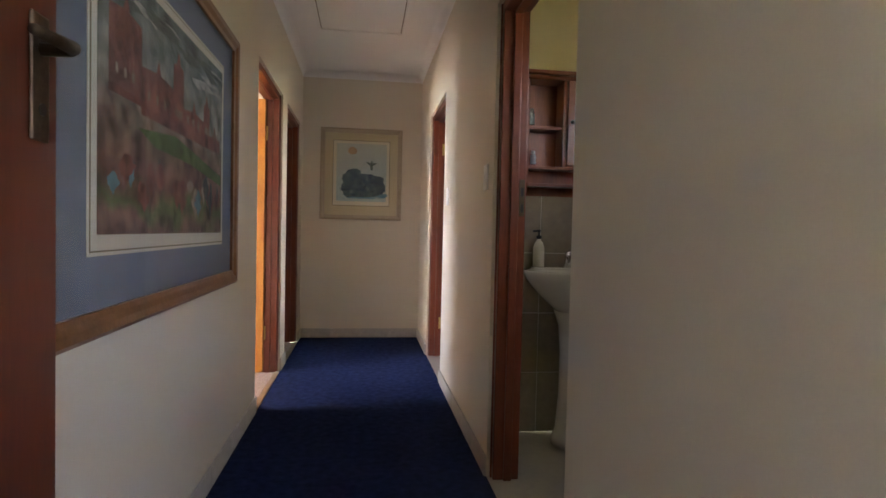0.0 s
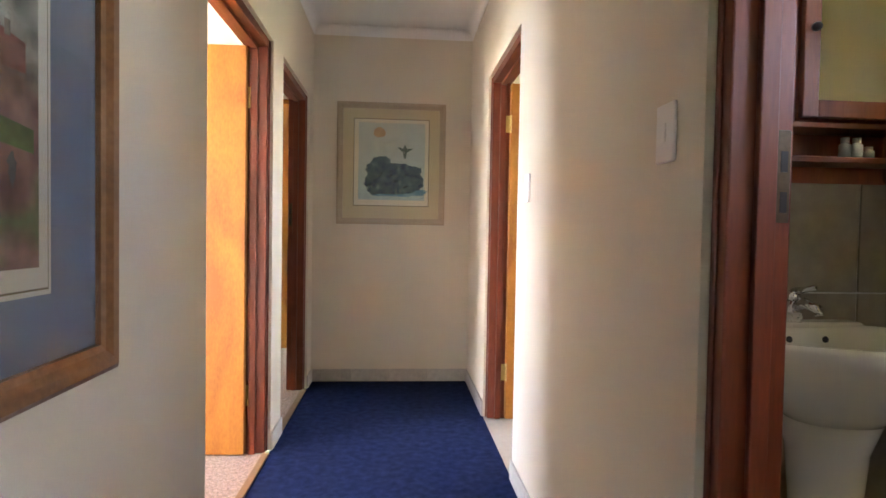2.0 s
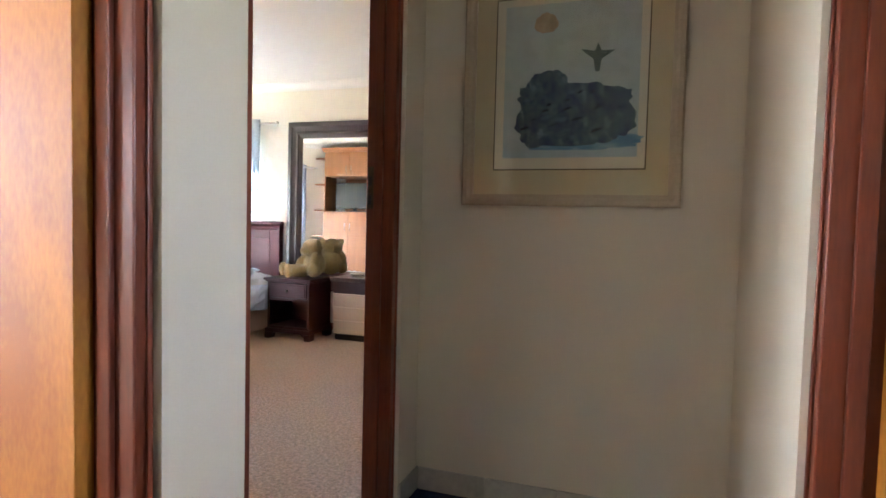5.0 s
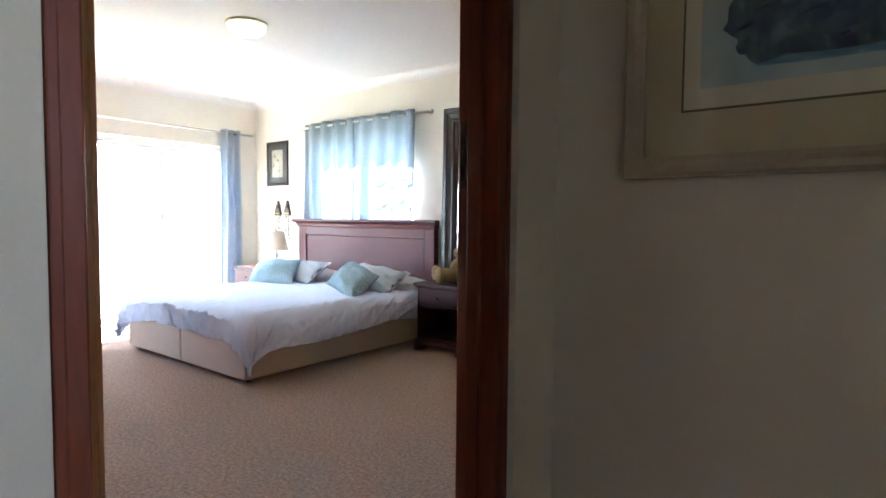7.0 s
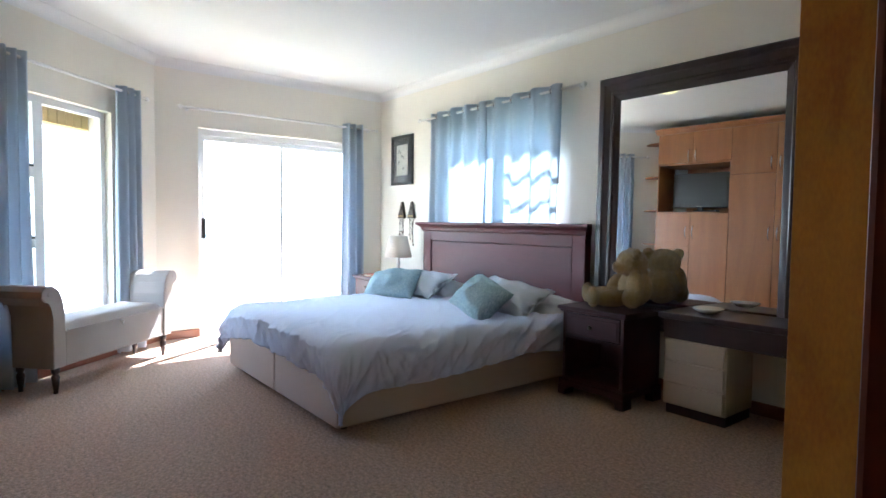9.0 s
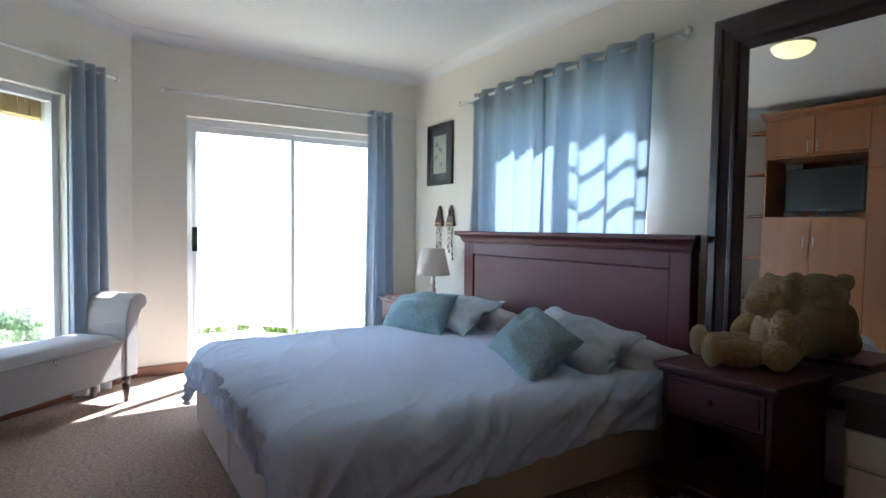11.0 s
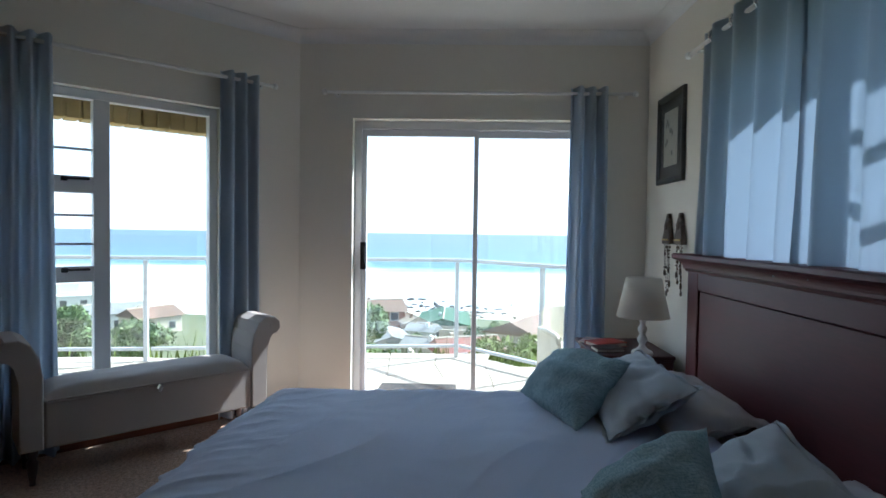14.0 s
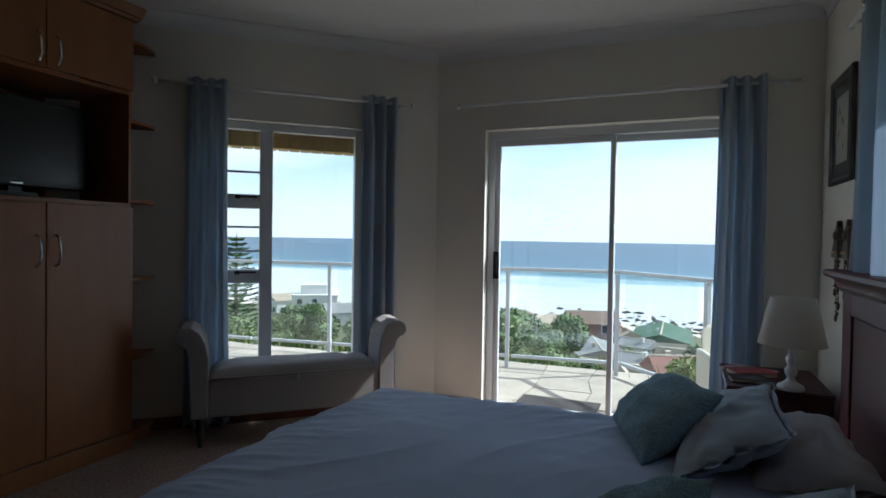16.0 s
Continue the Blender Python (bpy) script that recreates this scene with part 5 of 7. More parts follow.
def mottled(name, colors, scale, stretch=(1, 1, 1)):
    """Ink whose colour drifts between several tones."""
    m = mat(name, colors[0], 0.8, bump=0)
    n, l = m.node_tree.nodes, m.node_tree.links
    co, mp, t, rp = n.new("ShaderNodeTexCoord"), n.new("ShaderNodeMapping"), n.new("ShaderNodeTexNoise"), n.new("ShaderNodeValToRGB")
    mp.inputs["Scale"].default_value = stretch
    t.inputs["Scale"].default_value, t.inputs["Detail"].default_value, t.inputs["Roughness"].default_value = scale, 7, 0.7
    el = rp.color_ramp.elements
    for k, c in enumerate(colors):
        e = el[k] if k < 2 else el.new(1.0)
        e.position, e.color = 0.32 + 0.36 * k / (len(colors) - 1), (*c, 1)
    l.new(co.outputs["Object"], mp.inputs[0])
    l.new(mp.outputs[0], t.inputs["Vector"])
    l.new(t.outputs["Fac"], rp.inputs[0])
    l.new(rp.outputs[0], n["Principled BSDF"].inputs["Base Color"])
    return m


BLOB = mottled("blue_black_ink", [(0.035, 0.045, 0.10), (0.055, 0.09, 0.16), (0.09, 0.15, 0.17), (0.20, 0.29, 0.32)], 20, (1.6, 1, 1))
BLOB2 = mottled("blue_wash", [(0.08, 0.20, 0.36), (0.16, 0.32, 0.44), (0.36, 0.50, 0.56)], 12, (1, 1, 4))
SUNINK = mat("pale_orange_ink", (0.52, 0.36, 0.22), 0.8, vary=0.3, grain=60, stain=14, bump=0)
BIRDINK = mat("grey_green_ink", (0.13, 0.17, 0.15), 0.8, vary=0.4, grain=60, bump=0)
pe = framed("picture", Matrix.Translation((-0.346, YEND - 0.003, 1.196)), 0.812, 0.912, 0.045, 0.034, PALEFR, [
    ("mount", MATCREAM, (0.03, 0.03, 0.03, 0.03), 0.010), ("line", LINEGR, (0.122, 0.122, 0.138, 0.118), 0.0112), ("inner_mount", mat("inner_cream_mount", (0.76, 0.70, 0.55), 0.9, vary=0.03), (0.127, 0.127, 0.143, 0.123), 0.0124), ("print", PAPERB, (0.160, 0.155, 0.185, 0.150), 0.0136)], "framed pale blue abstract seascape print in a cream mount")


def blot(cx, cz, rx, rz, y, seed, power=1.0, n=72):
    rnd = random.Random(seed)
    ph = [rnd.uniform(0, 6.3) for _ in range(4)]
    bm = bmesh.new()
    vs = []
    for i in range(n):
        a = 2 * math.pi * i / n
        k = 1 + 0.05 * math.sin(3 * a + ph[0]) + 0.03 * math.sin(7 * a + ph[1]) + 0.03 * math.sin(13 * a + ph[2]) + 0.04 * rnd.uniform(-1, 1)
        ca, sa = math.cos(a), math.sin(a)
        vs.append(bm.verts.new((cx + rx * k * math.copysign(abs(ca) ** power, ca), y, cz + rz * k * math.copysign(abs(sa) ** power, sa))))
    bm.faces.new(vs)
    return bm


part("ink_hill", blot(0.42, 0.345, 0.215, 0.115, -0.0142, 3, 0.55), BLOB, pe)
STROKES = [mat("pale_ink_stroke", (0.10, 0.17, 0.23), 0.8, vary=0.3), mat("grey_ink_stroke", (0.065, 0.12, 0.17), 0.8, vary=0.3), mat("black_ink_stroke", (0.025, 0.035, 0.06), 0.8, vary=0.3)]
rnd = random.Random(12)
for ink in STROKES:
    bm = bmesh.new()
    for k in range(16):
        sx, sz = rnd.uniform(0.24, 0.60), rnd.uniform(0.255, 0.435)
        w, h = rnd.uniform(0.008, 0.03), rnd.uniform(0.003, 0.008)
        vs = [bm.verts.new((sx + w * math.cos(a) * rnd.uniform(0.7, 1.2), -0.0149, sz + h * math.sin(a) * rnd.uniform(0.7, 1.2) + 0.25 * w * math.cos(a))) for a in [6.283 * i / 8 for i in range(8)]]
        bm.faces.new(vs)
    for v in bm.verts:
        v.co.y -= 0.0001 * STROKES.index(ink)
    tagged(part("ink_stroke", bm, ink, pe), "", "", "", "stuff")
part("ink_hill", blot(0.33, 0.455, 0.075, 0.055, -0.0145, 5, 0.7), BLOB, pe)
part("wash", blot(0.45, 0.245, 0.21, 0.032, -0.0140, 8, 0.6), BLOB2, pe)
part("ink_bird", extrude(bmesh.new(), [(0.50, 0.50), (0.515, 0.50), (0.522, 0.545), (0.57, 0.575), (0.52, 0.575), (0.508, 0.605), (0.496, 0.575), (0.445, 0.585), (0.492, 0.545)], -0.0143, -0.0138, "y"), BIRDINK, pe)
part("ink_sun", blot(0.315, 0.69, 0.045, 0.038, -0.0141, 9), SUNINK, pe)

# the large picture on the corridor's west wall
GOLD = mat("antique_gold_frame", (0.20, 0.092, 0.034), 0.34, 0.25, vary=0.3, grain=60, stain=10, bump=0.1)
BLUEMT = mat("blue_grey_mount", (0.155, 0.18, 0.235), 0.9, vary=0.04, grain=250, bump=0.05)
IVORY = mat("ivory_mount", (0.52, 0.49, 0.40), 0.9, vary=0.04)
CASTLE = painted("castle_painting", [(0.10, (0.08, 0.065, 0.075)), (0.30, (0.125, 0.095, 0.085)), (0.42, (0.165, 0.09, 0.07)), (0.48, (0.10, 0.125, 0.05)), (0.55, (0.16, 0.08, 0.06)), (0.70, (0.18, 0.11, 0.08)), (0.80, (0.25, 0.235, 0.185)), (0.92, (0.135, 0.155, 0.145)), (1.0, (0.11, 0.13, 0.125))], 0.34, 5.5, speck=0.65, speck_scale=13)
pw = framed("picture", Matrix.Translation((XW + 0.003, 0.79, 0.835)) @ Matrix.Rotation(math.pi / 2, 4, "Z"), 1.65, 1.12, 0.06, 0.035, GOLD, [
    ("mount", BLUEMT, (0.045, 0.045, 0.045, 0.045), 0.010), ("inner_mount", IVORY, (0.225, 0.215, 0.185, 0.175), 0.012), ("mount_line", LINEGR, (0.234, 0.224, 0.194, 0.184), 0.0131), ("inner_mount", IVORY, (0.238, 0.228, 0.198, 0.188), 0.0142), ("painting", CASTLE, (0.265, 0.255, 0.235, 0.215), 0.0153)], "large framed castle landscape print in a blue-grey mount")
CREAMINK = mat("pale_window_paint", (0.24, 0.19, 0.14), 0.8, vary=0.7, grain=40)
REDINK = mat("red_brick_paint", (0.17, 0.065, 0.045), 0.8, vary=0.8, grain=30, stain=9)
TEALINK = mat("teal_paint", (0.10, 0.20, 0.22), 0.8, vary=0.5, grain=30, stain=9)
GREENINK = mat("green_paint", (0.09, 0.125, 0.04), 0.8, vary=0.7, grain=30, stain=9)
for k, (x0, x1, z0, zt) in enumerate(((0.32, 0.52, 0.58, 0.84), (0.52, 0.78, 0.56, 0.74), (0.78, 0.88, 0.56, 0.82), (0.88, 1.12, 0.56, 0.70), (1.12, 1.20, 0.56, 0.76), (1.20, 1.36, 0.56, 0.66))):
    c = (x0 + x1) / 2
    part("painted_gable", extrude(bmesh.new(), [(x0, z0), (x1, z0), (x1, zt - 0.05), (c + 0.02, zt - 0.04), (c, zt), (c - 0.02, zt - 0.04), (x0, zt - 0.05)], -0.0162, -0.0156, "y"), REDINK, pw)
    for q in range(3):
        xx = x0 + (q + 0.7) * (x1 - x0) / 4
        part("painted_window", one_box(xx, xx + 0.014, -0.0168, -0.0163, z0 + 0.05, z0 + 0.075), CREAMINK, pw)
part("painted_bank", extrude(bmesh.new(), [(0.50, 0.52), (0.80, 0.545), (1.38, 0.47), (1.38, 0.43), (0.95, 0.475), (0.62, 0.485)], -0.0163, -0.0157, "y"), GREENINK, pw)
rnd = random.Random(23)


def smear(x, z, w, h, depth):
    """One upright or level stroke of a broad brush."""
    bm = bmesh.new()
    n = 10
    left = [(x - w * (0.5 + rnd.uniform(-0.2, 0.2)) * math.sin(math.pi * (k + 0.6) / (n + 0.2)), z - h * k / n) for k in range(n + 1)]
    right = [(x + w * (0.5 + rnd.uniform(-0.2, 0.2)) * math.sin(math.pi * (k + 0.6) / (n + 0.2)), z - h * k / n) for k in range(n, -1, -1)]
    bm.faces.new([bm.verts.new((a, depth, b)) for a, b in left + right])
    return bm


DARKINK = mottled("dark_slate_paint", [(0.03, 0.035, 0.035), (0.07, 0.08, 0.07), (0.11, 0.12, 0.10)], 16)
CLOUDINK = mottled("pale_cloud_paint", [(0.16, 0.17, 0.16), (0.30, 0.30, 0.27), (0.44, 0.42, 0.36)], 18)
for k in range(9):
    part("painted_cloud", smear(rnd.uniform(0.50, 1.36), rnd.uniform(0.76, 0.88), rnd.uniform(0.10, 0.26), rnd.uniform(0.02, 0.05), -0.01555 - 0.00001 * k), CLOUDINK, pw)
for k in range(8):
    part("painted_sky", smear(rnd.uniform(0.34, 1.34), rnd.uniform(0.82, 0.895), rnd.uniform(0.12, 0.30), rnd.uniform(0.02, 0.05), -0.01575 - 0.00001 * k), DARKINK, pw)
for k in range(26):
    ink = rnd.choice((REDINK, REDINK, DARKINK, TEALINK, CREAMINK))
    part("painted_reflection", smear(rnd.uniform(0.32, 1.34), rnd.uniform(0.37, 0.47), rnd.uniform(0.02, 0.09), rnd.uniform(0.04, 0.11), -0.0159 - 0.00001 * k), ink, pw)

# the small framed picture over the bed lamp, and one by the bathroom
BLACKFR = mat("dark_grey_frame", (0.035, 0.032, 0.03), 0.35, vary=0.15)
GREYMT = mat("charcoal_mount", (0.10, 0.10, 0.10), 0.9, vary=0.04)
FLORAL = mat("speckled_print", (0.55, 0.53, 0.46), 0.85, vary=0.08, grain=60, stain=12)
pb = framed("picture", Matrix.Translation((-5.85, YN - 0.003, 1.483)), 0.405, 0.525, 0.034, 0.022, BLACKFR, [("mount", GREYMT, (0.03, 0.03, 0.03, 0.03), 0.009), ("print", FLORAL, (0.10, 0.10, 0.10, 0.10), 0.0105)], "framed flower print in a dark frame with a grey mount")
rnd = random.Random(12)
for k in range(9):
    part("printed_flower", blot(0.13 + rnd.random() * 0.145, 0.14 + rnd.random() * 0.25, 0.012, 0.015, -0.0108 - 0.0001 * k, k, 0.8, 18), mat("grey_flower_ink", (0.22, 0.22, 0.20), 0.8, vary=0.3) if k == 0 else bpy.data.materials["grey_flower_ink"], pb)
framed("picture", Matrix.Translation((XE - 0.003, 0.86, 1.645)) @ Matrix.Rotation(-math.pi / 2, 4, "Z"), 0.5, 0.4, 0.03, 0.022, GOLD, [("print", FLORAL, (0.028, 0.028, 0.028, 0.028), 0.010)], "small framed print high on the corridor wall")


def switch(m, keys, label="white plastic light switch plate"):
    s = thing("light_switch", m, label, "light switch", "light switches")
    pl = part("plate", one_box(-0.038, 0.038, -0.009, 0.0, -0.06, 0.06, 0.004), WHITEPL, s)
    for k in range(keys):
        x = (k - (keys - 1) / 2) * 0.022
        part("rocker", one_box(x - 0.009, x + 0.009, -0.0125, -0.009, -0.02, 0.02, 0.002), WHITEPL, pl)
    return s


EASTM = Matrix.Rotation(-math.pi / 2, 4, "Z")
switch(Matrix.Translation((XE - 0.001, 2.262, 1.352)) @ EASTM, 1)
switch(Matrix.Translation((XE - 0.001, 3.50, 1.335)) @ EASTM, 1)

# ceiling hatch
hatch = thing("ceiling_hatch", Matrix.Translation((0.05, 3.88, HC)), "white painted loft hatch with a thin edge strip", "hatch", kind="structure")
part("lid", one_box(-0.306, 0.306, -0.336, 0.336, -0.008, -0.001, 0.002, 1), CEIL, hatch)
# Dark strip added where the gap holds only shade.
part("gap", one_box(-0.3125, 0.3125, -0.3425, 0.3425, -0.003, -0.0005), LINEGR, hatch, "dark strip for the shade in the gap round the hatch lid")
for a, b, c, d in ((-0.335, -0.313, -0.365, 0.365), (0.313, 0.335, -0.365, 0.365), (-0.313, 0.313, -0.365, -0.343), (-0.313, 0.313, 0.343, 0.365)):
    part("edge_strip", one_box(a, b, c, d, -0.013, -0.001, 0.003, 1), CEIL, hatch)

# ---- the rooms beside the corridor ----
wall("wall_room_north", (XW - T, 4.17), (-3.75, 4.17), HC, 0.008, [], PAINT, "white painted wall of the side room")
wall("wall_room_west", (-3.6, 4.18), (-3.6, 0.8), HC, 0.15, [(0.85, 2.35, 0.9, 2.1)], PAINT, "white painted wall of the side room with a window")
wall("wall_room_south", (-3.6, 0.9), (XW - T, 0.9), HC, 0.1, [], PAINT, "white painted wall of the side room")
solid("ceiling_room", one_box(-3.75, XW - T, 0.8, 4.18, HC, HC + 0.1), CEIL, "white painted ceiling of the side room", "ceiling")
solid("floor_room", one_box(-3.6, XW - T, 0.9, 4.17, -0.08, 0.0), BEIGE, "beige carpet of the side room", "carpet")
wall("wall_shower_south", (XE + T, 3.3), (2.6, 3.3), HC, 0.1, [], PAINT, "white wall of the second bathroom")
wall("wall_shower_east", (2.6, 3.3), (2.6, 5.4), HC, 0.15, [(0.7, 1.3, 1.3, 2.1)], PAINT, "white wall of the second bathroom with a window")
wall("wall_shower_north", (2.6, 5.4), (XE + T, 5.4), HC, 0.1, [], PAINT, "white wall of the second bathroom")
solid("ceiling_shower", one_box(XE + T, 2.75, 3.2, 5.5, HC, HC + 0.1), CEIL, "white ceiling of the second bathroom", "ceiling")
solid("floor_shower", one_box(XE + T - 0.15, 2.6, 3.3, 5.4, -0.08, -0.002), FLOORT, "pale tiled floor of the second bathroom", "floor")

# ---- bathroom ----
BN, BE = 2.68, 1.62
wall("wall_bath_north", (BE + 0.1, BN), (XE + T, BN), HC, 0.1, [], YELLOW, "yellow painted bathroom wall above tiles")
# The hole is an assumed, unseen window added to light the bathroom dimly.
wall("wall_bath_east", (BE, 0.9), (BE, BN), HC, 0.1, [(0.37, 0.73, 1.63, 1.99)], YELLOW, "yellow painted bathroom wall above tiles")
wall("wall_bath_south", (XE + T, 0.9), (BE + 0.1, 0.9), HC, 0.1, [], YELLOW, "yellow painted bathroom wall")
solid("ceiling_bath", one_box(XE + T, BE + 0.1, 0.8, BN + 0.1, HC, HC + 0.1), CEIL, "white bathroom ceiling", "ceiling")
solid("floor_bath", one_box(XE, BE, 0.9, BN, -0.08, -0.004), FLOORT, "beige tiled bathroom floor", "floor")


def tiled(m, length, height, name, label, offset=0.0, tw_=0.376, th=0.33):
    """Wall tiles along x on the face y = 0, standing out to -y."""
    base = solid(name, one_box(0, length, -0.006, -0.0005, 0, height), GROUT, label, "wall tiles", m=m)
    x = -offset
    while x < length - 0.02:
        z = 0.0
        while z < height - 0.02:
            x0, x1, z1 = max(x, 0) + 0.002, min(x + tw_, length) - 0.002, min(z + th, height) - 0.002
            if x1 - x0 > 0.02:
                ob = new("tile", mesh_of("tile", one_box(x0, x1, -0.011, -0.002, z + 0.002, z1, 0.0015, 1), TILE))
                ob.parent = base
            z += th
        x += tw_
    return base


tiled(Matrix.Translation((XE + T, BN, 0)), BE - XE - T, 1.32, "trim_wall_tiles_north", "taupe glazed wall tiles to shoulder height", offset=0.11)
tiled(Matrix.Translation((BE, BN - 0.011, 0)) @ EASTM, BN - 0.91, 1.32, "trim_wall_tiles_east", "taupe glazed wall tiles to shoulder height", offset=0.19)


def basin():
    b = thing("washbasin", Matrix.Translation((1.20, BN - 0.012, 0)) @ Matrix.Diagonal((1, 1, 1.075, 1)), "white ceramic pedestal washbasin with a chrome mixer tap", "washbasin")
    k, rings = 40, []
    bm = bmesh.new()

    def oval(rx, ry, cy, z, flat):
        vs = []
        for i in range(k):
            a = 2 * math.pi * i / k
            x, y = rx * math.cos(a), ry * math.sin(a)
            vs.append(bm.verts.new((x, min(cy + y, flat), z)))
        return vs
    spec = [(0.10, 0.09, -0.20, 0.64), (0.15, 0.13, -0.21, 0.68), (0.22, 0.17, -0.215, 0.74), (0.275, 0.205, -0.22, 0.80), (0.29, 0.22, -0.22, 0.835), (0.288, 0.218, -0.22, 0.845), (0.27, 0.20, -0.22, 0.846), (0.235, 0.150, -0.245, 0.835), (0.20, 0.125, -0.25, 0.79), (0.13, 0.09, -0.25, 0.74), (0.03, 0.03, -0.25, 0.72)]
    rs = [oval(rx, ry, cy, z, -0.002) for rx, ry, cy, z in spec]
    for a, c in zip(rs, rs[1:]):
        for i in range(k):
            bm.faces.new((a[i], a[(i + 1) % k], c[(i + 1) % k], c[i]))
    bm.faces.new(rs[0][::-1])
    bm.faces.new(rs[-1])
    part("bowl", bm, CERAMIC, b, smooth=True)
    part("pedestal", lathe(bmesh.new(), [(0.115, -0.002), (0.112, 0.03), (0.095, 0.08), (0.082, 0.25), (0.080, 0.45), (0.092, 0.58), (0.12, 0.66)], 28, (0, -0.19, 0)), CERAMIC, b, smooth=True)
    part("rear_ledge", one_box(-0.20, 0.20, -0.075, -0.003, 0.80, 0.852, 0.012, 3), CERAMIC, b)
    bm = tube(bmesh.new(), [(0, -0.055, 0.852), (0, -0.055, 0.905)], [0.024, 0.020], 16)
    tube(bm, [(0, -0.055, 0.885), (0, -0.10, 0.905), (0, -0.145, 0.895), (0, -0.15, 0.88)], [0.015, 0.013, 0.012, 0.011], 12)
    tap = part("tap", bm, CHROME, b, "chrome mixer tap", smooth=True)
    part("tap_lever", tube(tube(bmesh.new(), [(0, -0.055, 0.905), (0, -0.055, 0.93)], 0.018, 14), [(0, -0.055, 0.928), (0, -0.135, 0.945)], [0.010, 0.006], 10), CHROME, tap, smooth=True)
    for x in (-0.05, 0.05):
        part("overflow_hole", lathe(bmesh.new(), [(0.008, 0), (0.008, 0.003)], 12, (x - 0.01, -0.125, 0.818), Matrix.Rotation(math.pi / 2 - 0.3, 4, "X")), BLACK, b)
    return b


basin()


def pump_bottle(m, s=1.0):
    p = thing("soap_bottle", m, "cream plastic soap bottle with a dark pump", "bottle")
    part("body", lathe(bmesh.new(), [(0.028 * s, 0), (0.031 * s, 0.006), (0.030 * s, 0.10 * s), (0.022 * s, 0.13 * s), (0.012 * s, 0.14 * s), (0.012 * s, 0.15 * s)], 20), CREAMPL, p, smooth=True)
    part("pump", tube(tube(lathe(bmesh.new(), [(0.015 * s, 0.15 * s), (0.015 * s, 0.168 * s)], 14), [(0, 0, 0.165 * s), (0, 0, 0.195 * s)], 0.005, 8), [(0.006, 0, 0.195 * s), (-0.034 * s, 0, 0.192 * s)], 0.006, 8), BLACK, p, "dark pump head")
    return p


pump_bottle(Matrix.Translation((1.035, BN - 0.055, 0.917)))


def bath_cabinet():
    c = thing("bathroom_cabinet", Matrix.Translation((0.925, BN - 0.006, 1.30)), "red pine wall cabinet with open shelves and a mirrored door", "cabinet")
    w, d, h = 0.585, 0.13, 0.62
    part("back", one_box(0.01, w - 0.01, -0.010, 0.0, 0.0, h), PINE, c)
    for x in (0.0, w - 0.018):
        bm = bmesh.new()
        extrude(bm, [(0, 0.03), (-0.02, 0.0), (-0.07, 0.0), (-0.105, 0.02), (-d, 0.06), (-d, h), (0, h)], x, x + 0.018, "x")
        part("side", bm, PINE, c)
    part("cornice", box(one_box(-0.035, w + 0.035, -d - 0.035, 0, h, h + 0.022, 0.006), -0.015, w + 0.015, -d - 0.016, 0, h - 0.022, h, 0.008), PINEX, c)
    for z in (0.045, 0.135):
        part("shelf", one_box(0.018, w - 0.018, -d + 0.012, -0.010, z, z + 0.016, 0.002, 1), PINEX, c)
    part("shelf", one_box(0.018, 0.20, -d + 0.02, -0.010, 0.345, 0.361, 0.002, 1), PINEX, c)
    part("divider", one_box(0.20, 0.216, -d + 0.002, -0.010, 0.151, h), PINE, c)
    door = part("door", box(box(box(one_box(0.218, 0.262, -d - 0.018, -d, 0.155, h - 0.024, 0.003), w - 0.062, w - 0.018, -d - 0.018, -d, 0.155, h - 0.024, 0.003), 0.262, w - 0.062, -d - 0.018, -d, 0.155, 0.20, 0.003), 0.262, w - 0.062, -d - 0.018, -d, h - 0.072, h - 0.024, 0.003), PINE, c)
    part("mirror_pane", one_box(0.258, w - 0.058, -d - 0.008, -d - 0.004, 0.196, h - 0.068), MIRROR, door)
    part("knob", ball(bmesh.new(), (0.240, -d - 0.030, 0.38), 0.012, 0.014, 0.012, 2), DARKWOOD, door, smooth=True)
    return c


PINEX = wood("red_pine_shelf", (0.26, 0.07, 0.025), (0.15, 0.035, 0.014), 0.4, 5, along="x")
bath_cabinet()
JAR = mat("clear_jar", (0.45, 0.5, 0.5), 0.1, vary=0.1)
for x, z, r, h in ((0.97, 1.677, 0.016, 0.07), (0.985, 1.467, 0.014, 0.06), (1.33, 1.363, 0.015, 0.05), (1.365, 1.363, 0.015, 0.05), (1.40, 1.363, 0.014, 0.03)):
    j = thing("toiletry_bottle", Matrix.Translation((x, BN - 0.07, z)), "small pale toiletry bottle on the cabinet shelf", "bottle", "toiletries")
    part("body", lathe(bmesh.new(), [(r, 0), (r, h * 0.75), (r * 0.55, h * 0.85), (r * 0.55, h * 0.88)], 14), JAR, j, smooth=True)
    part("cap", lathe(bmesh.new(), [(r * 0.7, h * 0.88), (r * 0.7, h * 1.15)], 12), WHITEPL, j)


def towel_ring():
    t = thing("towel_ring", Matrix.Translation((BE - 0.012, 2.30, 1.28)), "chrome wall bracket and towel ring", "towel ring")
    part("bracket", tube(lathe(bmesh.new(), [(0.028, 0), (0.028, 0.008)], 18, (0, 0, 0), Matrix.Rotation(-math.pi / 2, 4, "Y")), [(0, 0, 0), (-0.05, 0, 0)], 0.009, 10), CHROME, t, smooth=True)
    bm = bmesh.new()
    tube(bm, [(-0.055, 0.085 * math.sin(2 * math.pi * i / 24), -0.085 + 0.085 * math.cos(2 * math.pi * i / 24)) for i in range(25)], 0.006, 8)
    part("ring", bm, CHROME, t, smooth=True)
    return t


towel_ring()


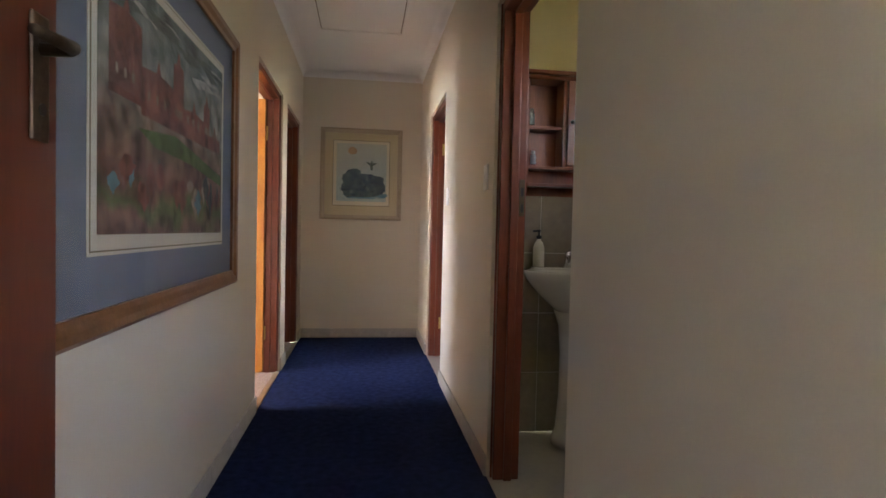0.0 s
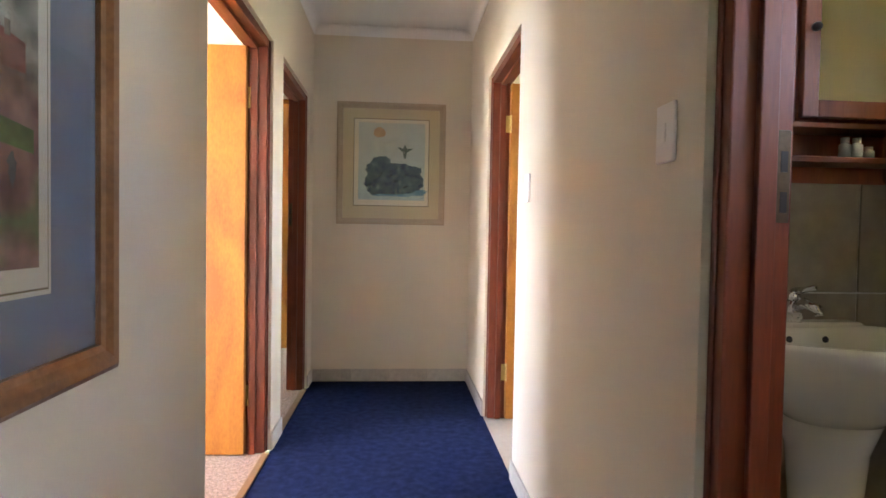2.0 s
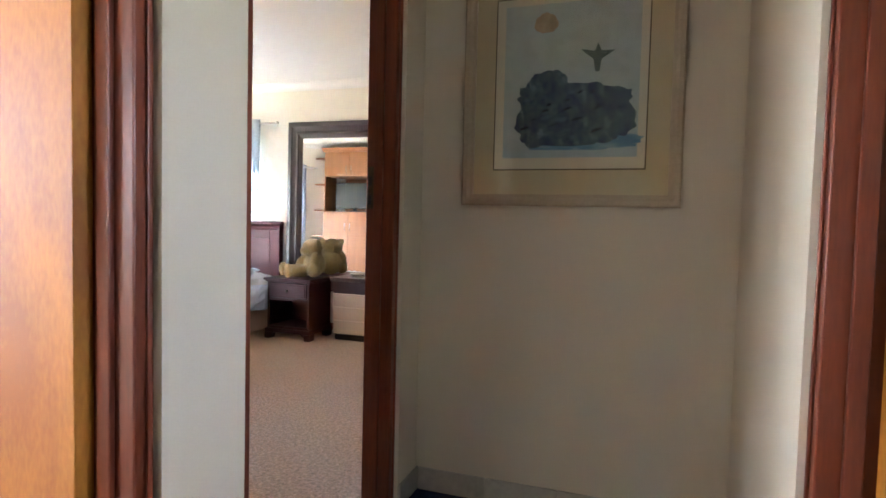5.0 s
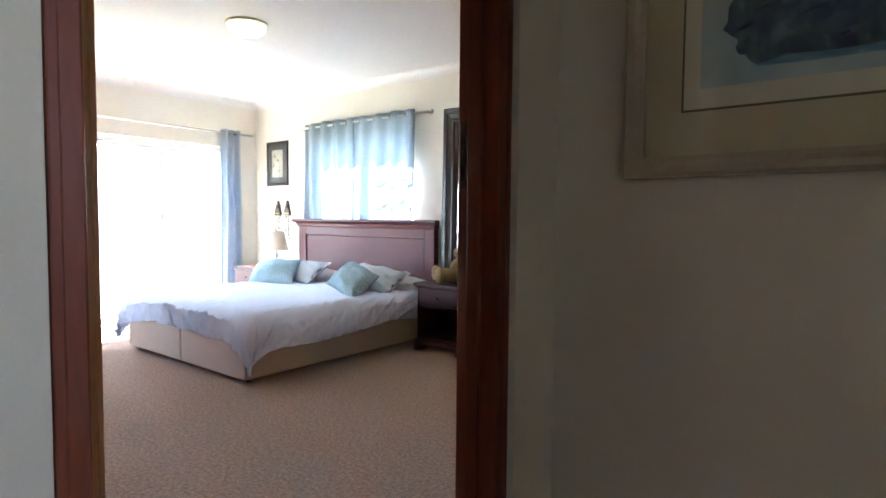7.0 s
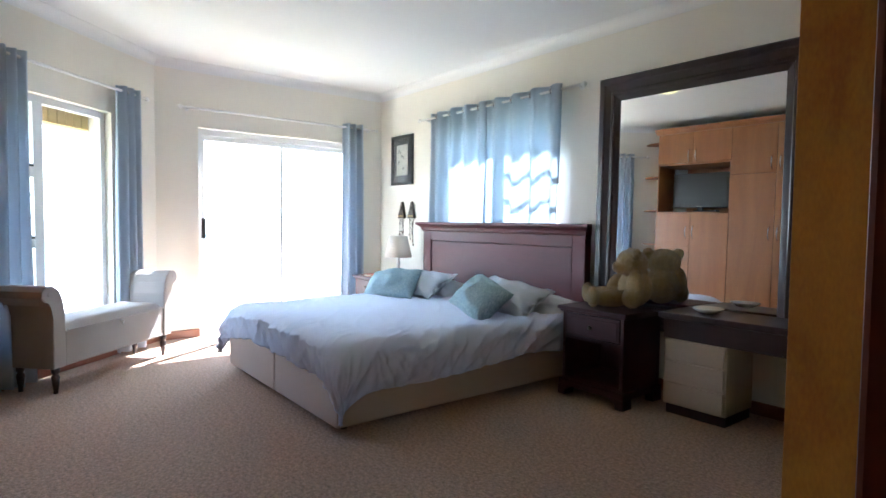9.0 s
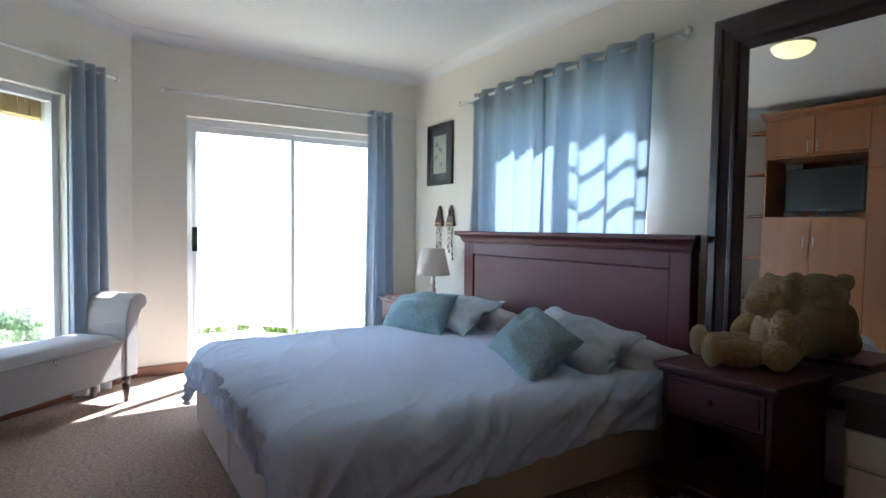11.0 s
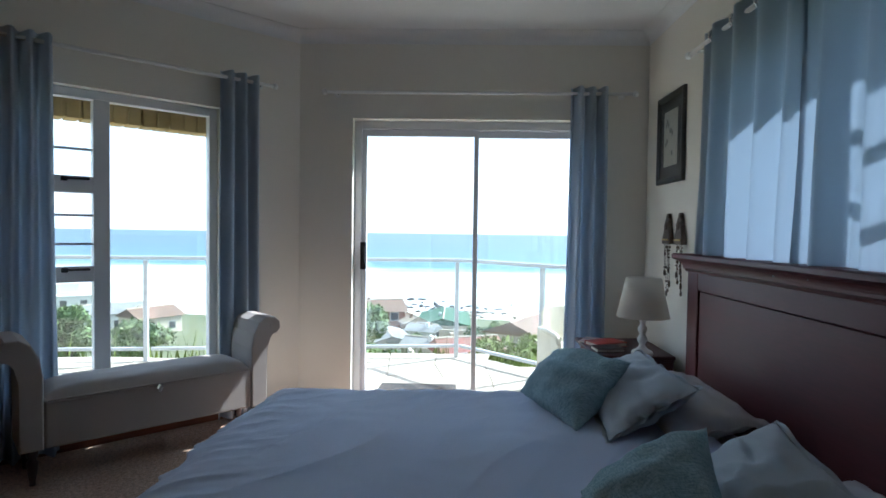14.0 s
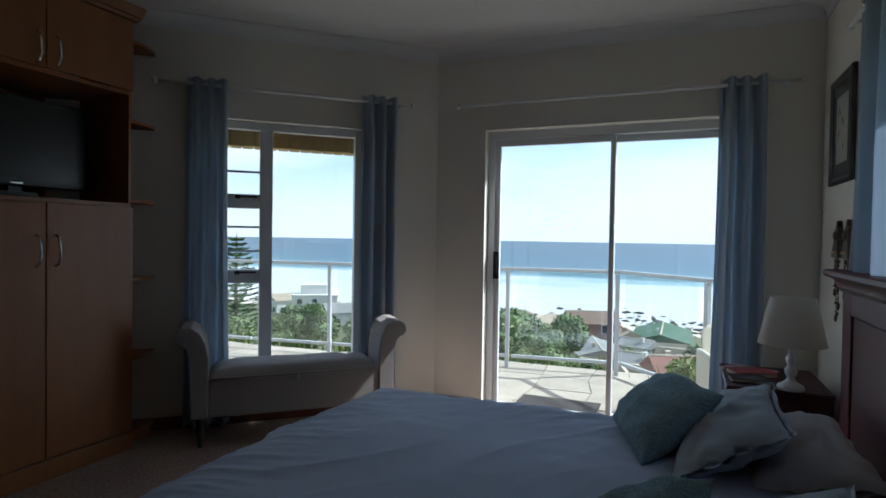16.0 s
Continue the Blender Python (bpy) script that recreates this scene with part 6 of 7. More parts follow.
def towel():
    bm = bmesh.new()
    nx, nz = 40, 40
    for layer in (0, 1):
        g = []
        for j in range(nz + 1):
            v = j / nz
            row = []
            for i in range(nx + 1):
                u = i / nx
                spread = 0.065 + 0.13 * min(1, v * 1.8)
                y = spread * 2 * (u - 0.5)
                x = -0.068 - 0.022 * layer * (1 - 0.2 * v) + 0.014 * math.sin(u * 19 + layer * 2) * (0.4 + v) * (1 - 0.2 * v)
                z = -0.152 + 0.012 * math.cos(u * 15) - (0.62 - 0.09 * layer + 0.05 * (u - 0.5)) * v
                row.append(bm.verts.new((x, y, z)))
            g.append(row)
        for j in range(nz):
            for i in range(nx):
                bm.faces.new((g[j][i], g[j][i + 1], g[j + 1][i + 1], g[j + 1][i]))
    ob = solid("towel", bm, TOWEL, "cream cotton towel with striped border hanging in a ring", "towel", kind="", smooth=True, m=Matrix.Translation((BE - 0.012, 2.30, 1.28)))
    md = ob.modifiers.new("thick", "SOLIDIFY")
    md.thickness = 0.006
    STR = mat("brown_stripe", (0.22, 0.13, 0.10), 0.9, vary=0.2, grain=200)
    for k, z in enumerate((-0.555, -0.585, -0.61)):
        bm = bmesh.new()
        rows = []
        for dz in (0, -0.008):
            row = []
            for i in range(nx + 1):
                u = i / nx
                v = (-0.152 - (z + dz)) / 0.53
                row.append(bm.verts.new((-0.068 - 0.022 * (1 - 0.2 * v) - 0.008 + 0.014 * math.sin(u * 19 + 2) * (0.4 + v) * (1 - 0.2 * v), 0.195 * 2 * (u - 0.5), z + dz + 0.012 * math.cos(u * 15))))
            rows.append(row)
        for i in range(nx):
            bm.faces.new((rows[0][i], rows[0][i + 1], rows[1][i + 1], rows[1][i]))
        part("stripe", bm, STR, ob)
    return ob


towel()

# ---- terrace ----
ZT = -0.06
RAIL = [Vector(p) for p in ((-7.05, 1.4, 0), (-7.32, 3.3, 0), (-7.45, 4.25, 0), (-7.72, 6.12, 0), (-7.86, 7.13, 0), (-7.15, 7.80, 0), (-6.50, 8.42, 0))]
bm = bmesh.new()
extrude(bm, [(-6.33, 8.6), (-7.25, 7.95), (-8.02, 7.22), (-7.60, 4.25), (-7.20, 1.3), (-4.5, 1.3), (-4.5, 4.28), (-6.33, 6.0)], -0.35, ZT - 0.012, "z")
terrace = solid("terrace", bm, MORTAR, "stone-paved terrace outside the bedroom", "terrace")


def in_poly(x, y, poly):
    c = False
    for (x0, y0), (x1, y1) in zip(poly, poly[1:] + poly[:1]):
        if (y0 > y) != (y1 > y) and x < (x1 - x0) * (y - y0) / (y1 - y0) + x0:
            c = not c
    return c


DECK = [(-6.34, 8.5), (-7.20, 7.88), (-7.97, 7.20), (-7.56, 4.25), (-7.16, 1.35), (-4.6, 1.35), (-4.75, 4.2), (-6.34, 5.9)]
rnd = random.Random(5)
xs = [-8.0 + 0.46 * i for i in range(9)]
ys = [1.3 + 0.47 * j for j in range(16)]
px = {(i, j): (xs[i] + rnd.uniform(-0.05, 0.05), ys[j] + rnd.uniform(-0.05, 0.05)) for i in range(9) for j in range(16)}
for i in range(8):
    for j in range(15):
        q = [px[i, j], px[i + 1, j], px[i + 1, j + 1], px[i, j + 1]]
        cx, cy = sum(p[0] for p in q) / 4, sum(p[1] for p in q) / 4
        if not in_poly(cx, cy, DECK):
            continue
        q = [(cx + (p[0] - cx) * 0.982, cy + (p[1] - cy) * 0.982) for p in q]
        bm = bmesh.new()
        extrude(bm, q, ZT - 0.02, ZT + rnd.uniform(-0.003, 0.003), "z")
        ob = new("slab", mesh_of("slab", bm, SLAB))
        ob.parent = terrace


def balustrade():
    r = thing("balustrade", Matrix(), "white aluminium terrace railing with clear glass panels", "railing")
    z0, z1 = ZT - 0.02, 0.915
    posts = []
    for k, (a, b) in enumerate(zip(RAIL, RAIL[1:])):
        d = (b - a).normalized()
        m = Matrix.Translation(a) @ Matrix.Rotation(math.atan2(d.y, d.x), 4, "Z")
        L = (b - a).length
        part("top_rail", one_box(0.0, L, -0.025, 0.025, z1 - 0.034, z1, 0.006), RAILM, r, m=m)
        part("bottom_rail", one_box(0.01, L - 0.01, -0.015, 0.015, 0.035, 0.066, 0.004), RAILM, r, m=m)
        for x in ((L - 0.035,) if k in (1, 2, 3) else () if k == 4 else (0.035,)):
            part("post", one_box(x - 0.019, x + 0.019, -0.019, 0.019, z0, z1 - 0.039, 0.003), RAILM, r, m=m)
        part("glass_panel", one_box(0.06, L - 0.06, -0.004, 0.004, 0.068, z1 - 0.04), GLASS, r, m=m).visible_shadow = False
    return r


balustrade()
doormat = solid("doormat", one_box(-0.19, 0.19, -0.30, 0.30, 0, 0.014, 0.004), mat("dark_coir", (0.03, 0.028, 0.026), 0.95, vary=0.6, grain=160, stain=25, bump=0.9), "dark speckled doormat on the terrace", "doormat", kind="", m=Matrix.Translation((-6.60, 6.80, ZT + 0.003)))


def garden_chair(m):
    """Moulded plastic armchair, facing +x."""
    c = thing("garden_chair", m, "cream moulded plastic garden armchair on the terrace", "chair")
    part("seat", one_box(-0.20, 0.24, -0.22, 0.22, 0.39, 0.415, 0.010), CREAMPL, c)
    bm = bmesh.new()
    n, q = 16, 12
    g = []
    for j in range(q + 1):
        v = j / q
        row = []
        for i in range(n + 1):
            u = 2 * i / n - 1
            row.append(bm.verts.new((-0.20 - 0.13 * v + 0.05 * u * u, 0.235 * u * (1 - 0.15 * v), 0.40 + (0.46 - 0.09 * u * u * u * u) * v)))
        g.append(row)
    for j in range(q):
        for i in range(n):
            bm.faces.new((g[j][i], g[j][i + 1], g[j + 1][i + 1], g[j + 1][i]))
    b = part("backrest", bm, CREAMPL, c, smooth=True)
    b.modifiers.new("thick", "SOLIDIFY").thickness = 0.012
    for s in (-1, 1):
        part("armrest", tube(bmesh.new(), [(-0.24, 0.23 * s, 0.62), (-0.05, 0.27 * s, 0.635), (0.17, 0.27 * s, 0.61), (0.23, 0.255 * s, 0.52)], [0.022, 0.028, 0.028, 0.022], 10), CREAMPL, c, smooth=True)
        side = extrude(bmesh.new(), [(-0.27, 0.18), (0.20, 0.30), (0.24, 0.42), (0.22, 0.60), (-0.27, 0.62)], 0.233 * s - 0.006, 0.233 * s + 0.006, "y")
        part("side_panel", side, CREAMPL, c)
        part("leg", tube(bmesh.new(), [(0.22, 0.245 * s, 0.56), (0.26, 0.26 * s, 0.0)], [0.026, 0.018], 10), CREAMPL, c, smooth=True)
        part("leg", tube(bmesh.new(), [(-0.20, 0.21 * s, 0.42), (-0.28, 0.23 * s, 0.0)], [0.026, 0.018], 10), CREAMPL, c, smooth=True)
    return c


garden_chair(Matrix.Translation((-6.72, 7.99, ZT + 0.003)) @ Matrix.Rotation(radians(20), 4, "Z") @ Matrix.Scale(0.76, 4))

# brick soldier course over the bay window, on the outer leaf
lintel = solid("trim_brick_lintel", one_box(0.30, 1.85, -0.30, -0.205, 1.782, 2.3), YBRICK, "yellow face-brick soldier course over the bay window", "lintel", m=BAYM)
me = mesh_of("brick", one_box(0.004, 0.072, -0.325, -0.195, 1.775, 1.99, 0.004, 1), YBRICK)
for k in range(20):
    ob = new("brick", me)
    ob.parent = lintel
    ob.location = (0.30 + 0.077 * k, 0, 0)

# ---- the slope, the sea and what stands below the house ----
GROUND = mat("dry_green_slope", (0.10, 0.11, 0.045), 0.95, vary=0.5, grain=3, stain=0.12, bump=0.5)


def ground_z(x, y):
    d = -(x + 8)
    if d < 0:
        return -0.6
    if d < 8:
        t = d / 8
        return -0.6 - 7.4 * t * t * (3 - 2 * t)
    return max(-23.5, -8 - 0.1 * (d - 8))


gx = [-420, -330, -250, -190, -160, -140, -120, -100, -85, -70, -58, -48, -40, -33, -27, -22, -18, -16, -14.5, -13, -11.5, -10, -9, -8.4, -8.0, 20, 120, 600]
gy = [-900, -500, -300, -200, -140, -100, -75, -55, -40, -28, -18, -10, -4, 0, 4, 8, 14, 24, 40, 60, 100, 160, 260, 500, 900]
bm = bmesh.new()
gv = [[bm.verts.new((x, y, ground_z(x, y) + (0.5 * noise.noise(Vector((x * 0.05, y * 0.05, 0))) if x < -20 else 0))) for x in gx] for y in gy]
for j in range(len(gy) - 1):
    for i in range(len(gx) - 1):
        bm.faces.new((gv[j][i], gv[j][i + 1], gv[j + 1][i + 1], gv[j + 1][i]))
solid("ground", bm, GROUND, "green and dry grass hillside falling to the sea", "ground", smooth=True)


def sea_material():
    m = bpy.data.materials.new("sea_water")
    m.use_nodes = True
    n, l = m.node_tree.nodes, m.node_tree.links
    b = n["Principled BSDF"]
    b.inputs["Roughness"].default_value = 0.35
    co, sep, mp = n.new("ShaderNodeTexCoord"), n.new("ShaderNodeSeparateXYZ"), n.new("ShaderNodeMapping")
    mp.inputs["Scale"].default_value = (0.018, 0.0045, 1)
    foam, chop = n.new("ShaderNodeTexNoise"), n.new("ShaderNodeTexNoise")
    foam.inputs["Scale"].default_value, foam.inputs["Detail"].default_value = 1.0, 8
    chop.inputs["Scale"].default_value, chop.inputs["Detail"].default_value = 6.0, 4
    l.new(co.outputs["Object"], sep.inputs[0])
    l.new(co.outputs["Object"], mp.inputs[0])
    l.new(mp.outputs[0], foam.inputs["Vector"])
    l.new(mp.outputs[0], chop.inputs["Vector"])
    dist = n.new("ShaderNodeMapRange")
    dist.inputs["From Min"].default_value, dist.inputs["From Max"].default_value = -1500, 0
    l.new(sep.outputs["X"], dist.inputs["Value"])
    wob = n.new("ShaderNodeMath")
    wob.operation = "MULTIPLY_ADD"
    wob.inputs[1].default_value = 0.16
    l.new(foam.outputs["Fac"], wob.inputs[0])
    l.new(dist.outputs[0], wob.inputs[2])
    rp = n.new("ShaderNodeValToRGB")
    el = rp.color_ramp.elements
    el[0].position, el[0].color = 0.0, (0.012, 0.052, 0.082, 1)
    el[1].position, el[1].color = 1.0, (0.60, 0.57, 0.50, 1)
    for p, c in ((0.60, (0.014, 0.062, 0.094)), (0.76, (0.020, 0.082, 0.112)), (0.845, (0.040, 0.13, 0.155)), (0.868, (0.24, 0.38, 0.41)), (0.89, (0.58, 0.60, 0.60)), (0.96, (0.63, 0.63, 0.61))):
        e = el.new(p)
        e.color = (*c, 1)
    l.new(wob.outputs[0], rp.inputs[0])
    mr = n.new("ShaderNodeMapRange")
    mr.inputs["To Min"].default_value, mr.inputs["To Max"].default_value = 0.70, 1.25
    l.new(chop.outputs["Fac"], mr.inputs["Value"])
    sc = n.new("ShaderNodeVectorMath")
    sc.operation = "SCALE"
    l.new(rp.outputs[0], sc.inputs[0])
    l.new(mr.outputs[0], sc.inputs["Scale"])
    l.new(sc.outputs[0], b.inputs["Base Color"])
    return m


bm = bmesh.new()
bm.faces.new([bm.verts.new(p) for p in ((-4800, -4800, -21), (-120, -4800, -21), (-120, 4800, -21), (-4800, 4800, -21))])
solid("water", bm, sea_material(), "blue sea with broad white surf along the beach", "sea")

LEAF = mat("bush_leaves", (0.15, 0.205, 0.075), 0.6, vary=0.6, grain=3, stain=1.2, bump=0.0, spec=0.3)
LEAFD = mat("dark_leaves", (0.06, 0.105, 0.04), 0.6, vary=0.6, grain=3, stain=1.2, bump=0.0, spec=0.3)
LEAFY = mat("bright_leaves", (0.16, 0.20, 0.035), 0.6, vary=0.5, grain=3, stain=1.2, bump=0.0, spec=0.3)
BARK = mat("grey_bark", (0.13, 0.10, 0.07), 0.9, vary=0.4, grain=20, bump=0.6)


def leaves(bm_list, rnd, blobs, count, size):
    """Leaf blades scattered through a heap of round clumps."""
    verts, faces = bm_list
    tot = sum(b[3] ** 2 for b in blobs)
    for cx, cy, cz, r in blobs:
        for _ in range(int(count * r * r / tot)):
            d = Vector((rnd.gauss(0, 1), rnd.gauss(0, 1), rnd.gauss(0, 1))).normalized()
            p = Vector((cx, cy, cz)) + d * r * (0.55 + 0.5 * rnd.random() ** 0.5)
            a = Vector((rnd.gauss(0, 1), rnd.gauss(0, 1), rnd.gauss(0, 1))).normalized()
            b = a.cross(d).normalized()
            s = size * (0.6 + 0.8 * rnd.random())
            k = len(verts)
            verts += [p - a * s, p + b * s * 0.45, p + a * s, p - b * s * 0.45]
            faces.append((k, k + 1, k + 2, k + 3))


def tree(name, x, y, top, radius, height, material, label, seed, count=2600, size=0.11, group="", stretch=1.0):
    """A tapered trunk with limbs under an uneven crown; top: the crown's highest point."""
    rnd = random.Random(seed)
    zg = ground_z(x, y)
    t = thing(name, Matrix.Translation((x, y, zg)), label, "bush" if "bush" in name else "tree", group)
    h = top - zg
    crown_low = h - height
    limbs = []
    bm = tube(bmesh.new(), [(0, 0, -0.3), (0.05, 0.02, crown_low * 0.5), (0, 0.05, crown_low + height * 0.35)], [0.16, 0.12, 0.07], 8)
    blobs = []
    for _ in range(13):
        a, rr = rnd.uniform(0, 6.3), radius * rnd.uniform(0.15, 0.8)
        z = crown_low + height * rnd.uniform(0.18, 0.86)
        r = radius * rnd.uniform(0.28, 0.46) * (1 - 0.35 * abs(z - crown_low - height * 0.45) / height)
        z = min(z, h - r)
        bx, by = rr * math.cos(a), rr * math.sin(a) * stretch
        blobs.append((bx, by, z, r))
        tube(bm, [(0, 0.03, crown_low * 0.8), (bx * 0.5, by * 0.5, (crown_low + z) / 2), (bx, by, z)], [0.06, 0.04, 0.015], 6)
    part("trunk", bm, BARK, t)
    verts, faces = [], []
    leaves((verts, faces), rnd, blobs, count, size)
    me = bpy.data.meshes.new("crown")
    me.from_pydata(verts, [], faces)
    me.materials.append(material)
    ob = new("crown", me)
    ob.parent = t
    return t


tree("bush", -24.5, 1.5, -1.45, 2.9, 4.6, LEAF, "dense green coastal bush below the terrace", 1, 30000, 0.10)
tree("bush", -21.0, 3.3, -2.0, 1.5, 2.6, LEAF, "dense green coastal bush below the terrace", 8, 14000, 0.09)
tree("bush", -22.5, 4.5, -3.1, 1.3, 2.0, LEAFD, "dark green coastal bush below the terrace", 2, 9000, 0.10)
tree("bush", -22.0, 2.0, -2.1, 1.6, 2.8, LEAF, "dense green coastal bush below the terrace", 14, 14000, 0.09)
tree("bush", -26.5, -10.0, -2.25, 1.6, 2.6, LEAF, "leafy green bush below the terrace", 3, 3600, 0.12)
tree("bush", -22.0, -11.6, -2.4, 1.7, 2.4, LEAF, "leafy green bush below the terrace", 4, 3200, 0.12)
tree("bush", -28.0, -7.6, -3.1, 1.4, 2.0, LEAF, "leafy green bush below the terrace", 5, 2400, 0.12)
tree("bush", -14.2, 8.2, -1.0, 0.9, 1.6, LEAFY, "bright green shrub beside the terrace", 6, 2600, 0.08)
tree("bush", -14.6, 9.6, -1.1, 0.9, 1.6, LEAFY, "bright green shrub beside the terrace", 7, 2200, 0.08)
rb = random.Random(41)
for k in range(16):
    x, y = rb.uniform(-95, -42), rb.uniform(-60, 18)
    tree("bush", x, y, ground_z(x, y) + rb.uniform(2.0, 3.6), rb.uniform(1.4, 2.6), rb.uniform(1.8, 2.8), rb.choice((LEAF, LEAFD)), "green garden bush among the houses", 50 + k, 900, 0.22, "garden bushes")


def pine(x, y, top):
    """A tiered conifer with level branches."""
    zg = ground_z(x, y)
    h = top - zg
    t = thing("pine_tree", Matrix.Translation((x, y, zg)), "tall tiered conifer with level branches", "tree")
    part("trunk", tube(bmesh.new(), [(0, 0, -0.3), (0, 0, h * 0.6), (0, 0, h)], [0.22, 0.12, 0.02], 8), BARK, t)
    verts, faces = [], []
    rnd = random.Random(9)
    tiers = 22
    for k in range(tiers):
        z = h * (0.30 + 0.69 * k / tiers)
        r = 0.25 + 2.3 * (1 - (k / tiers)) ** 0.85
        n = 7
        for q in range(n):
            a = 2 * math.pi * q / n + k * 0.7
            for s in range(26):
                f = (s + rnd.random()) / 26
                p = Vector((r * f * math.cos(a), r * f * math.sin(a), z + 0.18 * f * f * r + rnd.uniform(-0.05, 0.05)))
                side = Vector((-math.sin(a), math.cos(a), 0)) * rnd.choice((-1, 1)) * (0.30 * (1 - f * 0.5)) + Vector((math.cos(a), math.sin(a), 0)) * 0.16 + Vector((0, 0, rnd.uniform(0, 0.12)))
                w = Vector((0, 0, 0.035))
                i = len(verts)
                verts += [p - w, p + w, p + side + w * 0.4, p + side - w * 0.4]
                faces.append((i, i + 1, i + 2, i + 3))
    me = bpy.data.meshes.new("branches")
    me.from_pydata(verts, [], faces)
    me.materials.append(LEAFD)
    ob = new("branches", me)
    ob.parent = t
    return t


pine(-31.7, -19.5, 1.25)

# grass and low plants along the terrace's outer edge
rnd = random.Random(77)
verts, faces = [], []
for a, b in zip(RAIL, RAIL[1:]):
    d = (b - a).normalized()
    nrm = Vector((-d.y, d.x, 0))
    if nrm.x > 0:
        nrm = -nrm
    for _ in range(int(150 * (b - a).length)):
        p = a + d * rnd.uniform(0, (b - a).length) + nrm * rnd.uniform(0.22, 0.9)
        p.z = -0.50 - 0.25 * rnd.random()
        h = 0.30 + 0.36 * rnd.random()
        lean = Vector((rnd.uniform(-0.2, 0.2), rnd.uniform(-0.2, 0.2), h))
        w = Vector((rnd.uniform(-1, 1), rnd.uniform(-1, 1), 0)).normalized() * 0.012
        i = len(verts)
        verts += [p - w, p + w, p + lean * 0.6 + w * 0.8, p + lean, p + lean * 0.6 - w * 0.8]
        faces.append((i, i + 1, i + 2, i + 3, i + 4))
me = bpy.data.meshes.new("edge_grass")
me.from_pydata(verts, [], faces)
me.materials.append(LEAFY)
tagged(new("edge_grass", me), "bright green grass and plants along the terrace edge", "grass", "", "stuff")

# houses
ROOFS = {k: mat("roof_" + k, c, 0.8, vary=0.25, grain=6, stain=1.0, bump=0.4) for k, c in (("brown", (0.20, 0.13, 0.09)), ("red", (0.24, 0.10, 0.075)), ("grey", (0.24, 0.235, 0.22)), ("green", (0.05, 0.11, 0.06)), ("sand", (0.36, 0.29, 0.21)))}
WALLS = {k: mat("render_" + k, c, 0.85, vary=0.1, grain=8, stain=0.8, bump=0.2) for k, c in (("white", (0.72, 0.70, 0.65)), ("tan", (0.38, 0.26, 0.18)), ("cream", (0.58, 0.50, 0.38)), ("brick", (0.30, 0.16, 0.11)))}
PANE = mat("dark_window_pane", (0.03, 0.04, 0.05), 0.12, vary=0.1, bump=0)


def house(x, y, turn, w, d, h, pitch, roof, wl, label, storeys=1, hip=False, flat=False):
    zg = ground_z(x, y) - 0.4
    o = thing("house", Matrix.Translation((x, y, zg)) @ Matrix.Rotation(radians(turn), 4, "Z"), label, "house", "houses below the terrace")
    part("wall", one_box(-w / 2, w / 2, -d / 2, d / 2, 0, h), WALLS[wl], o)
    e, r = 0.45, pitch * d / 2
    if flat:
        part("roof", box(one_box(-w / 2 - 0.2, w / 2 + 0.2, -d / 2 - 0.2, d / 2 + 0.2, h + 0.002, h + 0.3), -w / 4, w / 3, -d / 3, d / 4, h + 0.3, h + 2.4), WALLS[wl], o)
    else:
        bm = bmesh.new()
        in_ = d / 2 if hip else 0
        lo = [bm.verts.new(p) for p in ((-w / 2 - e, -d / 2 - e, h - pitch * e), (w / 2 + e, -d / 2 - e, h - pitch * e), (w / 2 + e, d / 2 + e, h - pitch * e), (-w / 2 - e, d / 2 + e, h - pitch * e))]
        hi = [bm.verts.new((-w / 2 - e + in_, 0, h + r)), bm.verts.new((w / 2 + e - in_, 0, h + r))]
        bm.faces.new((lo[0], lo[1], hi[1], hi[0]))
        bm.faces.new((lo[2], lo[3], hi[0], hi[1]))
        bm.faces.new((lo[1], lo[2], hi[1]))
        bm.faces.new((lo[3], lo[0], hi[0]))
        bm.faces.new(lo[::-1])
        rf = part("roof", bm, ROOFS[roof], o)
        part("ridge", tube(bmesh.new(), [hi_ for hi_ in ((-w / 2 - e + in_, 0, h + r), (w / 2 + e - in_, 0, h + r))], 0.12, 6), WALLS["cream"], rf)
        part("chimney", box(one_box(w * 0.2, w * 0.2 + 0.4, -0.8, -0.4, h, h + r + 0.25), w * 0.2 - 0.05, w * 0.2 + 0.45, -0.85, -0.35, h + r + 0.25, h + r + 0.33), WALLS[wl], rf)
    for s in range(storeys):
        z = 0.9 + s * h / storeys
        n = max(2, int(w / 2.6))
        for k in range(n):
            xx = -w / 2 + (k + 0.5) * w / n
            win = part("window", one_box(xx - 0.65, xx + 0.65, d / 2 + 0.002, d / 2 + 0.06, z, z + 1.3), WALLS["white"], o)
            part("pane", one_box(xx - 0.56, xx + 0.56, d / 2 + 0.06, d / 2 + 0.08, z + 0.09, z + 1.21), PANE, win)
        for k in range(2):
            yy = -d / 4 + k * d / 2
            win = part("window", one_box(w / 2 + 0.002, w / 2 + 0.06, yy - 0.6, yy + 0.6, z, z + 1.3), WALLS["white"], o)
            part("pane", one_box(w / 2 + 0.06, w / 2 + 0.08, yy - 0.5, yy + 0.5, z + 0.09, z + 1.21), PANE, win)
    return o


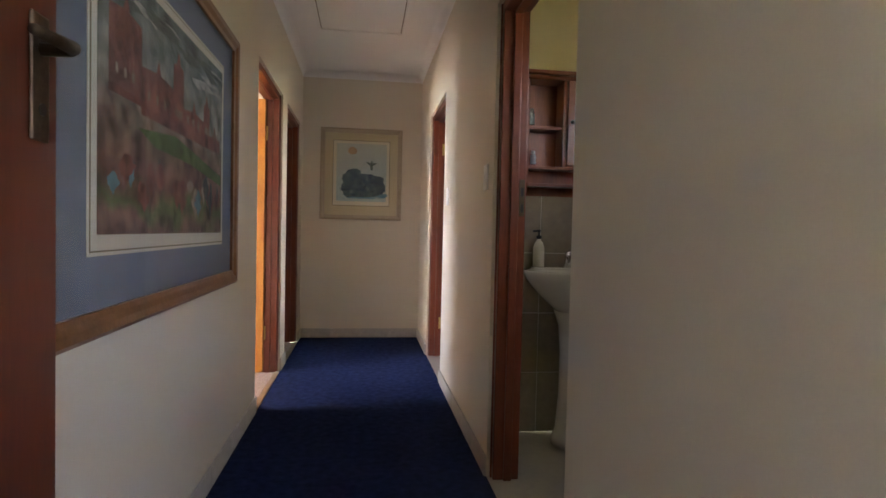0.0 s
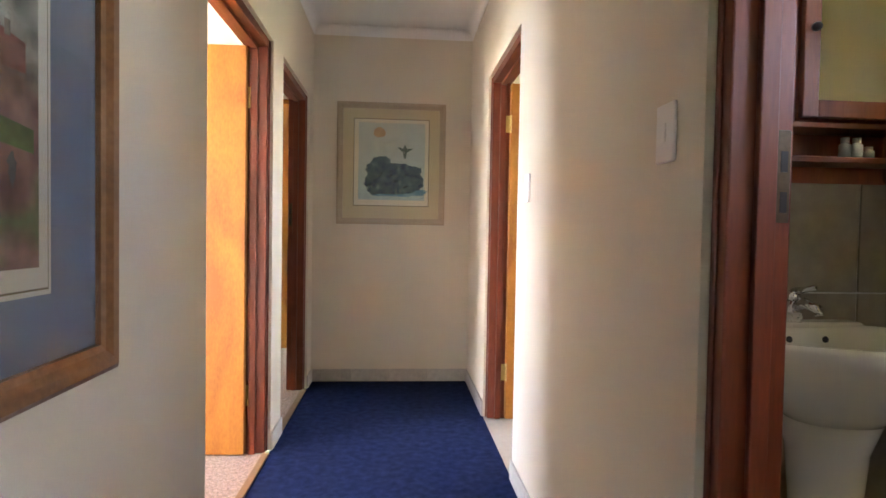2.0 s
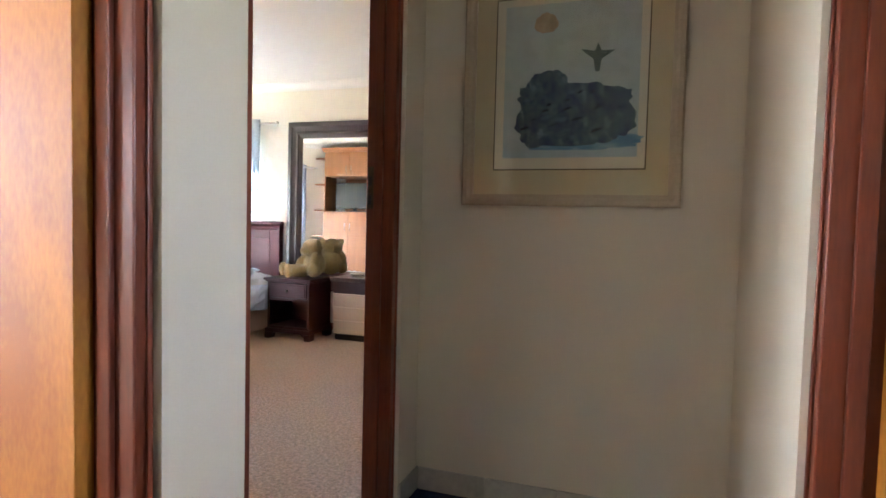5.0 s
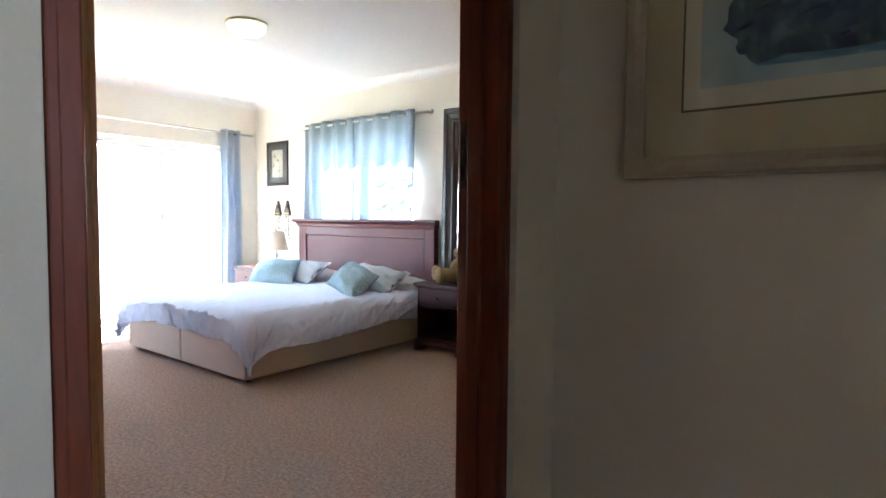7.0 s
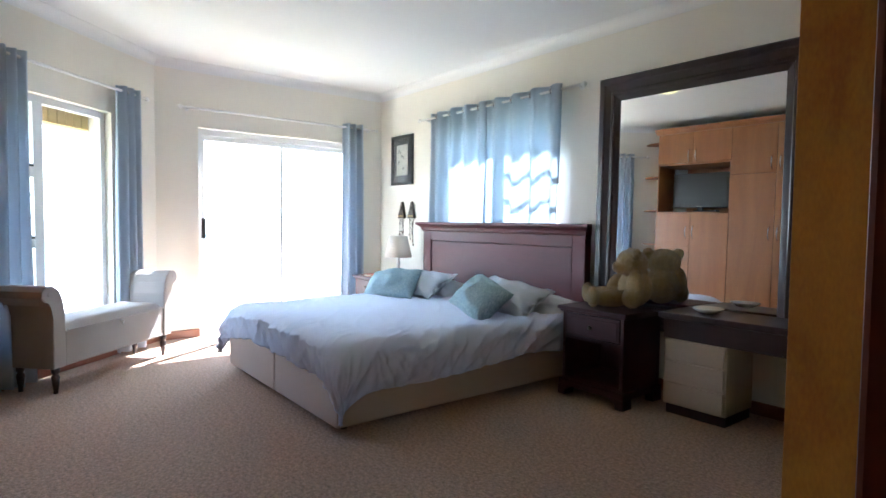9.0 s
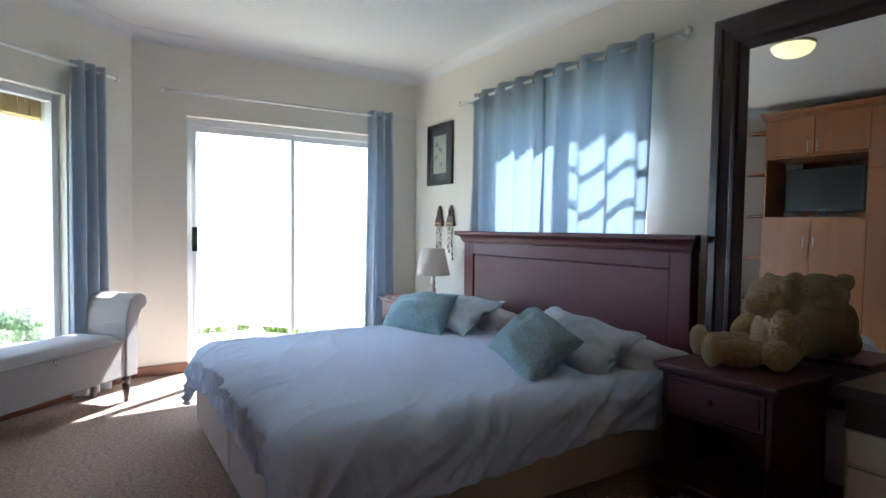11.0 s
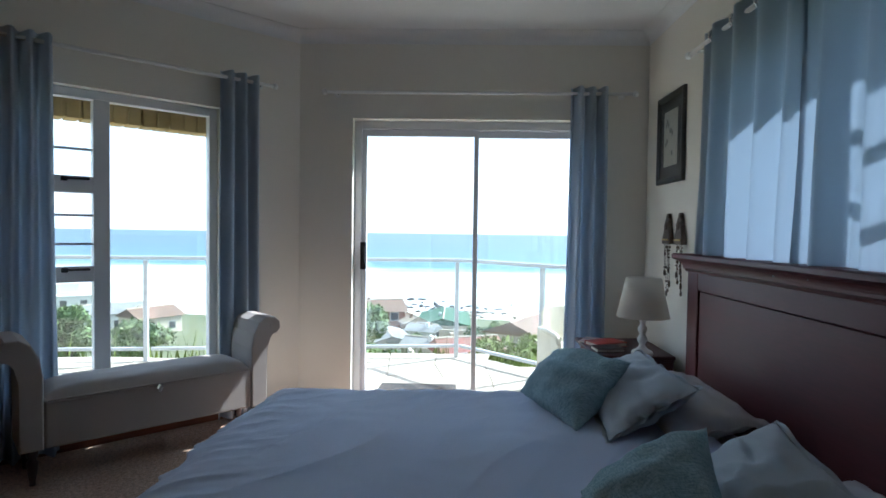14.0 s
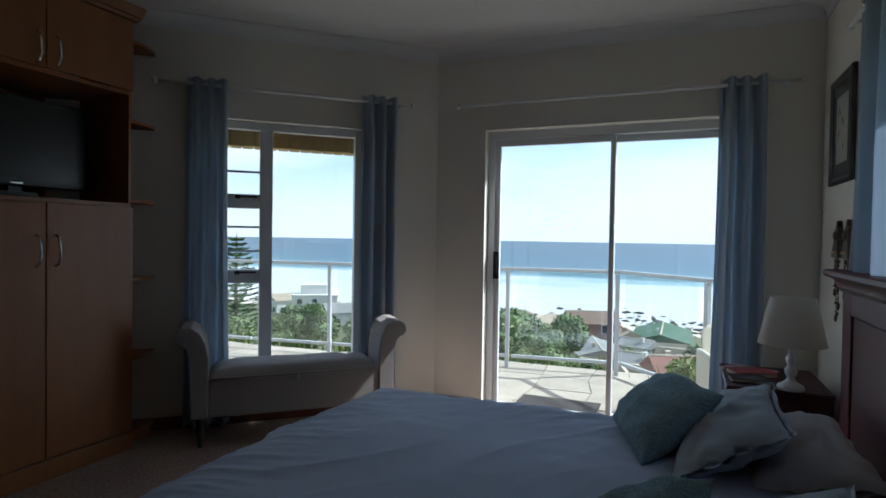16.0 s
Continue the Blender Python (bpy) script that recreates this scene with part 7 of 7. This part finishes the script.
house(-88, -4.6, -70, 6.5, 6, 5.0, 0.42, "brown", "brick", "two-storey brown brick house with a brown tiled roof", 2)
house(-84, -10.5, -20, 5, 4.5, 4.2, 0.5, "sand", "tan", "tan rendered house with a sand-coloured gable roof", 1)
house(-70, -1.2, 15, 8, 4.5, 2.4, 0.28, "grey", "cream", "low cream house with a grey fibre-cement roof", 1)
house(-60, 8.2, -70, 6, 5, 2.0, 0.5, "red", "cream", "cream bungalow with a red tiled gable roof", 1)
house(-86, 0.6, 25, 4, 3.4, 3.4, 0.45, "sand", "tan", "tan rendered house with a sand-coloured gable roof", 1)
house(-66, 3.6, 70, 4, 3, 2.0, 0.4, "grey", "white", "small white house with a grey gable roof", 1)
house(-78, -7.6, 10, 5, 4, 2.4, 0.4, "sand", "cream", "cream cottage with a sand-coloured gable roof", 1)
house(-80, 2.6, 70, 3.5, 3, 2.6, 0.4, "grey", "white", "small white house with a grey gable roof", 1)
house(-102, -12, 30, 8, 7, 3.6, 0.35, "grey", "tan", "tan house with a grey roof", 1)
house(-100, 5, 0, 14, 8, 3.0, 0.25, "green", "white", "long white house with a green sheet roof", 1)
house(-112, -70, -60, 10, 8, 5.5, 0.3, "grey", "white", "two-storey white flat-roofed house", 2, False, True)
house(-98, -52, -45, 10, 7, 3.4, 0.35, "grey", "white", "white house with a grey sheet roof", 1)
house(-120, -84, -30, 9, 7, 4.0, 0.35, "sand", "white", "white house with a sand-coloured roof", 1)
house(-92, -42, -30, 7, 6, 3.2, 0.4, "brown", "cream", "cream house with a brown roof", 1)
house(-125, -40, 10, 9, 7, 3.4, 0.35, "grey", "white", "white beach house with a grey roof", 1)
house(-118, -22, 20, 8, 6, 3.4, 0.4, "brown", "tan", "tan beach house with a brown roof", 1)
house(-75, 16, -30, 9, 7, 3.2, 0.4, "brown", "cream", "cream house with a brown roof", 1)
house(-95, -95, 10, 9, 7, 4.2, 0.4, "grey", "white", "white house with a grey roof", 1)


GARDENWALL = mat("garden_wall_plaster", (0.55, 0.48, 0.38), 0.9, vary=0.15, grain=6, bump=0.2)
for x, y, turn, length in ((-64, 1.0, 80, 9), (-66, 6.0, 10, 7), (-74, -4.5, 75, 8), (-58, 3.0, 15, 6), (-90, 8.0, 85, 12)):
    m = Matrix.Translation((x, y, ground_z(x, y) - 0.3)) @ Matrix.Rotation(radians(turn), 4, "Z")
    gw = thing("garden_wall", m, "low plastered garden wall between the houses", "wall", "garden walls")
    part("wall", one_box(-length / 2, length / 2, -0.12, 0.12, 0, 1.5), GARDENWALL, gw)
    part("coping", one_box(-length / 2 - 0.05, length / 2 + 0.05, -0.17, 0.17, 1.502, 1.58, 0.02, 1), WALLS["cream"], gw)


def parked_car(x, y, turn):
    c = thing("car", Matrix.Translation((x, y, ground_z(x, y) + 0.1)) @ Matrix.Rotation(radians(turn), 4, "Z"), "white parked car beside a house", "car")
    part("body", box(one_box(-2.1, 2.1, -0.85, 0.85, 0.3, 0.85, 0.15), -1.1, 1.3, -0.75, 0.75, 0.86, 1.4, 0.2), WALLS["white"], c)
    part("window_band", one_box(-0.95, 1.15, -0.77, 0.77, 0.95, 1.28), PANE, c)
    for wx in (-1.3, 1.3):
        for wy in (-0.8, 0.8):
            part("wheel", tube(bmesh.new(), [(wx, wy - 0.1, 0.3), (wx, wy + 0.1, 0.3)], 0.32, 14), BLACK, c)
    return c


parked_car(-72, 5.2, 80)

ROCK = mat("dark_shore_rock", (0.05, 0.045, 0.04), 0.85, vary=0.5, grain=2, stain=0.4, bump=0.6)
rnd = random.Random(31)
bm = bmesh.new()
for k in range(150):
    cx, cy = rnd.choice(((-148, 8), (-150, 2), (-158, -18), (-152, 14), (-175, -10), (-165, 6)))
    x, y = cx + rnd.gauss(0, 8), cy + rnd.gauss(0, 7)
    s = rnd.uniform(0.25, 0.95)
    ball(bm, (x, y, -20.9), s, s * rnd.uniform(1, 2.2), s * rnd.uniform(0.25, 0.6), 1, Matrix.Rotation(rnd.uniform(0, 3), 4, "Z"))
for v in bm.verts:
    v.co += noise.noise_vector(v.co * 0.9) * 0.5
tagged(solid("shore_rocks", bm, ROCK, "dark wet rocks in the surf along the shore", "rocks"), "", "", "", "stuff")
bm = bmesh.new()
rs = [[bm.verts.new((-135 - 40 * j, y, -20.75 + 0.1 * j if j == 0 else -21.15)) for y in range(-400, 401, 50)] for j in range(2)]
for i in range(16):
    bm.faces.new((rs[0][i], rs[0][i + 1], rs[1][i + 1], rs[1][i]))
solid("beach", bm, mat("pale_sand", (0.62, 0.56, 0.45), 0.95, vary=0.12, grain=1.5, stain=0.1, bump=0.2), "pale sandy beach below the houses", "beach")
